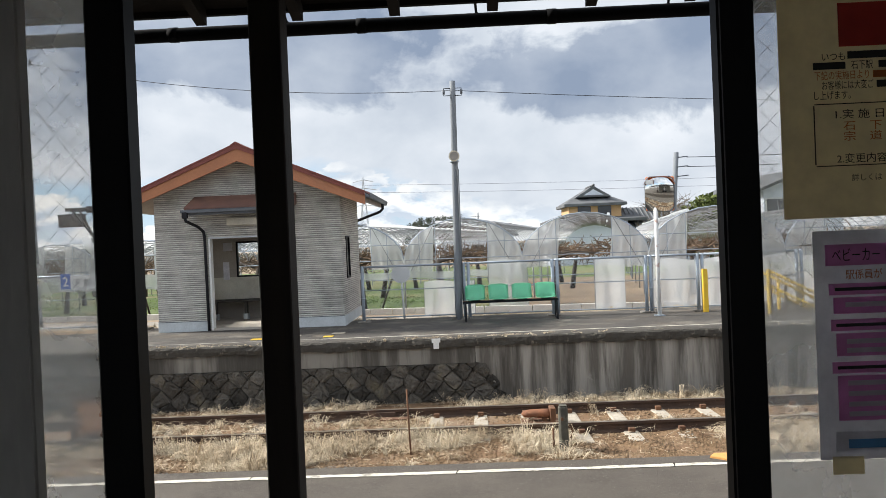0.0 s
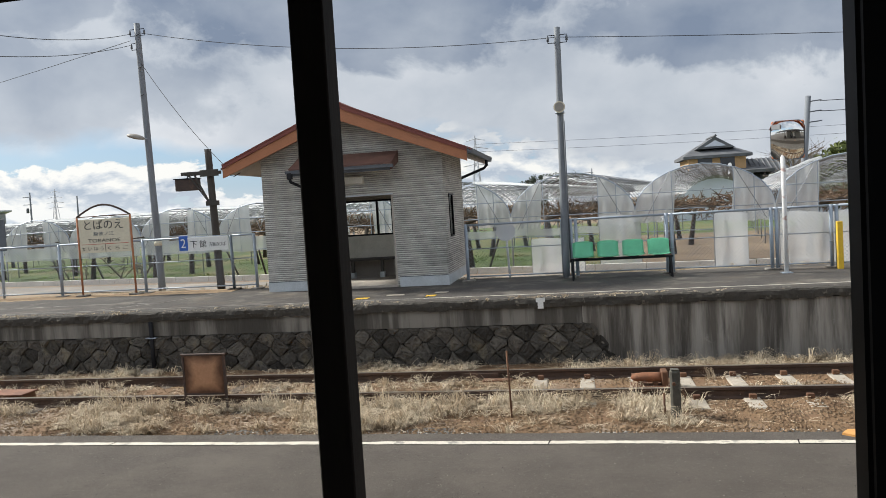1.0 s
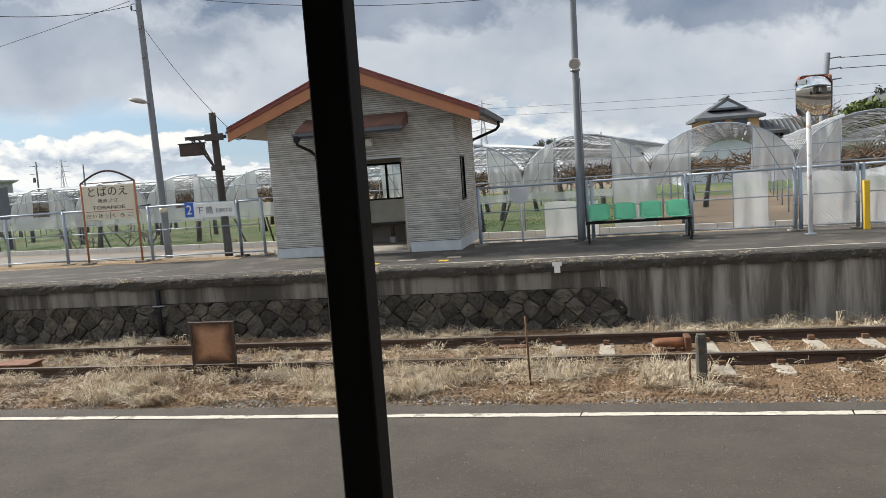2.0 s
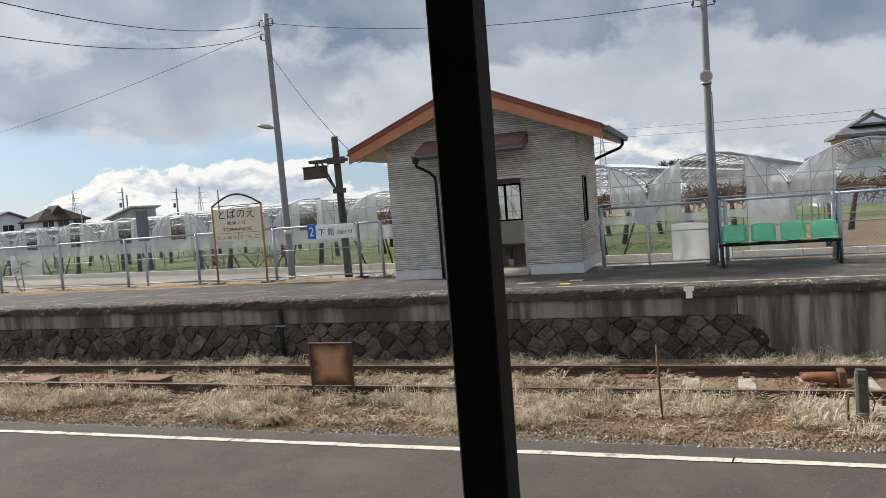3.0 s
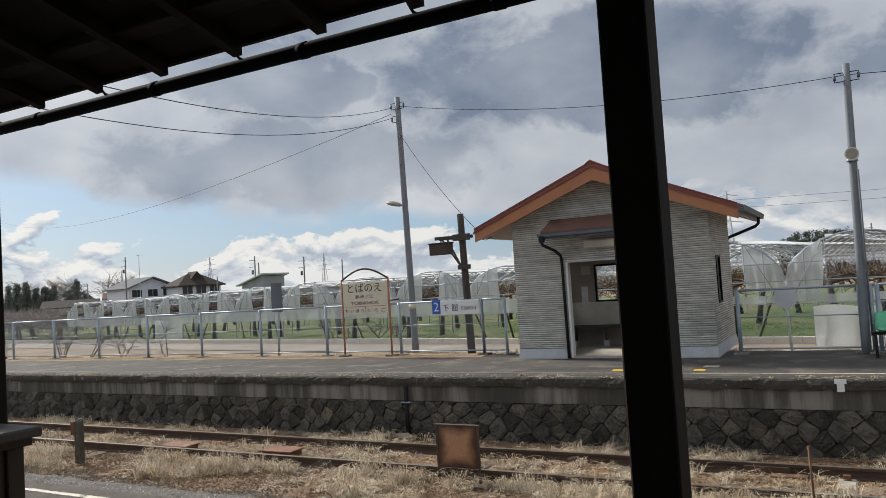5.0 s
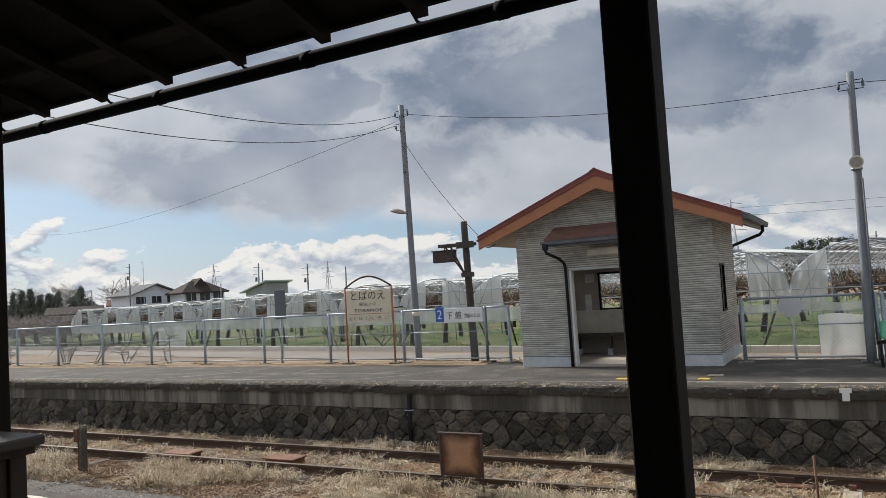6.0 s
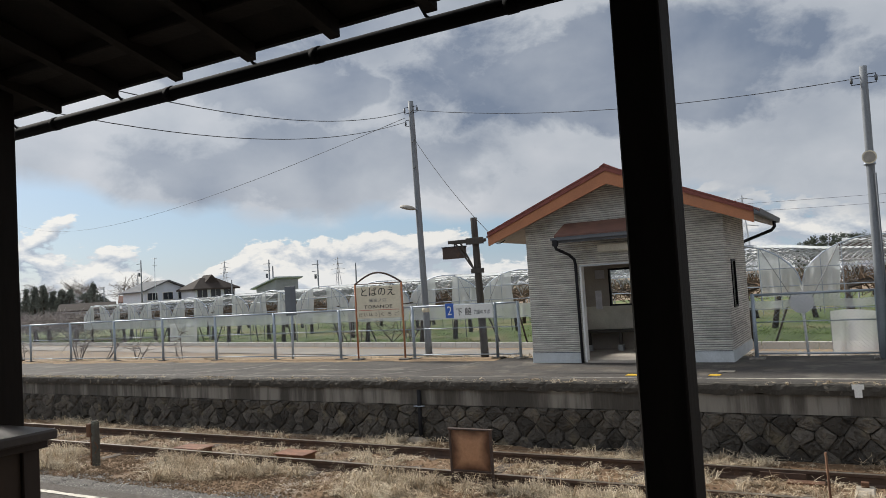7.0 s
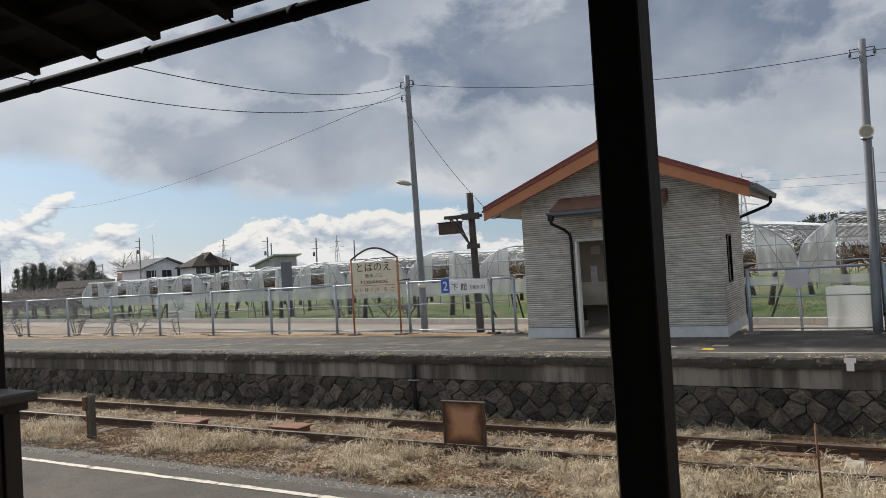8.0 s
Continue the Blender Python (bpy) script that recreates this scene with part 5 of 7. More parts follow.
def board_sheet():
    """Browned sheet, unevenly darker from the rim inwards."""
    m = mat("browned metal board", (0.50, 0.29, 0.17), 0.4, 0.35, second=(0.42, 0.22, 0.13), scale=3, stain=(0.36, 0.19, 0.11), stain_scale=4, stain_at=(0.5, 0.7), grain=30)
    nt = m.node_tree
    N, L = nt.nodes.new, nt.links.new
    b = nt.nodes["Principled BSDF"]
    old = b.inputs["Base Color"].links[0].from_socket
    geo, sub, ab, sep, mx = N("ShaderNodeNewGeometry"), N("ShaderNodeVectorMath"), N("ShaderNodeVectorMath"), N("ShaderNodeSeparateXYZ"), N("ShaderNodeMath")
    sub.operation, ab.operation, mx.operation = "SUBTRACT", "ABSOLUTE", "MAXIMUM"
    sub.inputs[1].default_value = (-4.6, 9.25, -0.50)
    L(geo.outputs["Position"], sub.inputs[0])
    L(sub.outputs[0], ab.inputs[0])
    L(ab.outputs[0], sep.inputs[0])
    L(sep.outputs[0], mx.inputs[0])
    L(sep.outputs[2], mx.inputs[1])
    ns, ad, rp, mix = N("ShaderNodeTexNoise"), N("ShaderNodeMath"), N("ShaderNodeMapRange"), N("ShaderNodeMix")
    ns.inputs["Scale"].default_value, ns.inputs["Detail"].default_value = 7.0, 6.0
    L(geo.outputs["Position"], ns.inputs["Vector"])
    ad.operation = "MULTIPLY_ADD"
    ad.inputs[1].default_value = 0.13
    L(ns.outputs["Fac"], ad.inputs[0])
    L(mx.outputs[0], ad.inputs[2])
    rp.inputs["From Min"].default_value, rp.inputs["From Max"].default_value = 0.18, 0.31
    L(ad.outputs[0], rp.inputs["Value"])
    mix.data_type = "RGBA"
    L(rp.outputs[0], mix.inputs[0])
    L(old, mix.inputs[6])
    mix.inputs[7].default_value = (0.10, 0.05, 0.03, 1)
    L(mix.outputs[2], b.inputs["Base Color"])
    return m


def track_board():
    root = thing("track_board", (-4.6, 9.25, -0.95), "browned metal board in a dark frame between the tracks", "sign")
    for x in (-4.885, -4.315):
        part("leg", box(x - 0.014, x + 0.014, 9.235, 9.265, -1.0, -0.25, 0.003), DARK_BOX, root)
    part("panel", box(-4.865, -4.335, 9.24, 9.25, -0.745, -0.255), board_sheet(), root, "browned panel, darker round its rim")
    part("frame_bar", box(-4.91, -4.29, 9.225, 9.28, -0.255, -0.235, 0.003), DARK_BOX, root)
    part("frame_bar", box(-4.865, -4.335, 9.23, 9.27, -0.77, -0.745, 0.003), DARK_BOX, root)


track_board()
CONC_OLD = mat("lichened stump", (0.10, 0.095, 0.078), 0.95, second=(0.045, 0.042, 0.036), scale=8, stain=(0.22, 0.22, 0.17), stain_scale=9, stain_at=(0.55, 0.7), grain=40, bump=0.6)
for x, y, h, lab in ((1.19, 8.73, 0.50, "short weathered square post beside the rail"), (-11.1, 8.68, 0.68, "short weathered square post beside the rail")):
    st = thing("marker_post", (x, y, -0.95), lab, "post")
    part("shaft", box(x - 0.052, x + 0.052, y - 0.05, y + 0.05, -1.02, -0.95 + h, 0.018), CONC_OLD, st)
    part("cap", box(x - 0.044, x + 0.044, y - 0.042, y + 0.042, -0.95 + h, -0.94 + h, 0.004), CONC_OLD, st)
    if x < 0:
        part("side_box", box(x - 0.17, x - 0.066, y - 0.05, y + 0.05, -0.95 + h - 0.25, -0.95 + h - 0.03, 0.012), RUST, st, "rusty side box")
    part("hoop_strap", tube([(x + 0.07, y - 0.07, -0.95 + h * 0.55), (x + 0.10, y - 0.03, -0.95 + h * 0.42), (x + 0.07, y - 0.07, -0.95 + h * 0.28)], 0.009, 5), RUST, st)
    part("bolt", tube([(x - 0.02, y - 0.075, -0.95 + h * 0.72), (x - 0.02, y - 0.055, -0.95 + h * 0.72)], 0.02, 6), RUST, st)
    part("box_stay", tube([(x - 0.12, y, -1.0), (x - 0.12, y, -0.95 + h - 0.25)], 0.012, 6), RUST, st)
rod = part("steel_rod", tube([(-0.60, 8.73, -1.0), (-0.617, 8.70, -0.19)], 0.011, 6), RUST)
tagged(rod, "thin rusty steel rod stuck in the ballast", "rod")
sw = thing("rail_device", (0.95, 10.05, -0.95), "rust-orange steel cover between the rails", "cover")
ORANGE_CAST = mat("orange rusted casting", (0.26, 0.105, 0.05), 0.85, second=(0.13, 0.065, 0.04), scale=9, stain=(0.36, 0.20, 0.11), stain_scale=7, stain_at=(0.56, 0.68), bump=0.4)
bullet = bmesh.new()
rings = []
for bx, br in ((0.80, 0.012), (0.83, 0.040), (0.88, 0.054), (0.94, 0.060), (1.10, 0.062), (1.19, 0.062)):
    rings.append([bullet.verts.new((bx, 10.05 + br * 1.3 * math.cos(a), -0.838 + br * math.sin(a))) for a in [2 * math.pi * q / 12 for q in range(12)]])
for r0, r1 in zip(rings, rings[1:]):
    for q in range(12):
        bullet.faces.new((r0[q], r0[(q + 1) % 12], r1[(q + 1) % 12], r1[q])).smooth = True
bullet.faces.new(rings[0][::-1])
bullet.faces.new(rings[-1])
part("cover", bullet, ORANGE_CAST, sw, "round-nosed rust-orange casting")
part("flange", box(1.17, 1.25, 9.95, 10.15, -0.96, -0.75, 0.012), RUST, sw, "dark rusty end flange")
for bx in (0.92, 1.10):
    part("cradle", box(bx - 0.03, bx + 0.03, 9.99, 10.11, -0.935, -0.875, 0.005), RUST, sw)
part("base_plate", box(0.80, 1.35, 9.92, 10.18, -0.965, -0.93, 0.006), RUST, sw)
for x, y in ((-10.1, 9.78), (-8.0, 9.88), (-5.5, 12.9)):
    if y < 11:
        mh = thing("cover_plate", (x, y, -0.9), "rust-red steel cover plate between the rails", "cover", "cover plates")
        part("plate", box(x - 0.30, x + 0.30, y - 0.17, y + 0.17, -0.865, -0.845, 0.004), RED_RUST, mh)
        part("kerb", box(x - 0.27, x + 0.27, y - 0.14, y + 0.14, -1.0, -0.865), RUST, mh)
jb = thing("joint_plates", (-1.2, 10.6, -0.95), "rusty fishplates bolted at a rail joint", "rail joint")
for y in (9.5, 10.632):
    part("fishplate", box(-1.45, -0.95, y - 0.055, y - 0.034, -0.95, -0.87, 0.004), RAIL_RUST, jb)
    part("tie_plate", box(-1.15, -0.75, y - 0.2, y - 0.06, -0.965, -0.935, 0.006), RUST, jb)
ws = bmesh.new()
bmesh.ops.create_icosphere(ws, subdivisions=2, radius=0.13)
for v in ws.verts:
    v.co = Vector((-6.75 + v.co.x * 1.5, 11.42 + v.co.y * 0.7, -0.93 + v.co.z * 0.45)) + 0.03 * Vector((noise.noise(v.co * 9), 0, noise.noise(v.co * 7)))
tagged(part("white_stone", ws, SLEEPER), "pale lump of mortar at the foot of the drain", "stone")


# ---- field, road and pipe houses behind the station ----
TILT = -0.187                                  # the road and the field run a little askew to the track


def field_y(x, off=0.0):
    return 19.9 + TILT * x + off


def strip(name, x0, x1, a, b, lift, material, label, category, n=40, wob=0.0):
    bm = bmesh.new()
    lo, hi = [], []
    for i in range(n + 1):
        x = x0 + (x1 - x0) * i / n
        for off, row in ((a, lo), (b, hi)):
            y = field_y(x, off) + wob * noise.noise((x * 0.8, off, 0))
            row.append(bm.verts.new((x, y, ground_z(y) + lift)))
    for i in range(n):
        bm.faces.new((lo[i], lo[i + 1], hi[i + 1], hi[i]))
    return tagged(part(name, bm, material), label, category, kind="structure")


strip("road", -70, 40, -3.35, -1.4, 0.018, ROAD, "pale worn farm road behind the fence", "road")
field_strip = bmesh.new()
rows = []
for off in (0.2, 2, 4, 8, 14, 22, 40):
    row = []
    for i in range(61):
        x = -75 + 2.0 * i
        y = field_y(x, off)
        row.append(field_strip.verts.new((x, y, ground_z(y) + 0.03 + 0.05 * noise.noise((x, y, 0)))))
    rows.append(row)
for r0, r1 in zip(rows, rows[1:]):
    for i in range(60):
        field_strip.faces.new((r0[i], r0[i + 1], r1[i + 1], r1[i])).smooth = True
tagged(part("field", field_strip, GREEN), "green winter grass between the orchard rows", "field", kind="structure")
strip("soil", 1.7, 14, 0.25, 15, 0.10, GROUND, "bare brown soil under the orchard trellis", "soil", wob=0.5)
kb = bmesh.new()
for i in range(-90, 30):
    xa, xb = i * 0.6, i * 0.6 + 0.585
    ya, yb = field_y(xa, -0.7), field_y(xb, -0.7)
    za = ground_z(ya)
    f = [kb.verts.new(p) for p in ((xa, ya, za - 0.1), (xb, yb, za - 0.1), (xb, yb, za + 0.16), (xa, ya, za + 0.16), (xa, ya + 0.12, za + 0.16), (xb, yb + 0.12, za + 0.16))]
    kb.faces.new(f[:4])
    kb.faces.new((f[3], f[2], f[5], f[4]))
tagged(part("kerb", kb, PALE_KERB), "low pale concrete kerb along the field", "kerb", kind="structure")

U = Vector((1, TILT, 0)).normalized()
V = Vector((-TILT, 1, 0)).normalized()
ORIGIN = Vector((-1.5, field_y(-1.5), 0))
BAY = 3.2


def local(u, v, z):
    """A point of the field; the frames stand lower towards the far end."""
    p = ORIGIN + U * u + V * v + Vector((0, 0, z))
    if z > 0.3:
        p.z -= 0.22 * min(1.0, max(0.0, (-12 - p.x) / 20)) * min(1.0, z / 1.5)
    return p


VALLEY, PEAK = 1.10, 2.14


def pipe_house(start, width, far_row, rnd):
    """One bay of round-arched bare pipes, with plastic sheet left hanging beside its valleys at the road end."""
    root = thing("pipe_greenhouse", local(start + width / 2, 0, -0.35), "round-arched pipe greenhouse bay with torn plastic end sheets", "greenhouse", "greenhouse bays")
    depth, n = 22, 31
    rise = 0.84 if far_row else PEAK - VALLEY

    def curve(t):
        """Point on the bay's arch, t from 0 to 1 across the bay: steep at the valleys, flat at the ridge."""
        return width * t, VALLEY + rise * max(0.0, 1 - abs(2 * t - 1) ** 1.9) ** 0.56

    def at(t, v, drop=0.0):
        u, z = curve(t)
        return local(start + u, v, z - drop)

    steps = [0, 0.03, 0.08, 0.16, 0.26, 0.38, 0.5, 0.62, 0.74, 0.84, 0.92, 0.97, 1]
    for j in range(n):
        v = depth * j / (n - 1)
        part("hoop", tube([at(t, v) for t in steps], 0.012 if j else 0.021, 4 if j else 6, caps=False), PIPE if j else GALV, root)
    for t in (0.08, 0.2, 0.32, 0.42, 0.5, 0.58, 0.68, 0.8, 0.92):
        part("purlin", tube([at(t, 0), at(t, depth)], 0.010, 4, caps=False), PIPE, root)
    for j in range(0, n - 3, 3):
        v0, v1 = depth * j / (n - 1), depth * (j + 3) / (n - 1)
        for a, b in ((0.1, 0.45), (0.9, 0.55)):
            part("brace", tube([at(a, v0), at((a + b) / 2, (v0 + v1) / 2, -0.015), at(b, v1)], 0.012, 4, caps=False), PIPE, root)
    for j in range(0, n, 4):
        v = depth * j / (n - 1)
        part("post", tube([local(start, v, -0.55), local(start, v, VALLEY)], 0.022, 6), PIPE, root)
    for z in (0.55, VALLEY - 0.02, 1.5):
        part("tie_bar", tube([local(start + 0.05, -0.05, z), local(start + width - 0.05, -0.05, z)], 0.012, 5), GALV, root)
    for t in (0.14, 0.28, 0.72, 0.86):
        part("end_post", tube([local(start + width * t, -0.06, 0.42), at(t, -0.06)], 0.011, 5), GALV, root)
    for a, b in ((0.06, 0.27), (0.94, 0.73)):
        part("end_brace", tube([local(start + width * a, -0.075, 0.75), at(b, -0.075)], 0.010, 5), PIPE, root)
    # sheets beside the valleys, cut straight on their free edge and hung in folds
    for side in (0, 1):
        reach = rnd.uniform(0.34, 0.42) if far_row else rnd.uniform(0.26, 0.34)
        foot = rnd.choice((0.86, 0.80, 0.74))
        hem = rnd.uniform(-0.03, 0.05)
        cols, rows = 20, 8
        bm = bmesh.new()
        grid = []
        for j in range(rows + 1):
            row = []
            for i in range(cols + 1):
                f = i / cols
                t = reach * f + hem * f * (j / rows) ** 2
                _, z = curve(reach * f)
                low = foot + 0.05 * noise.noise((start * 3.1, i * 0.35, side))
                fold = 0.010 * math.sin(i * 1.25 + start) * (0.3 + j / rows) + 0.03 * noise.noise((start + i * 0.3, j * 0.4, side * 5))
                p = local(start + width * (1 - t if side else t), -0.04 + fold, z - 0.02 + (low - z) * j / rows)
                row.append(bm.verts.new(p))
            grid.append(row)
        for r0, r1 in zip(grid, grid[1:]):
            for i in range(cols):
                bm.faces.new((r0[i], r0[i + 1], r1[i + 1], r1[i])).smooth = True
        part("end_sheet", bm, SHEET, root, "hanging milky plastic sheet")
    # sheet rolled up along the ridge side of the bay
    roll_t = rnd.choice((0.30, 0.70))
    part("rolled_sheet", tube([at(roll_t, -0.05 + 3.1 * q, -0.03 - 0.02 * math.sin(q * 2.0)) for q in range(8)], 0.045, 6), SHEET, root, "rolled milky roof sheet")
    if far_row or -7 < start < 3:
        bm = bmesh.new()
        n2 = 16
        low = 0.50 if far_row else 0.58
        rows = [[bm.verts.new(local(start + width * i / n2, -0.07 + 0.02 * math.sin(i * 1.3 + start) * k, z + 0.015 * math.sin(i * 0.9 + start * 2))) for i in range(n2 + 1)] for k, z in enumerate((0.93 if far_row else 0.76, 0.80 if far_row else 0.70, 0.64, low))]
        for r0, r1 in zip(rows, rows[1:]):
            for i in range(n2):
                bm.faces.new((r0[i], r0[i + 1], r1[i + 1], r1[i])).smooth = True
        part("skirt_sheet", bm, SHEET, root, "milky plastic skirt along the row")
    return root


rnd = random.Random(7)
for k in range(-2, 4):
    pipe_house(BAY * k, BAY, False, rnd)
pipe_house(-9.35, 2.95, True, rnd)
for k in range(9):
    pipe_house(-12.40 - 3.05 * k, 3.05, True, rnd)


def sheet_panel(x0, x1, y, z0, z1, label):
    root = thing("plastic_windbreak", ((x0 + x1) / 2, y, z0), label, "windbreak")
    bm = bmesh.new()
    nx, nz = max(4, int((x1 - x0) * 5)), 5
    g = [[bm.verts.new((x0 + (x1 - x0) * i / nx, y + 0.010 * math.sin(i * 1.9 + j * 0.6) + 0.03 * noise.noise((x0 + i * 0.4, j * 0.5, 3)), z0 + (z1 - z0) * j / nz + (0.03 * math.sin(i) if j == nz else 0))) for i in range(nx + 1)] for j in range(nz + 1)]
    for r0, r1 in zip(g, g[1:]):
        for i in range(nx):
            bm.faces.new((r0[i], r0[i + 1], r1[i + 1], r1[i])).smooth = True
    part("sheet", bm, SHEET, root)
    for i in range(int((x1 - x0) / 0.6) + 2):
        x = min(x1, x0 + 0.6 * i)
        part("stake", tube([(x, y + 0.06, z0 - 0.15), (x, y + 0.06, z1 + 0.02)], 0.014, 5), PIPE, root)


sheet_panel(3.12, 3.80, 17.3, -0.28, 0.97, "upright milky plastic windbreak on stakes")
sheet_panel(4.35, 8.2, 16.9, -0.25, 0.92, "long milky plastic windbreak on stakes")
sheet_panel(-0.9, 0.35, 18.6, -0.30, 0.55, "low milky plastic windbreak on stakes")
sheet_panel(0.75, 1.75, 19.5, -0.32, 1.0, "upright milky plastic windbreak on stakes")
sheet_panel(-28.6, -26.8, 25.0, -0.40, 0.62, "upright milky plastic windbreak on stakes")


def orchard():
    r = random.Random(11)
    bm = bmesh.new()
    for _ in range(12500):
        u, v = r.uniform(-19 * BAY, 4 * BAY), r.uniform(0.6, 16)
        z = r.gauss(1.02, 0.13)
        p = local(u, v, z)
        d = Vector((r.gauss(0, 1), r.gauss(0, 1), r.gauss(0.15, 0.55))).normalized() * r.uniform(0.2, 0.55)
        tube([p, p + d * 0.5 + Vector((0, 0, r.uniform(-0.06, 0.06))), p + d], r.uniform(0.014, 0.03), 3, bm, r1=0.008, caps=False)
    tagged(part("orchard_branches", bm, VINE), "tangle of bare brown fruit branches tied to a flat trellis", "branches", kind="stuff")
    for i in range(-12, 4):
        for j, v in enumerate((0.9, 2.6, 6.2, 11)):
            u = BAY * i + 1.2 + r.uniform(-0.8, 0.8)
            p = local(u, v + r.uniform(-0.6, 0.6), 0)
            z = ground_z(p.y)
            root = thing("fruit_tree", (p.x, p.y, z), "pruned bare fruit tree with a dark leaning trunk", "tree", "orchard trees")
            lean = Vector((r.uniform(-0.35, 0.35), r.uniform(-0.2, 0.2), 0))
            part("trunk", tube([p + Vector((0, 0, z - 0.05)), p + lean * 0.4 + Vector((0, 0, z + 0.6)), p + lean + Vector((0, 0, 1.0))], 0.10, 7, r1=0.055), BARK, root)
            for q in range(4):
                a = r.uniform(0, 6.28)
                b = p + lean + Vector((0, 0, 0.98))
                part("limb", tube([b, b + Vector((math.cos(a) * 0.5, math.sin(a) * 0.5, 0.12)), b + Vector((math.cos(a) * 1.2, math.sin(a) * 1.2, 0.10))], 0.045, 5, r1=0.014), BARK, root)


    bm = bmesh.new()
    for _ in range(8500):
        u, v = r.uniform(-62, -37.6), r.uniform(-0.6, 5)
        p = local(u, v, r.choice((r.gauss(1.12, 0.10), r.gauss(0.75, 0.30))))
        d = Vector((r.gauss(0, 1), r.gauss(0, 0.8), r.gauss(0.05, 0.6))).normalized() * r.uniform(0.3, 0.9)
        tube([p, p + d * 0.5 + Vector((0, 0, r.uniform(-0.1, 0.1))), p + d], r.uniform(0.012, 0.024), 3, bm, r1=0.006, caps=False)
    tagged(part("trellis_twigs", bm, GREY_TWIG), "thicket of grey pruned fruit twigs on an open trellis", "branches", kind="stuff")
    for i in range(8):
        p = local(-39.5 - 2.9 * i, r.uniform(0, 0.8), 0)
        z = ground_z(p.y)
        root = thing("fruit_tree", (p.x, p.y, z), "stout old grey fruit tree under the open trellis", "tree", "orchard trees")
        part("trunk", tube([p + Vector((0, 0, z - 0.05)), p + Vector((0.06, 0, z + 0.25)), p + Vector((r.uniform(-0.2, 0.2), 0, 0.7))], 0.2, 8, r1=0.10), TWIG, root)
        for q in range(6):
            a = r.uniform(0, 6.28)
            b = p + Vector((0, 0, 0.45))
            part("limb", tube([b, b + Vector((math.cos(a) * 0.6, math.sin(a) * 0.5, 0.25)), b + Vector((math.cos(a) * 1.5, math.sin(a) * 1.2, 0.5))], 0.06, 5, r1=0.015), TWIG, root)
    # props that brace the trellis at the road side
    for i in range(16):
        p = local(-36 + 2.35 * i + r.uniform(-0.5, 0.5), r.uniform(0.2, 1.2), 0)
        z = ground_z(p.y)
        lean = r.choice((-0.6, 0.5, 0.7)) * r.uniform(0.6, 1.1)
        tagged(part("trellis_prop", tube([(p.x + lean, p.y, z), (p.x, p.y + 0.1, 1.0)], 0.028, 6), BARK), "slanting dark timber prop under the trellis", "prop", "trellis props")


orchard()


def meadow():
    """Short green blades that break up the field along the road."""
    r = random.Random(41)
    verts, faces = [], []
    made = 0
    while made < 26000:
        x = r.uniform(-46, 9)
        y = field_y(x, 0.15 + 11 * r.random() ** 1.7)
        thick = 0.42 + 1.3 * noise.noise((x * 0.45, y * 0.6, 3)) + 0.5 * noise.noise((x * 1.9, y * 1.9, 8)) - (0.55 if x > 1.5 else 0)
        if r.random() > thick:
            continue
        made += 1
        z, h, a = ground_z(y) + 0.02, r.uniform(0.02, 0.065), r.uniform(0, 3.14)
        dx, dy, lean = math.cos(a) * r.uniform(0.010, 0.026), math.sin(a) * 0.018, r.uniform(-0.05, 0.05)
        n = len(verts)
        verts.extend(((x - dx, y - dy, z), (x + dx, y + dy, z), (x + lean, y + 0.5 * lean, z + h)))
        faces.append((n, n + 1, n + 2))
    me = bpy.data.meshes.new("meadow_grass")
    me.from_pydata(verts, [], faces)
    me.materials.append(MEADOW)
    tagged(new("meadow_grass", me), "short uneven green grass under the orchard", "grass", kind="stuff")


meadow()


def brush():
    """Old leaning stumps and pruned brushwood between the fence and the road."""
    r = random.Random(21)
    for i in range(12):
        x = -13.9 - 1.25 * i + r.uniform(-0.4, 0.4)
        y = r.uniform(15.9, 17.0) if i > 3 else field_y(x, r.uniform(-0.4, 1.0))
        z = ground_z(y)
        root = thing("bare_shrub", (x, y, z), "gnarled leafless grey-brown trunk leaning behind the fence", "shrub", "bare shrubs")
        for k in range(r.randint(2, 3)):
            a = r.choice((r.uniform(0.5, 1.1), r.uniform(2.0, 2.6), r.uniform(1.3, 1.8)))
            h = r.uniform(0.5, 1.05)
            tip = Vector((x + math.cos(a) * h * 1.1, y + r.uniform(-0.3, 0.3), z + h))
            bend = Vector((x, y, z)).lerp(tip, 0.5) + Vector((r.uniform(-0.15, 0.15), 0, r.uniform(-0.05, 0.12)))
            bm = tube([(x + r.uniform(-0.2, 0.2), y, z - 0.03), bend, tip], r.uniform(0.016, 0.036), 6, r1=0.008)
            for _ in range(11):
                b = bend.lerp(tip, r.uniform(-0.2, 1))
                d = Vector((r.gauss(0, 1), r.gauss(0, 0.6), r.gauss(0.1, 0.6))).normalized() * r.uniform(0.2, 0.7)
                tube([b, b + d * 0.5 + Vector((0, 0, r.uniform(-0.06, 0.06))), b + d], 0.011, 3, bm, r1=0.003, caps=False)
            part("stem", bm, TWIG, root)


brush()


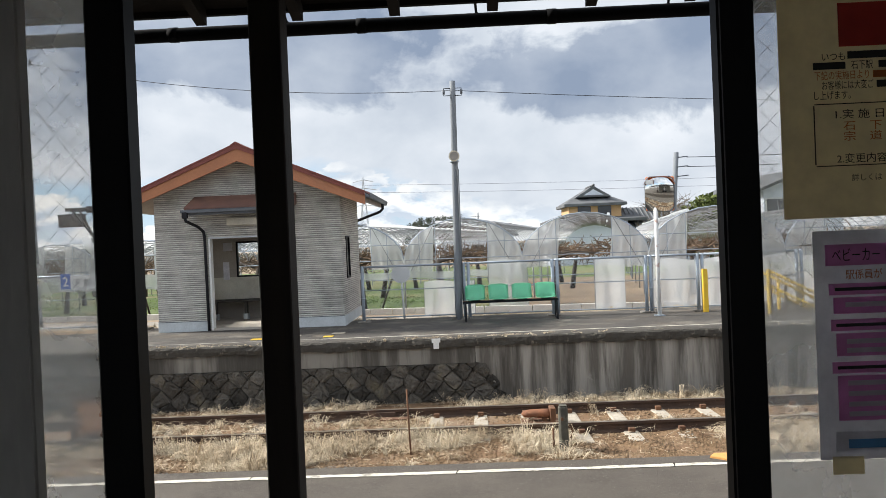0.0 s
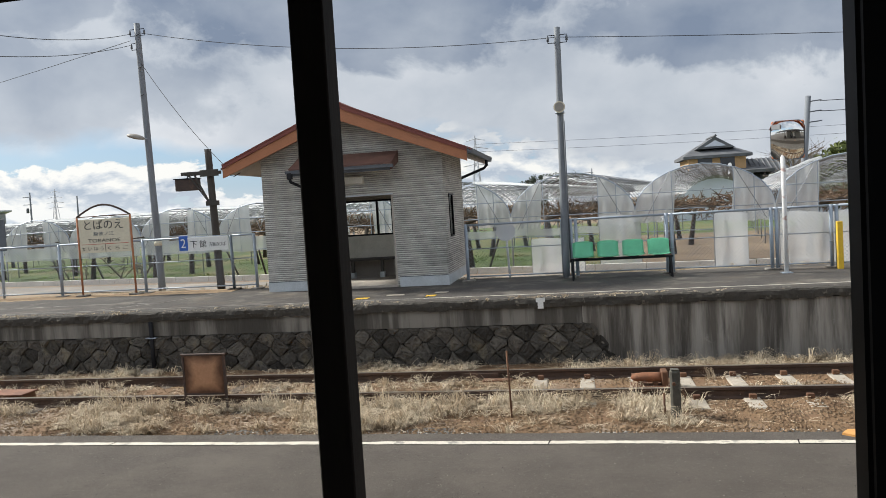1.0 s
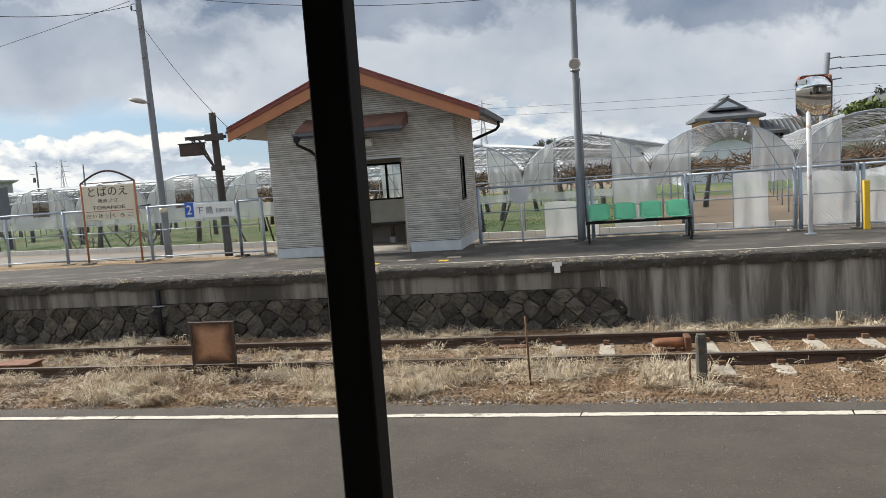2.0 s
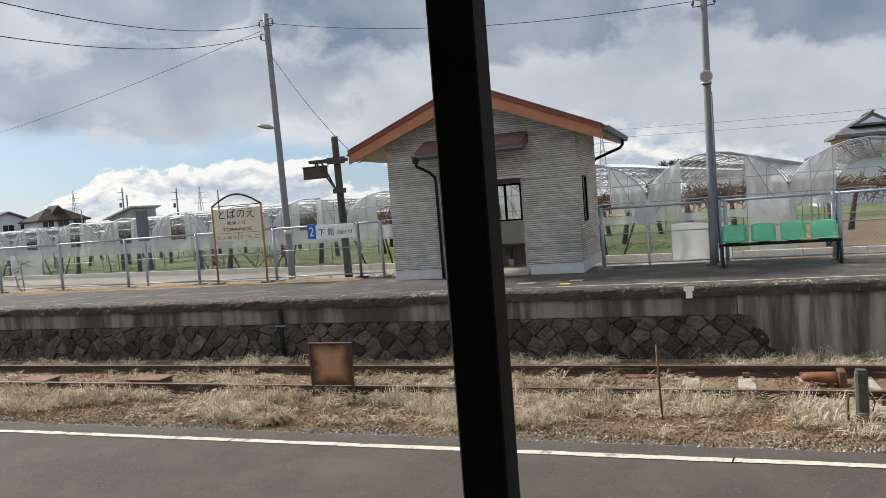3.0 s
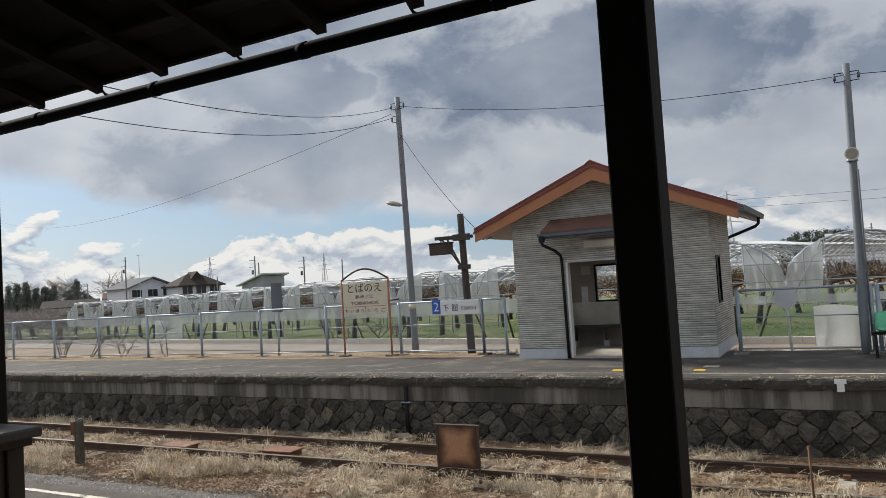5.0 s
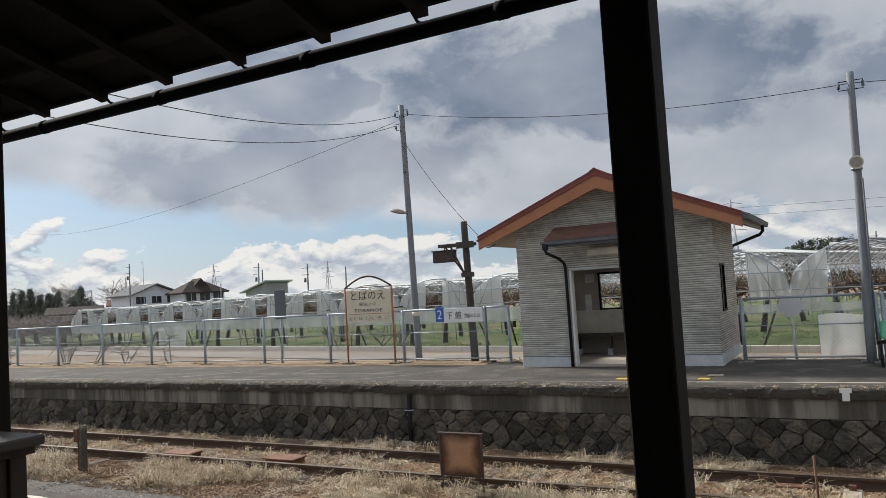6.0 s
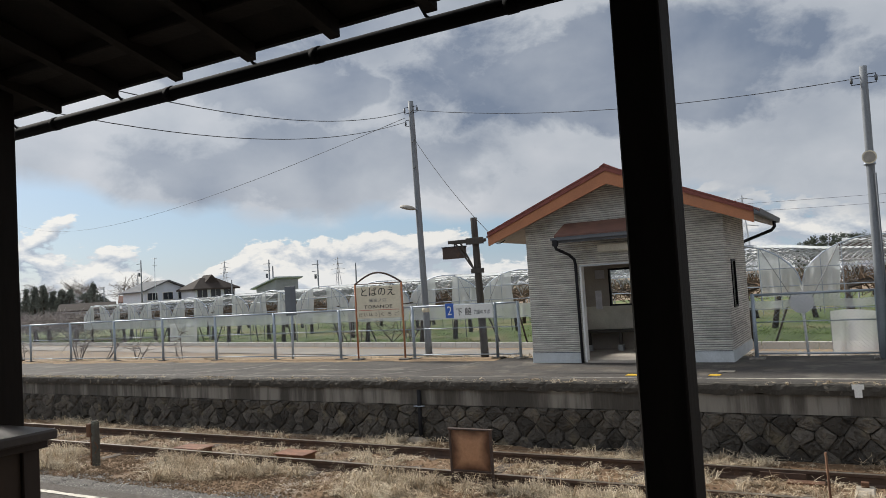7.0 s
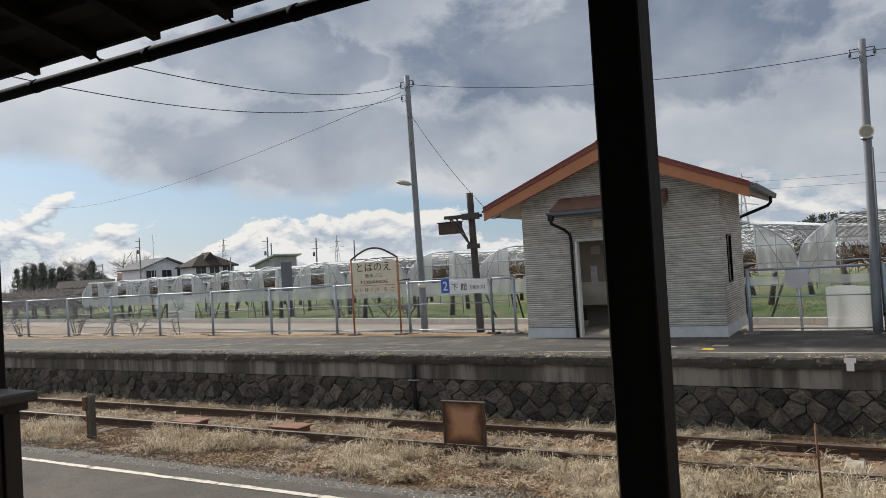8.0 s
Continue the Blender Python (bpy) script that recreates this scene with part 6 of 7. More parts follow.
def fence_verge():
    """Soil and trodden straw drifting over the asphalt at the foot of the fence."""
    bm = bmesh.new()
    prev = None
    x = -24.0
    while x < -6.6:
        front = 14.38 + 0.2 * noise.noise((x * 0.9, 0, 6)) + 0.07 * noise.noise((x * 4.0, 0, 8))
        row = [bm.verts.new((x, front, 0.0215)), bm.verts.new((x, (front + 14.98) / 2, 0.03 + 0.012 * noise.noise((x * 3, 2, 0)))), bm.verts.new((x, 14.98, 0.03))]
        if prev:
            for a in range(2):
                bm.faces.new((prev[a], row[a], row[a + 1], prev[a + 1])).smooth = True
        prev = row
        x += 0.12
    tagged(part("verge", bm, VERGE), "tan soil and straw along the foot of the fence", "verge", kind="structure")


fence_verge()


# ---- distance ----
def gable_house(name, x, y, w, d, h, rise, wall_m, roof_m, label, ridge="x", turn=0.0, hip=False):
    """A two-storey house: walls, a pitched roof with eaves, and window rows."""
    root = thing(name, (0, 0, 0), label, "house")
    z = ground_z(y)
    part("wall", box(-w / 2, w / 2, -d / 2, d / 2, -0.3, h), wall_m, root)
    o = 0.5
    if hip:
        part("roof", hip_roof(bmesh.new(), w, d, h, rise, w * 0.35, 0.5), roof_m, root)
        part("roof", prism([(-1.1, h + rise * 0.45), (0, h + rise + 0.35), (1.1, h + rise * 0.45)], "y", -d * 0.3, d * 0.3), roof_m, root)
    elif ridge == "x":
        prof = [(-d / 2 - o, h - 0.1), (0, h + rise), (d / 2 + o, h - 0.1), (d / 2 + o, h + 0.08), (0, h + rise + 0.18), (-d / 2 - o, h + 0.08)]
        part("roof", prism(prof, "x", -w / 2 - o, w / 2 + o), roof_m, root)
        gab = [(-d / 2, h), (0, h + rise - 0.05), (d / 2, h)]
        part("gable_wall", prism(gab, "x", -w / 2, w / 2), wall_m, root)
    else:
        prof = [(-w / 2 - o, h - 0.1), (0, h + rise), (w / 2 + o, h - 0.1), (w / 2 + o, h + 0.08), (0, h + rise + 0.18), (-w / 2 - o, h + 0.08)]
        part("roof", prism(prof, "y", -d / 2 - o, d / 2 + o), roof_m, root)
        part("gable_wall", prism([(-w / 2, h), (0, h + rise - 0.05), (w / 2, h)], "y", -d / 2, d / 2), wall_m, root)
    for zz in (0.6, 2.65):
        for i in range(3):
            if zz + 1.1 < h + 0.2:
                xx = -w / 2 + w * (i + 0.5) / 3
                wn = part("window", box(xx - 0.75, xx + 0.75, -d / 2 - 0.06, -d / 2 - 0.01, zz, zz + 1.1), WHITE, root)
                part("pane", box(xx - 0.68, xx - 0.03, -d / 2 - 0.09, -d / 2 - 0.065, zz + 0.08, zz + 1.02), DARKPANE, wn)
                part("pane", box(xx + 0.03, xx + 0.68, -d / 2 - 0.09, -d / 2 - 0.065, zz + 0.08, zz + 1.02), DARKPANE, wn)
    root.matrix_basis = pose(x, y, z, 0, 0, turn)
    for c in root.children:
        c.matrix_parent_inverse = Matrix()
        for cc in c.children:
            cc.matrix_parent_inverse = Matrix()
    return root


def hip_roof(bm, w, d, z, rise, ridge, o=0.6):
    a, b = w / 2 + o, d / 2 + o
    e = [bm.verts.new(p) for p in ((-a, -b, z), (a, -b, z), (a, b, z), (-a, b, z))]
    t = [bm.verts.new(p) for p in ((-ridge / 2, 0, z + rise), (ridge / 2, 0, z + rise))]
    lo = [bm.verts.new((v.co.x, v.co.y, z - 0.18)) for v in e]
    for f in ((e[0], e[1], t[1], t[0]), (e[1], e[2], t[1]), (e[2], e[3], t[0], t[1]), (e[3], e[0], t[0])):
        bm.faces.new(f)
    for i in range(4):
        bm.faces.new((lo[i], lo[(i + 1) % 4], e[(i + 1) % 4], e[i]))
    bm.faces.new(lo[::-1])
    return bm


def farmhouse():
    """Ochre two-storey house with tiled hip-and-gable roof and a long tiled wing."""
    x, y = 9.35, 54.0
    z = ground_z(y)
    root = thing("farmhouse", (x, y, z), "ochre farmhouse with grey tiled hip roof and tiled wing", "house")
    ob = []
    ob.append(part("upper_wall", box(-1.8, 1.8, -2, 2, 0, 4.35), OCHRE, root))
    bm = hip_roof(bmesh.new(), 3.6, 4.0, 4.25, 0.80, 1.7, 0.35)
    ob.append(part("upper_roof", bm, TILE_ROOF, root, "grey tiled roof"))
    gb = prism([(-1.25, 4.72), (0, 5.5), (1.25, 4.72)], "y", -1.6, 1.6)
    ob.append(part("roof_gable", gb, TILE_ROOF, root))
    ob.append(part("gable_panel", prism([(-0.7, 4.85), (0, 5.25), (0.7, 4.85)], "y", -1.63, -1.605), HOUSEWHITE, root))
    ob.append(part("gable_ridge", prism([(-0.1, 5.5), (0, 5.62), (0.1, 5.5)], "y", -1.9, 1.6), TILE_ROOF, root))
    ob.append(part("lower_wall", box(-3.2, 2.1, -2.6, 2.5, 0, 3.1), HOUSEWHITE, root))
    ob.append(part("skirt_roof", hip_roof(bmesh.new(), 5.6, 5.4, 3.12, 0.45, 4.2, 0.5), TILE_ROOF, root, "grey tiled skirt roof"))
    ob.append(part("wing_wall", box(2.2, 9.5, -2.2, 2.4, 0, 2.4), HOUSEWHITE, root))
    wing = part("wing_roof", prism([(-2.9, 2.35), (0, 3.75), (2.9, 2.35), (2.9, 2.5), (0, 3.92), (-2.9, 2.5)], "x", 1.6, 10.0), TILE_ROOF, root, "long grey tiled roof")
    ob.append(wing)
    for i in range(28):
        xx = 1.7 + 0.295 * i
        ob.append(part("tile_roll", tube([(xx, -2.9, 2.53), (xx, -0.05, 3.93)], 0.06, 4), TILE_ROOF, wing))
    for zz, xx in ((3.35, -1.2), (3.35, 0.2)):
        ob.append(part("window", box(xx, xx + 0.9, -2.05, -2.01, zz, zz + 0.7), DARKPANE, root))
    for c in root.children_recursive:
        c.matrix_parent_inverse = Matrix()


farmhouse()
gable_house("house", -85.4, 71, 6.6, 6.0, 3.85, 1.35, HOUSEWHITE, TILE_ROOF, "off-white two-storey house with a grey gable roof", "y", 78)
gable_house("house", -77.6, 73, 5.6, 4.4, 3.85, 1.5, HOUSEWHITE, BROWN_ROOF, "off-white house with a dark brown hipped roof", "x", 72, True)


def lean_to():
    """A shed with one shallow roof plane that rises towards the east."""
    root = thing("shed", (-54.3, 61, ground_z(61)), "grey shed with one shallow pitched roof", "shed")
    part("wall", prism([(-56.0, -0.6), (-53.3, -0.6), (-53.3, 3.45), (-56.0, 2.65)], "y", 59.5, 63), FARWALL, root)
    part("roof", prism([(-56.5, 2.55), (-52.9, 3.62), (-52.9, 3.74), (-56.5, 2.67)], "y", 59.1, 63.4), FARSTEEL, root)
    for xx in (-55.5, -54.0):
        wn = part("window", box(xx - 0.45, xx + 0.45, 59.44, 59.49, 1.6, 2.3), WHITE, root)
        part("pane", box(xx - 0.40, xx + 0.40, 59.41, 59.438, 1.66, 2.24), DARKPANE, wn)


FARWALL = mat("dull grey shed wall", (0.32, 0.33, 0.35), 0.9, scale=1)
lean_to()
gable_house("house", -38.0, 68, 7, 6, 1.6, 1.0, HOUSEWHITE, BROWN_ROOF, "low distant house with a brown roof", "x", 20)
gable_house("house", -99.0, 70, 6.5, 5, 1.9, 0.9, HOUSEWHITE, BROWN_ROOF, "low distant house with a dark roof", "x", 50)
gable_house("house", -91.4, 73, 4.6, 4, 2.7, 0.8, HOUSEWHITE, LOW_RED_ROOF, "low distant house with a faded red-brown roof", "x", 50)
gable_house("house", 1.5, 95, 9, 6, 2.6, 1.4, HOUSEWHITE, BROWN_ROOF, "low distant farm roof behind the greenhouses", "x", 10)
gable_house("storehouse", 19.5, 47, 5, 6, 4.2, 1.0, HOUSEWHITE, TILE_ROOF, "white storehouse with a tiled roof beyond the ramp", "y", 10)


def leafy_tree(name, x, y, h, w, leaf, label, seed, conifer=False, bare=False, clumps=60):
    """Tapered trunk, limbs and a crown of many small leaf clumps with gaps."""
    r = random.Random(seed)
    z = ground_z(y)
    root = thing(name, (x, y, z), label, "tree")
    part("trunk", tube([(x, y, z - 0.1), (x + 0.05 * w, y, z + h * 0.5), (x, y, z + h * 0.92)], h * 0.03, 7, r1=h * 0.006), BARK, root)
    crown = bmesh.new()
    for i in range(9 if not bare else 26):
        a, f = r.uniform(0, 6.28), r.uniform(0.25, 0.8)
        p = Vector((x, y, z + h * f))
        q = p + Vector((math.cos(a), math.sin(a), r.uniform(0.3, 0.9))) * w * 0.5 * (1.1 - f if conifer else 0.9)
        part("limb", tube([p, p.lerp(q, 0.5) + Vector((0, 0, 0.05 * h)), q], h * 0.009, 4, r1=h * 0.003), BARK if not bare else TWIG, root)
        if bare:
            for _ in range(10):
                d = Vector((r.gauss(0, 1), r.gauss(0, 1), abs(r.gauss(0.5, 0.6)))).normalized() * w * r.uniform(0.12, 0.3)
                b = p.lerp(q, r.uniform(0.3, 1))
                tube([b, b + d], h * 0.0035, 3, crown, r1=h * 0.001, caps=False)
    if not bare:
        for i in range(clumps):
            f = r.uniform(0.16, 1.0)
            rad = w * 0.5 * ((1.05 - f) if conifer else math.sqrt(max(0.02, 1 - ((f - 0.58) / 0.46) ** 2)))
            a, q = r.uniform(0, 6.28), math.sqrt(r.uniform(0.1, 1))
            c = Vector((x + math.cos(a) * rad * q, y + math.sin(a) * rad * q, z + h * f))
            for _ in range(26):
                p = c + Vector((r.gauss(0, 1), r.gauss(0, 1), r.gauss(0, 0.8))) * w * 0.075
                s1 = w * r.uniform(0.035, 0.07)
                e1 = Vector((r.gauss(0, 1), r.gauss(0, 1), r.gauss(0, 1))).normalized() * s1
                e2 = Vector((r.gauss(0, 1), r.gauss(0, 1), r.gauss(0, 1))).normalized() * s1
                crown.faces.new([crown.verts.new(v) for v in (p - e1, p + e2 * 0.6, p + e1, p - e2 * 0.6)])
    part("crown", crown, leaf, root)


for i in range(15):
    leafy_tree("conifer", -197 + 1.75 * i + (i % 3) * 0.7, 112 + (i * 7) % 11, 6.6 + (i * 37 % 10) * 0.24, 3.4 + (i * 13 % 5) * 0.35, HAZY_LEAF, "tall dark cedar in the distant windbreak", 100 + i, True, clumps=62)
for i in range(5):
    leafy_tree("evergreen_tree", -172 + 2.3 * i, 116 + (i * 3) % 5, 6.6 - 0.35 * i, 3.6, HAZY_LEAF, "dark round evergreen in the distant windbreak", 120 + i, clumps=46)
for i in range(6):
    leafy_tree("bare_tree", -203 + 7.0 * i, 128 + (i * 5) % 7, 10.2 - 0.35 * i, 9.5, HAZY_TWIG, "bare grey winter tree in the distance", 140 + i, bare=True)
for i in range(6):
    leafy_tree("evergreen_tree", -9.5 + 1.9 * i, 148 + (i * 5) % 7, 6.2 + (i * 29 % 10) * 0.12, 3.8, FOLIAGE, "dark evergreen tree on the distant rise", 160 + i, clumps=60)
leafy_tree("garden_shrub", 14.9, 45, 3.9, 3.2, BUSHLEAF, "clipped olive-green garden tree beside the farmhouse", 180, clumps=90)
leafy_tree("bare_tree", 11.6, 43, 3.8, 3.4, TWIG, "bare pale garden tree behind the greenhouse", 181, bare=True)
leafy_tree("conifer", 17.2, 49, 5.0, 1.8, FOLIAGE, "small dark garden conifer", 182, True, clumps=40)


def far_woods():
    """The low broken line of shrubs and hedges along the horizon."""
    r = random.Random(31)
    verts, faces = [], []
    for _ in range(9000):
        x = r.uniform(-420, 160)
        y = r.uniform(170, 230)
        top = 1.3 + 2.2 * max(0.0, noise.noise((x * 0.03, 0, 7))) + 0.7 * noise.noise((x * 0.2, 0, 1))
        p = Vector((x, y, -0.6 + r.uniform(0, 1) * max(0.4, top)))
        s1 = r.uniform(0.25, 0.6)
        e1 = Vector((r.gauss(0, 1), r.gauss(0, 0.4), r.gauss(0, 0.7))).normalized() * s1
        e2 = Vector((r.gauss(0, 0.5), r.gauss(0, 0.4), r.gauss(0, 1))).normalized() * s1
        n = len(verts)
        verts.extend(tuple(v) for v in (p - e1, p + e2 * 0.7, p + e1, p - e2 * 0.7))
        faces.append((n, n + 1, n + 2, n + 3))
    me = bpy.data.meshes.new("far_woods")
    me.from_pydata(verts, [], faces)
    # hedge colour washed out to stand in for distance haze
    me.materials.append(mat("hazy hedges", (0.20, 0.20, 0.17), 0.95, second=(0.14, 0.15, 0.13), scale=0.1, spread=0.3))
    tagged(new("far_woods", me), "hazy line of distant hedges and shrubs", "woods", kind="stuff")


far_woods()


def pylon(x, y, h):
    z = ground_z(y)
    root = thing("power_pylon", (x, y, z), "hazy steel lattice power pylon on the horizon", "pylon", "power pylons")
    w = h * 0.075
    for sx in (-1, 1):
        for sy in (-1, 1):
            part("leg", tube([(x + sx * w, y + sy * w, z), (x + sx * w * 0.25, y + sy * w * 0.25, z + h * 0.7), (x, y, z + h)], h * 0.006, 4), FARSTEEL, root)
    for i in range(7):
        f0, f1 = i / 9, (i + 1) / 9
        a0, a1 = w * (1 - f0 * 1.07), w * (1 - f1 * 1.07)
        part("brace", tube([(x - a0, y - a0, z + h * f0), (x + a1, y - a1, z + h * f1)], h * 0.004, 3), FARSTEEL, root)
        part("brace", tube([(x + a0, y - a0, z + h * f0), (x - a1, y - a1, z + h * f1)], h * 0.004, 3), FARSTEEL, root)
    for f, l in ((0.60, 0.17), (0.71, 0.20), (0.82, 0.17), (0.93, 0.13)):
        part("arm", tube([(x - h * l, y, z + h * f), (x, y, z + h * (f + 0.03)), (x + h * l, y, z + h * f)], h * 0.006, 4), FARSTEEL, root)


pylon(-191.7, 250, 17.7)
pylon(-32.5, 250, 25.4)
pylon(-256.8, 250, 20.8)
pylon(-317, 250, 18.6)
for a, b in (((-32.9, 250, 22), (300, 270, 24)), ((-32.9, 250, 19.5), (300, 270, 21))):
    wire([a, b], label="hazy distant power line between pylons", sag=3, r=0.04)


def street_pole(x, y, h, arms=True):
    root = thing("street_pole", (x, y, ground_z(y)), "distant concrete utility pole with cross arms", "pole", "distant poles")
    part("shaft", tube([(x, y, -0.6), (x + 0.05, y, h)], 0.10, 8, r1=0.065), POLE_CONC, root)
    if arms:
        for dz in (0.4, 1.1):
            part("cross_arm", box(x - 0.7, x + 0.2, y - 0.03, y + 0.03, h - dz - 0.05, h - dz), GREYSTEEL, root)
        part("transformer", tube([(x - 0.3, y, h - 1.9), (x - 0.3, y, h - 1.45)], 0.12, 8), GREYSTEEL, root)


street_pole(-74.6, 60, 6.95)
street_pole(-54.6, 60, 5.6)
street_pole(-54.1, 60, 4.9, False)
street_pole(-49.75, 62, 5.2)
street_pole(-44.9, 62, 4.6, False)
street_pole(-109.1, 80, 5.1)
street_pole(-70.2, 70, 4.2, False)
mast = thing("antenna_mast", (-72.2, 60, ground_z(60)), "thin lattice aerial mast beyond the houses", "mast")
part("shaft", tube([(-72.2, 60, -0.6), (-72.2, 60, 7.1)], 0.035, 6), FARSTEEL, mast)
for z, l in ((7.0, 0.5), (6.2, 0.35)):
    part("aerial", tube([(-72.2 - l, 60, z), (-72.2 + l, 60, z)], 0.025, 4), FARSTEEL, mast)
street_pole(1.8, 80, 4.6)
fp = thing("street_pole", (7.9, 28, -0.35), "leaning grey utility pole behind the greenhouses", "pole")
part("shaft", tube([(7.72, 28, -0.6), (8.16, 28, 4.5)], 0.13, 10, r1=0.09), POLE_CONC, fp)
for z in (4.3, 3.95, 3.6):
    part("insulator_arm", tube([(8.14, 27.95, z), (8.55, 27.9, z + 0.03)], 0.02, 5), GREYSTEEL, fp)
part("meter_box", box(7.75, 8.05, 27.8, 27.88, 0.35, 0.85, 0.01), GREYSTEEL, fp)
wire([(8.5, 27.9, 4.3), (40, 33, 6.5)], sag=0.6, r=0.012)
wire([(8.5, 27.9, 3.95), (40, 33, 6.0)], sag=0.6, r=0.012)


# ---- rubble wall, ballast and dry grass ----
def rubble():
    """Close-fitted rubble stones below the concrete band, each a bevelled lump."""
    r = random.Random(3)
    x0, x1, z0, z1 = -26.0, 0.8, -1.03, -0.375
    seeds = []
    step = 0.32
    rest = bmesh.new()
    j = 0
    zz = z0 - 0.08
    while zz < z1 + 0.2:
        xx = x0 - 0.2 + (step / 2 if j % 2 else 0)
        while xx < x1 + 0.3:
            wild = 1.5 if xx < -5 else 1.0
            seeds.append((xx + r.uniform(-0.05, 0.05) * wild, zz + r.uniform(-0.04, 0.04) * wild))
            xx += step
        zz += step * 0.5
        j += 1
    for sx, sz in seeds:
        poly = [(sx - 0.4, sz - 0.4), (sx + 0.4, sz - 0.4), (sx + 0.4, sz + 0.4), (sx - 0.4, sz + 0.4)]
        cuts = [((ox - sx), (oz - sz), ((ox * ox - sx * sx) + (oz * oz - sz * sz)) / 2) for ox, oz in seeds if 0 < abs(ox - sx) + abs(oz - sz) < 0.75]
        cuts += [(1, 0.606, 0.16 + r.uniform(-0.05, 0.03)), (0, 1, z1), (0, -1, -z0)]
        for a, b, c in cuts:
            res = []
            for p, q in zip(poly, poly[1:] + poly[:1]):
                dp, dq = a * p[0] + b * p[1] - c, a * q[0] + b * q[1] - c
                if dp <= 0:
                    res.append(p)
                if dp * dq < 0:
                    t = dp / (dp - dq)
                    res.append((p[0] + (q[0] - p[0]) * t, p[1] + (q[1] - p[1]) * t))
            poly = res
            if len(poly) < 3:
                break
        if len(poly) < 3:
            continue
        cxm, czm = sum(p[0] for p in poly) / len(poly), sum(p[1] for p in poly) / len(poly)
        if max(abs(p[0] - cxm) + abs(p[1] - czm) for p in poly) < 0.06:
            continue
        bm = bmesh.new()
        out = r.uniform(-0.008, 0.03)
        rings = []
        tx, tz = r.uniform(-0.16, 0.16), r.uniform(-0.16, 0.16)
        fine = []
        for p, q in zip(poly, poly[1:] + poly[:1]):
            fine += [(p[0] + (q[0] - p[0]) * f + r.uniform(-0.007, 0.007), p[1] + (q[1] - p[1]) * f + r.uniform(-0.007, 0.007)) for f in (0.12, 0.88)]
        poly = fine
        for k, (shrink, y) in enumerate(((0.995, 11.634), (0.98, 11.617), (0.92, 11.597 - out), (0.62, 11.587 - out), (0.28, 11.583 - out))):
            ring = []
            for px, pz in poly:
                f = shrink * (1 + (0.05 * r.uniform(-1, 1) if k > 1 else 0))
                dx, dz = (px - cxm) * f, (pz - czm) * f
                rough = 0.014 * r.uniform(-1, 1) + tx * dx + tz * dz if k > 1 else 0
                ring.append(bm.verts.new((cxm + dx, min(11.64, y + rough), czm + dz)))
            rings.append(ring)
        m = len(poly)
        for a, b in zip(rings, rings[1:]):
            for i in range(m):
                bm.faces.new((a[i], a[(i + 1) % m], b[(i + 1) % m], b[i]))
        bm.faces.new(rings[-1])
        bmesh.ops.recalc_face_normals(bm, faces=bm.faces[:])
        if cxm > -7.6:
            part("stone", bm, RUBBLE, far)
        else:
            merge(rest, bm)
    tagged(part("stones", rest, RUBBLE, far), "rubble stones of the platform wall farther along", kind="stuff")


rubble()


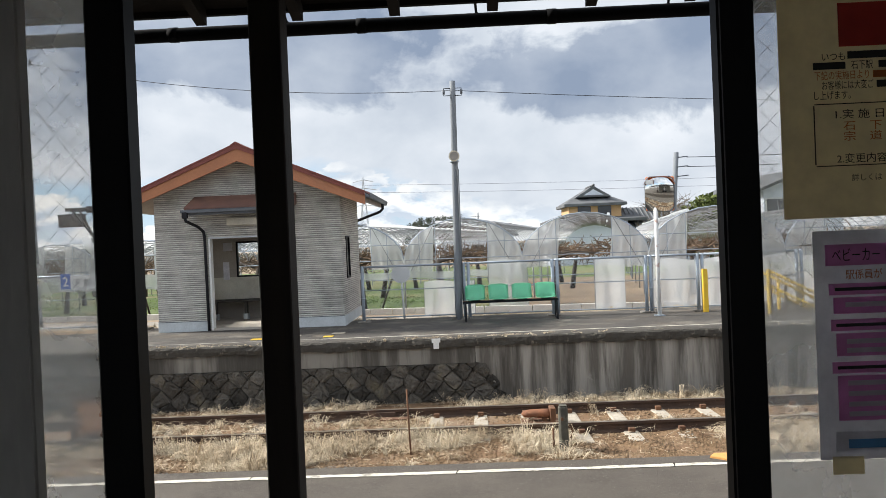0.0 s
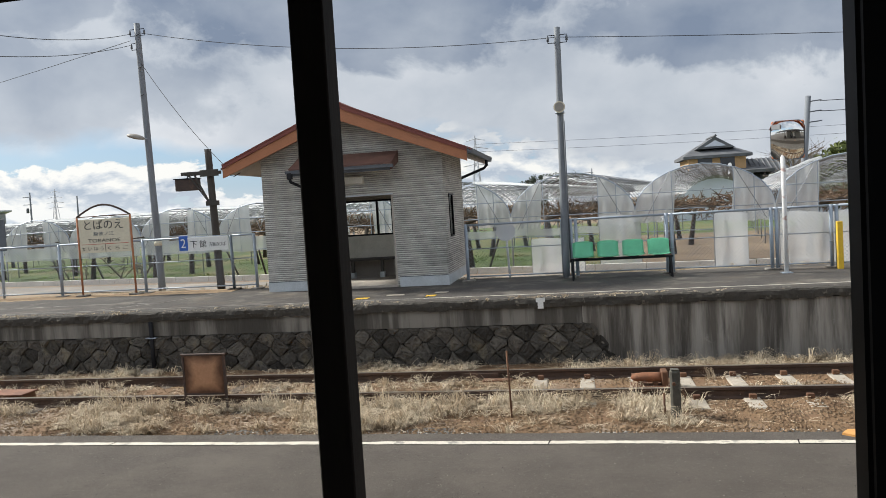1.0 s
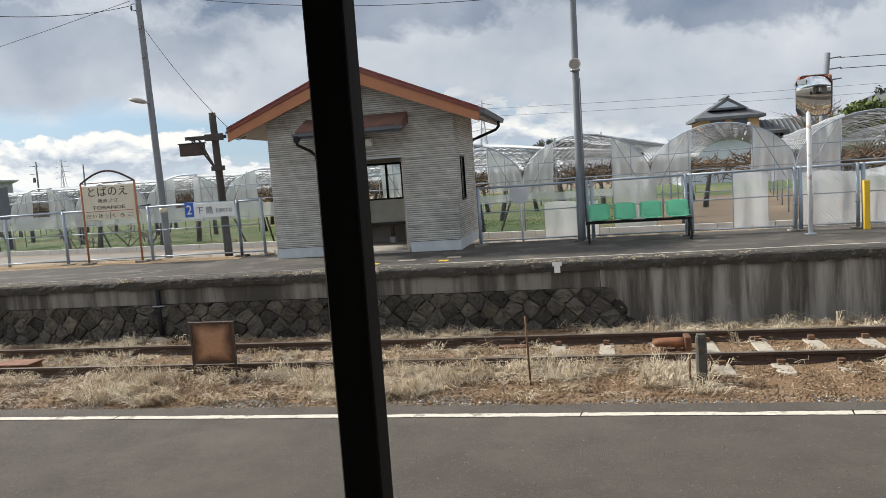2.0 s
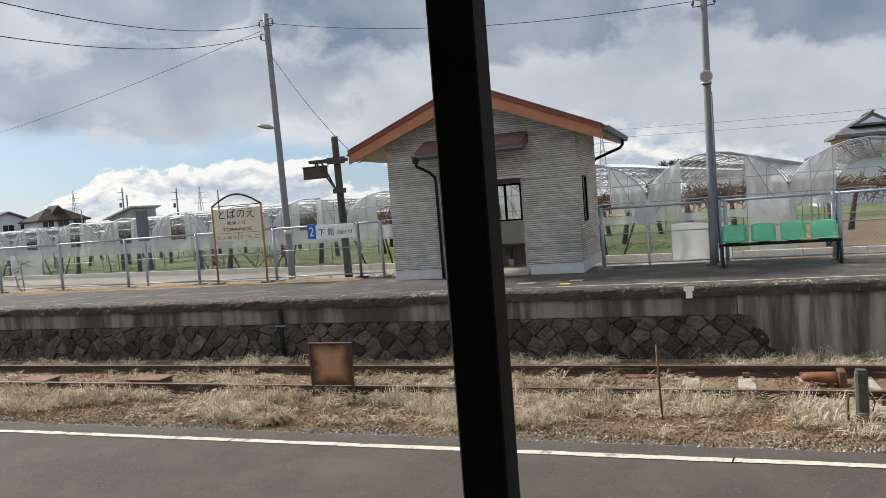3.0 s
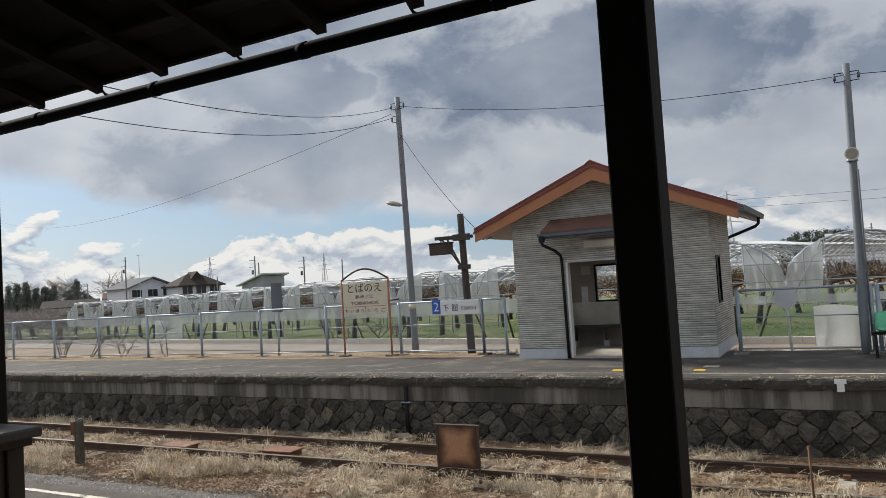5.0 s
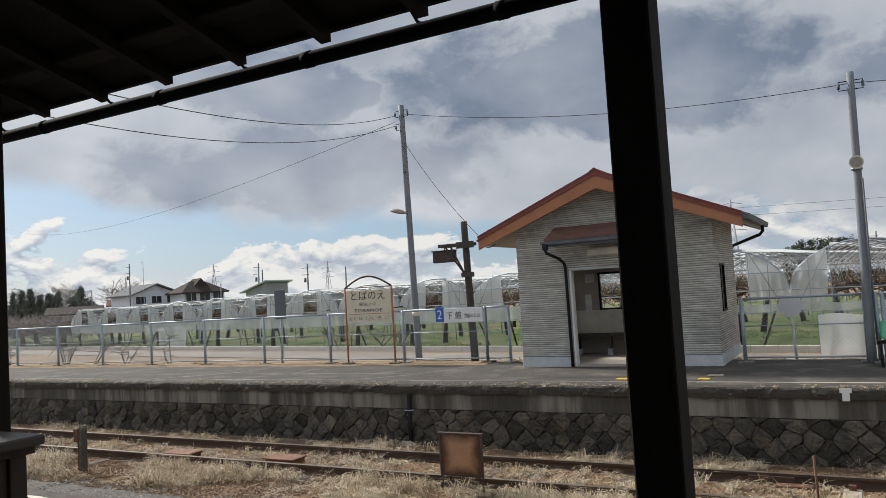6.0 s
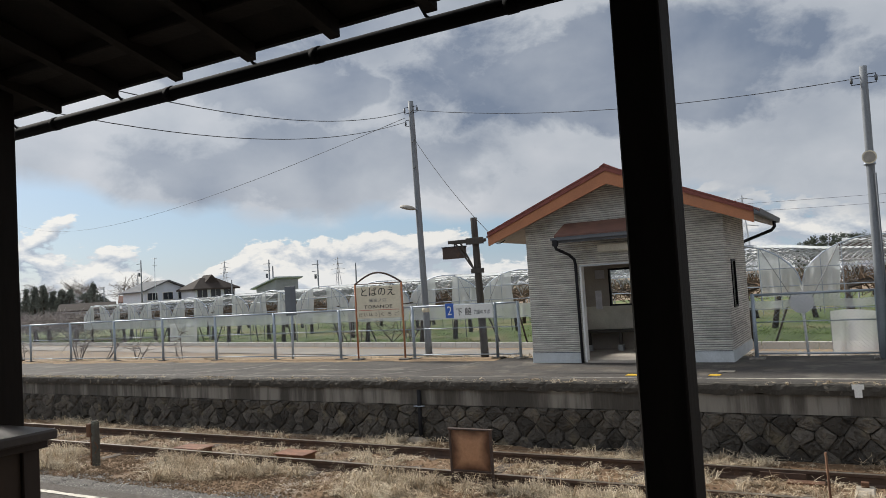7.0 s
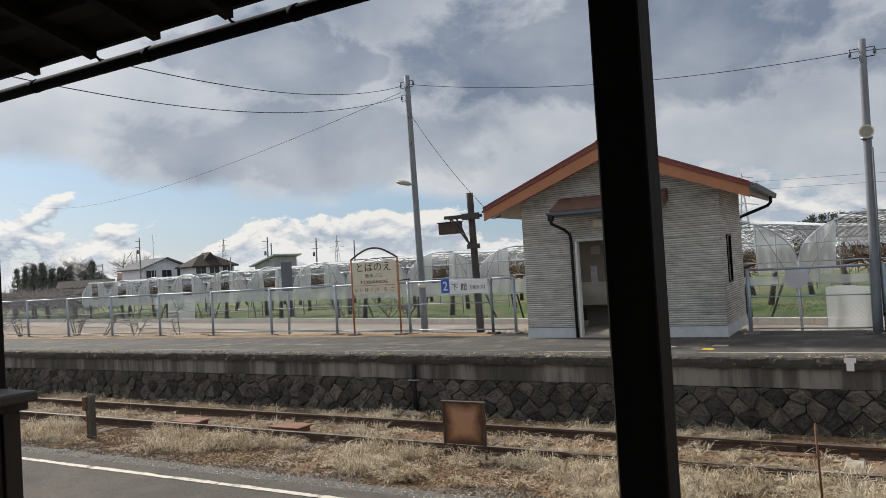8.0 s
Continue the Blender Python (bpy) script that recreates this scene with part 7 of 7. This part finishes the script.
def scatter():
    r = random.Random(5)
    verts, faces = [], []

    def stone(x, y, z, s):
        n = len(verts)
        for dx, dy, dz in ((1, 0, 0), (-1, 0, 0), (0, 1, 0), (0, -1, 0), (0, 0, 0.8), (0, 0, -0.8)):
            verts.append((x + dx * s * r.uniform(0.7, 1.3), y + dy * s * r.uniform(0.7, 1.3), z + dz * s * r.uniform(0.6, 1.2)))
        for a, b, c in ((0, 2, 4), (2, 1, 4), (1, 3, 4), (3, 0, 4), (2, 0, 5), (1, 2, 5), (3, 1, 5), (0, 3, 5)):
            faces.append((n + a, n + b, n + c))

    def bed(x, y):
        return ground_z(y) + 0.035 * noise.noise((x * 2, y * 2, 0))

    for _ in range(62000):
        x = r.uniform(-17, 6.5)
        y = r.choice((r.uniform(8.0, 9.42), r.uniform(8.0, 9.42), r.uniform(9.58, 11.5)))
        stone(x, y, bed(x, y) + 0.004, r.choice((0.006, 0.008, 0.011, 0.014, 0.019)) * r.uniform(0.8, 1.3))
    pale = len(faces)
    for _ in range(20000):
        x = r.uniform(-17, 6)
        y = r.uniform(7.0, 8.25)
        if noise.noise((x * 0.7, y * 2, 20)) > r.uniform(-0.45, 0.35):
            stone(x, y, bed(x, y), r.choice((0.006, 0.008, 0.011, 0.016)) * r.uniform(0.8, 1.2))
    me = bpy.data.meshes.new("ballast_stones")
    me.from_pydata(verts, [], faces)
    me.materials.append(STONE_GRAVEL)
    me.materials.append(PALE_GRAVEL)
    for p in me.polygons[pale:]:
        p.material_index = 1
    tagged(new("ballast_stones", me), "loose brown ballast stones around the rails", "ballast", kind="stuff")

    def grass(name, label, count, region, length, material, lie, level=None, blades=(4, 9), width=(0.0016, 0.0038)):
        verts, faces = [], []
        made = 0
        while made < count:
            x, y, dens = region()
            if r.random() > dens:
                continue
            made += 1
            z = ground_z(y) if level is None else level
            size = r.uniform(*length)
            bunches = r.randint(*blades)
            tall = r.uniform(0.5, 1.3)
            for _ in range(bunches):
                comb, reach = r.uniform(0, 6.28), size * r.uniform(0.45, 1.15)
                cx, cy = x + r.gauss(0, 0.05), y + r.gauss(0, 0.04)
                lift = reach * r.uniform(0.2, 0.75) * (1.15 - lie) * tall
                for _ in range(r.randint(4, 8)):
                    a = comb + r.gauss(0, 0.35)
                    bx, by = cx + r.gauss(0, 0.012), cy + r.gauss(0, 0.012)
                    d = Vector((math.cos(a), math.sin(a) * 0.75, 0)) * reach * r.uniform(0.5, 1.0)
                    up = lift * r.uniform(0.6, 1.3)
                    side = Vector((-math.sin(a), math.cos(a), 0)) * r.uniform(*width)
                    p0 = Vector((bx, by, z - 0.01))
                    p1 = Vector((bx, by, z + up)) + d * 0.4
                    p2 = Vector((bx, by, z + up * r.uniform(0.75, 1.1))) + d * 0.75
                    p3 = Vector((bx, by, z + 0.01 + up * r.uniform(0.1, 0.85))) + d
                    n = len(verts)
                    verts.extend((p0 - side, p0 + side, p1 - side, p1 + side, p2 - side * 0.8, p2 + side * 0.8, p3))
                    faces.extend(((n, n + 1, n + 3, n + 2), (n + 2, n + 3, n + 5, n + 4), (n + 4, n + 5, n + 6)))
        me = bpy.data.meshes.new(name)
        me.from_pydata([tuple(v) for v in verts], [], faces)
        me.materials.append(material)
        tagged(new(name, me), label, "grass", kind="stuff")

    def near_strip():
        x, y = r.uniform(-17, 6), r.uniform(8.2, 9.42)
        d = 0.20 + 2.4 * noise.noise((x * 0.62, y * 0.7, 2.0)) + 0.9 * noise.noise((x * 2.3, y * 2.1, 4.0)) + 0.35 * (y - 8.6) + (0.12 if -6 < x < -0.5 else (-0.12 if x < 0 else -0.3))
        return x, y, max(0.0, min(0.9, d))

    def between():
        x, y = r.uniform(-19, 6.5), r.uniform(9.60, 10.52)
        return x, y, max(0.02, 0.45 + 1.4 * noise.noise((x * 0.8, y, 5.0)) + (0.15 if x < -1 else -0.3))

    def wallside():
        x, y = r.uniform(-20, 7), r.uniform(10.8, 11.52)
        return x, y, max(0.03, 0.35 + 1.3 * noise.noise((x * 0.5, y, 9.0)) + (0.3 if x > 0 else 0))

    def fenceside():
        x, y = r.uniform(-24, 6), r.uniform(14.85, 16.6)
        return x, y, max(0.02, 0.35 + noise.noise((x * 0.6, y, 12.0)))

    def straws(name, label, count, region, material, length=(0.10, 0.36)):
        """Single broken stalks lying criss-cross on the ground."""
        verts, faces = [], []
        made = 0
        while made < count:
            x, y, dens = region()
            if r.random() > dens + 0.06:
                continue
            made += 1
            x, y = x + r.gauss(0, 0.06), y + r.gauss(0, 0.05)
            a, l, w = r.uniform(0, 6.28), r.uniform(*length), r.uniform(0.0012, 0.0026)
            z = bed(x, y) + r.uniform(0.005, 0.07)
            d = Vector((math.cos(a), math.sin(a), r.gauss(0.05, 0.22))) * l
            side = Vector((-math.sin(a), math.cos(a), 0.4)) * w
            p = Vector((x, y, z))
            n = len(verts)
            bow = Vector((0, 0, l * r.uniform(-0.06, 0.12)))
            for q in (p - side, p + side, p + d * 0.5 + bow + side, p + d * 0.5 + bow - side, p + d + side * 0.5, p + d - side * 0.5):
                verts.append(tuple(q))
            faces.extend(((n, n + 1, n + 2, n + 3), (n + 3, n + 2, n + 4, n + 5)))
        me = bpy.data.meshes.new(name)
        me.from_pydata(verts, [], faces)
        me.materials.append(material)
        tagged(new(name, me), label, "straw", kind="stuff")

    straws("fallen_straw", "broken bleached stalks lying beside the track", 8000, near_strip, STRAW, (0.05, 0.2))
    straws("fallen_straw", "broken bleached stalks lying between the rails", 2200, between, STRAW, (0.05, 0.2))
    straws("fallen_straw", "broken bleached stalks at the foot of the wall", 3000, wallside, STRAW, (0.05, 0.22))

    verts, faces = [], []
    for _ in range(15000):
        x, y = r.uniform(-6.5, 2.6), r.uniform(2.2, 5.06)
        if noise.noise((x * 1.1, y * 1.4, 31)) > r.uniform(-0.7, 0.7):
            stone(x, y, 0.0005, r.choice((0.0020, 0.0026, 0.0034, 0.0048)))
    me = bpy.data.meshes.new("asphalt_grit")
    me.from_pydata(verts, [], faces)
    me.materials.append(GRIT)
    tagged(new("asphalt_grit", me), "loose grit on the worn asphalt", "grit", kind="stuff")

    grass("dry_grass", "tufts of bleached dry grass beside the track", 1000, near_strip, (0.16, 0.42), STRAW, 0.45)
    grass("dry_grass", "bleached dry grass between the rails", 340, between, (0.14, 0.34), STRAW, 0.55)
    grass("dry_grass", "flattened bleached grass at the foot of the platform wall", 560, wallside, (0.16, 0.36), STRAW, 0.55)
    grass("dry_grass", "dry grass along the foot of the fence", 1300, fenceside, (0.10, 0.2), STRAW, 0.5)

    def edge():
        x, y = r.uniform(-20, 7), r.uniform(11.55, 11.80)
        return x, y, max(0.05, 0.25 + 1.0 * noise.noise((x * 0.9, y, 15.0)))

    grass("edge_moss", "dead moss and grass scraps along the platform edge", 380, edge, (0.03, 0.08), STRAW, 0.6, 0.024, (2, 4))


scatter()
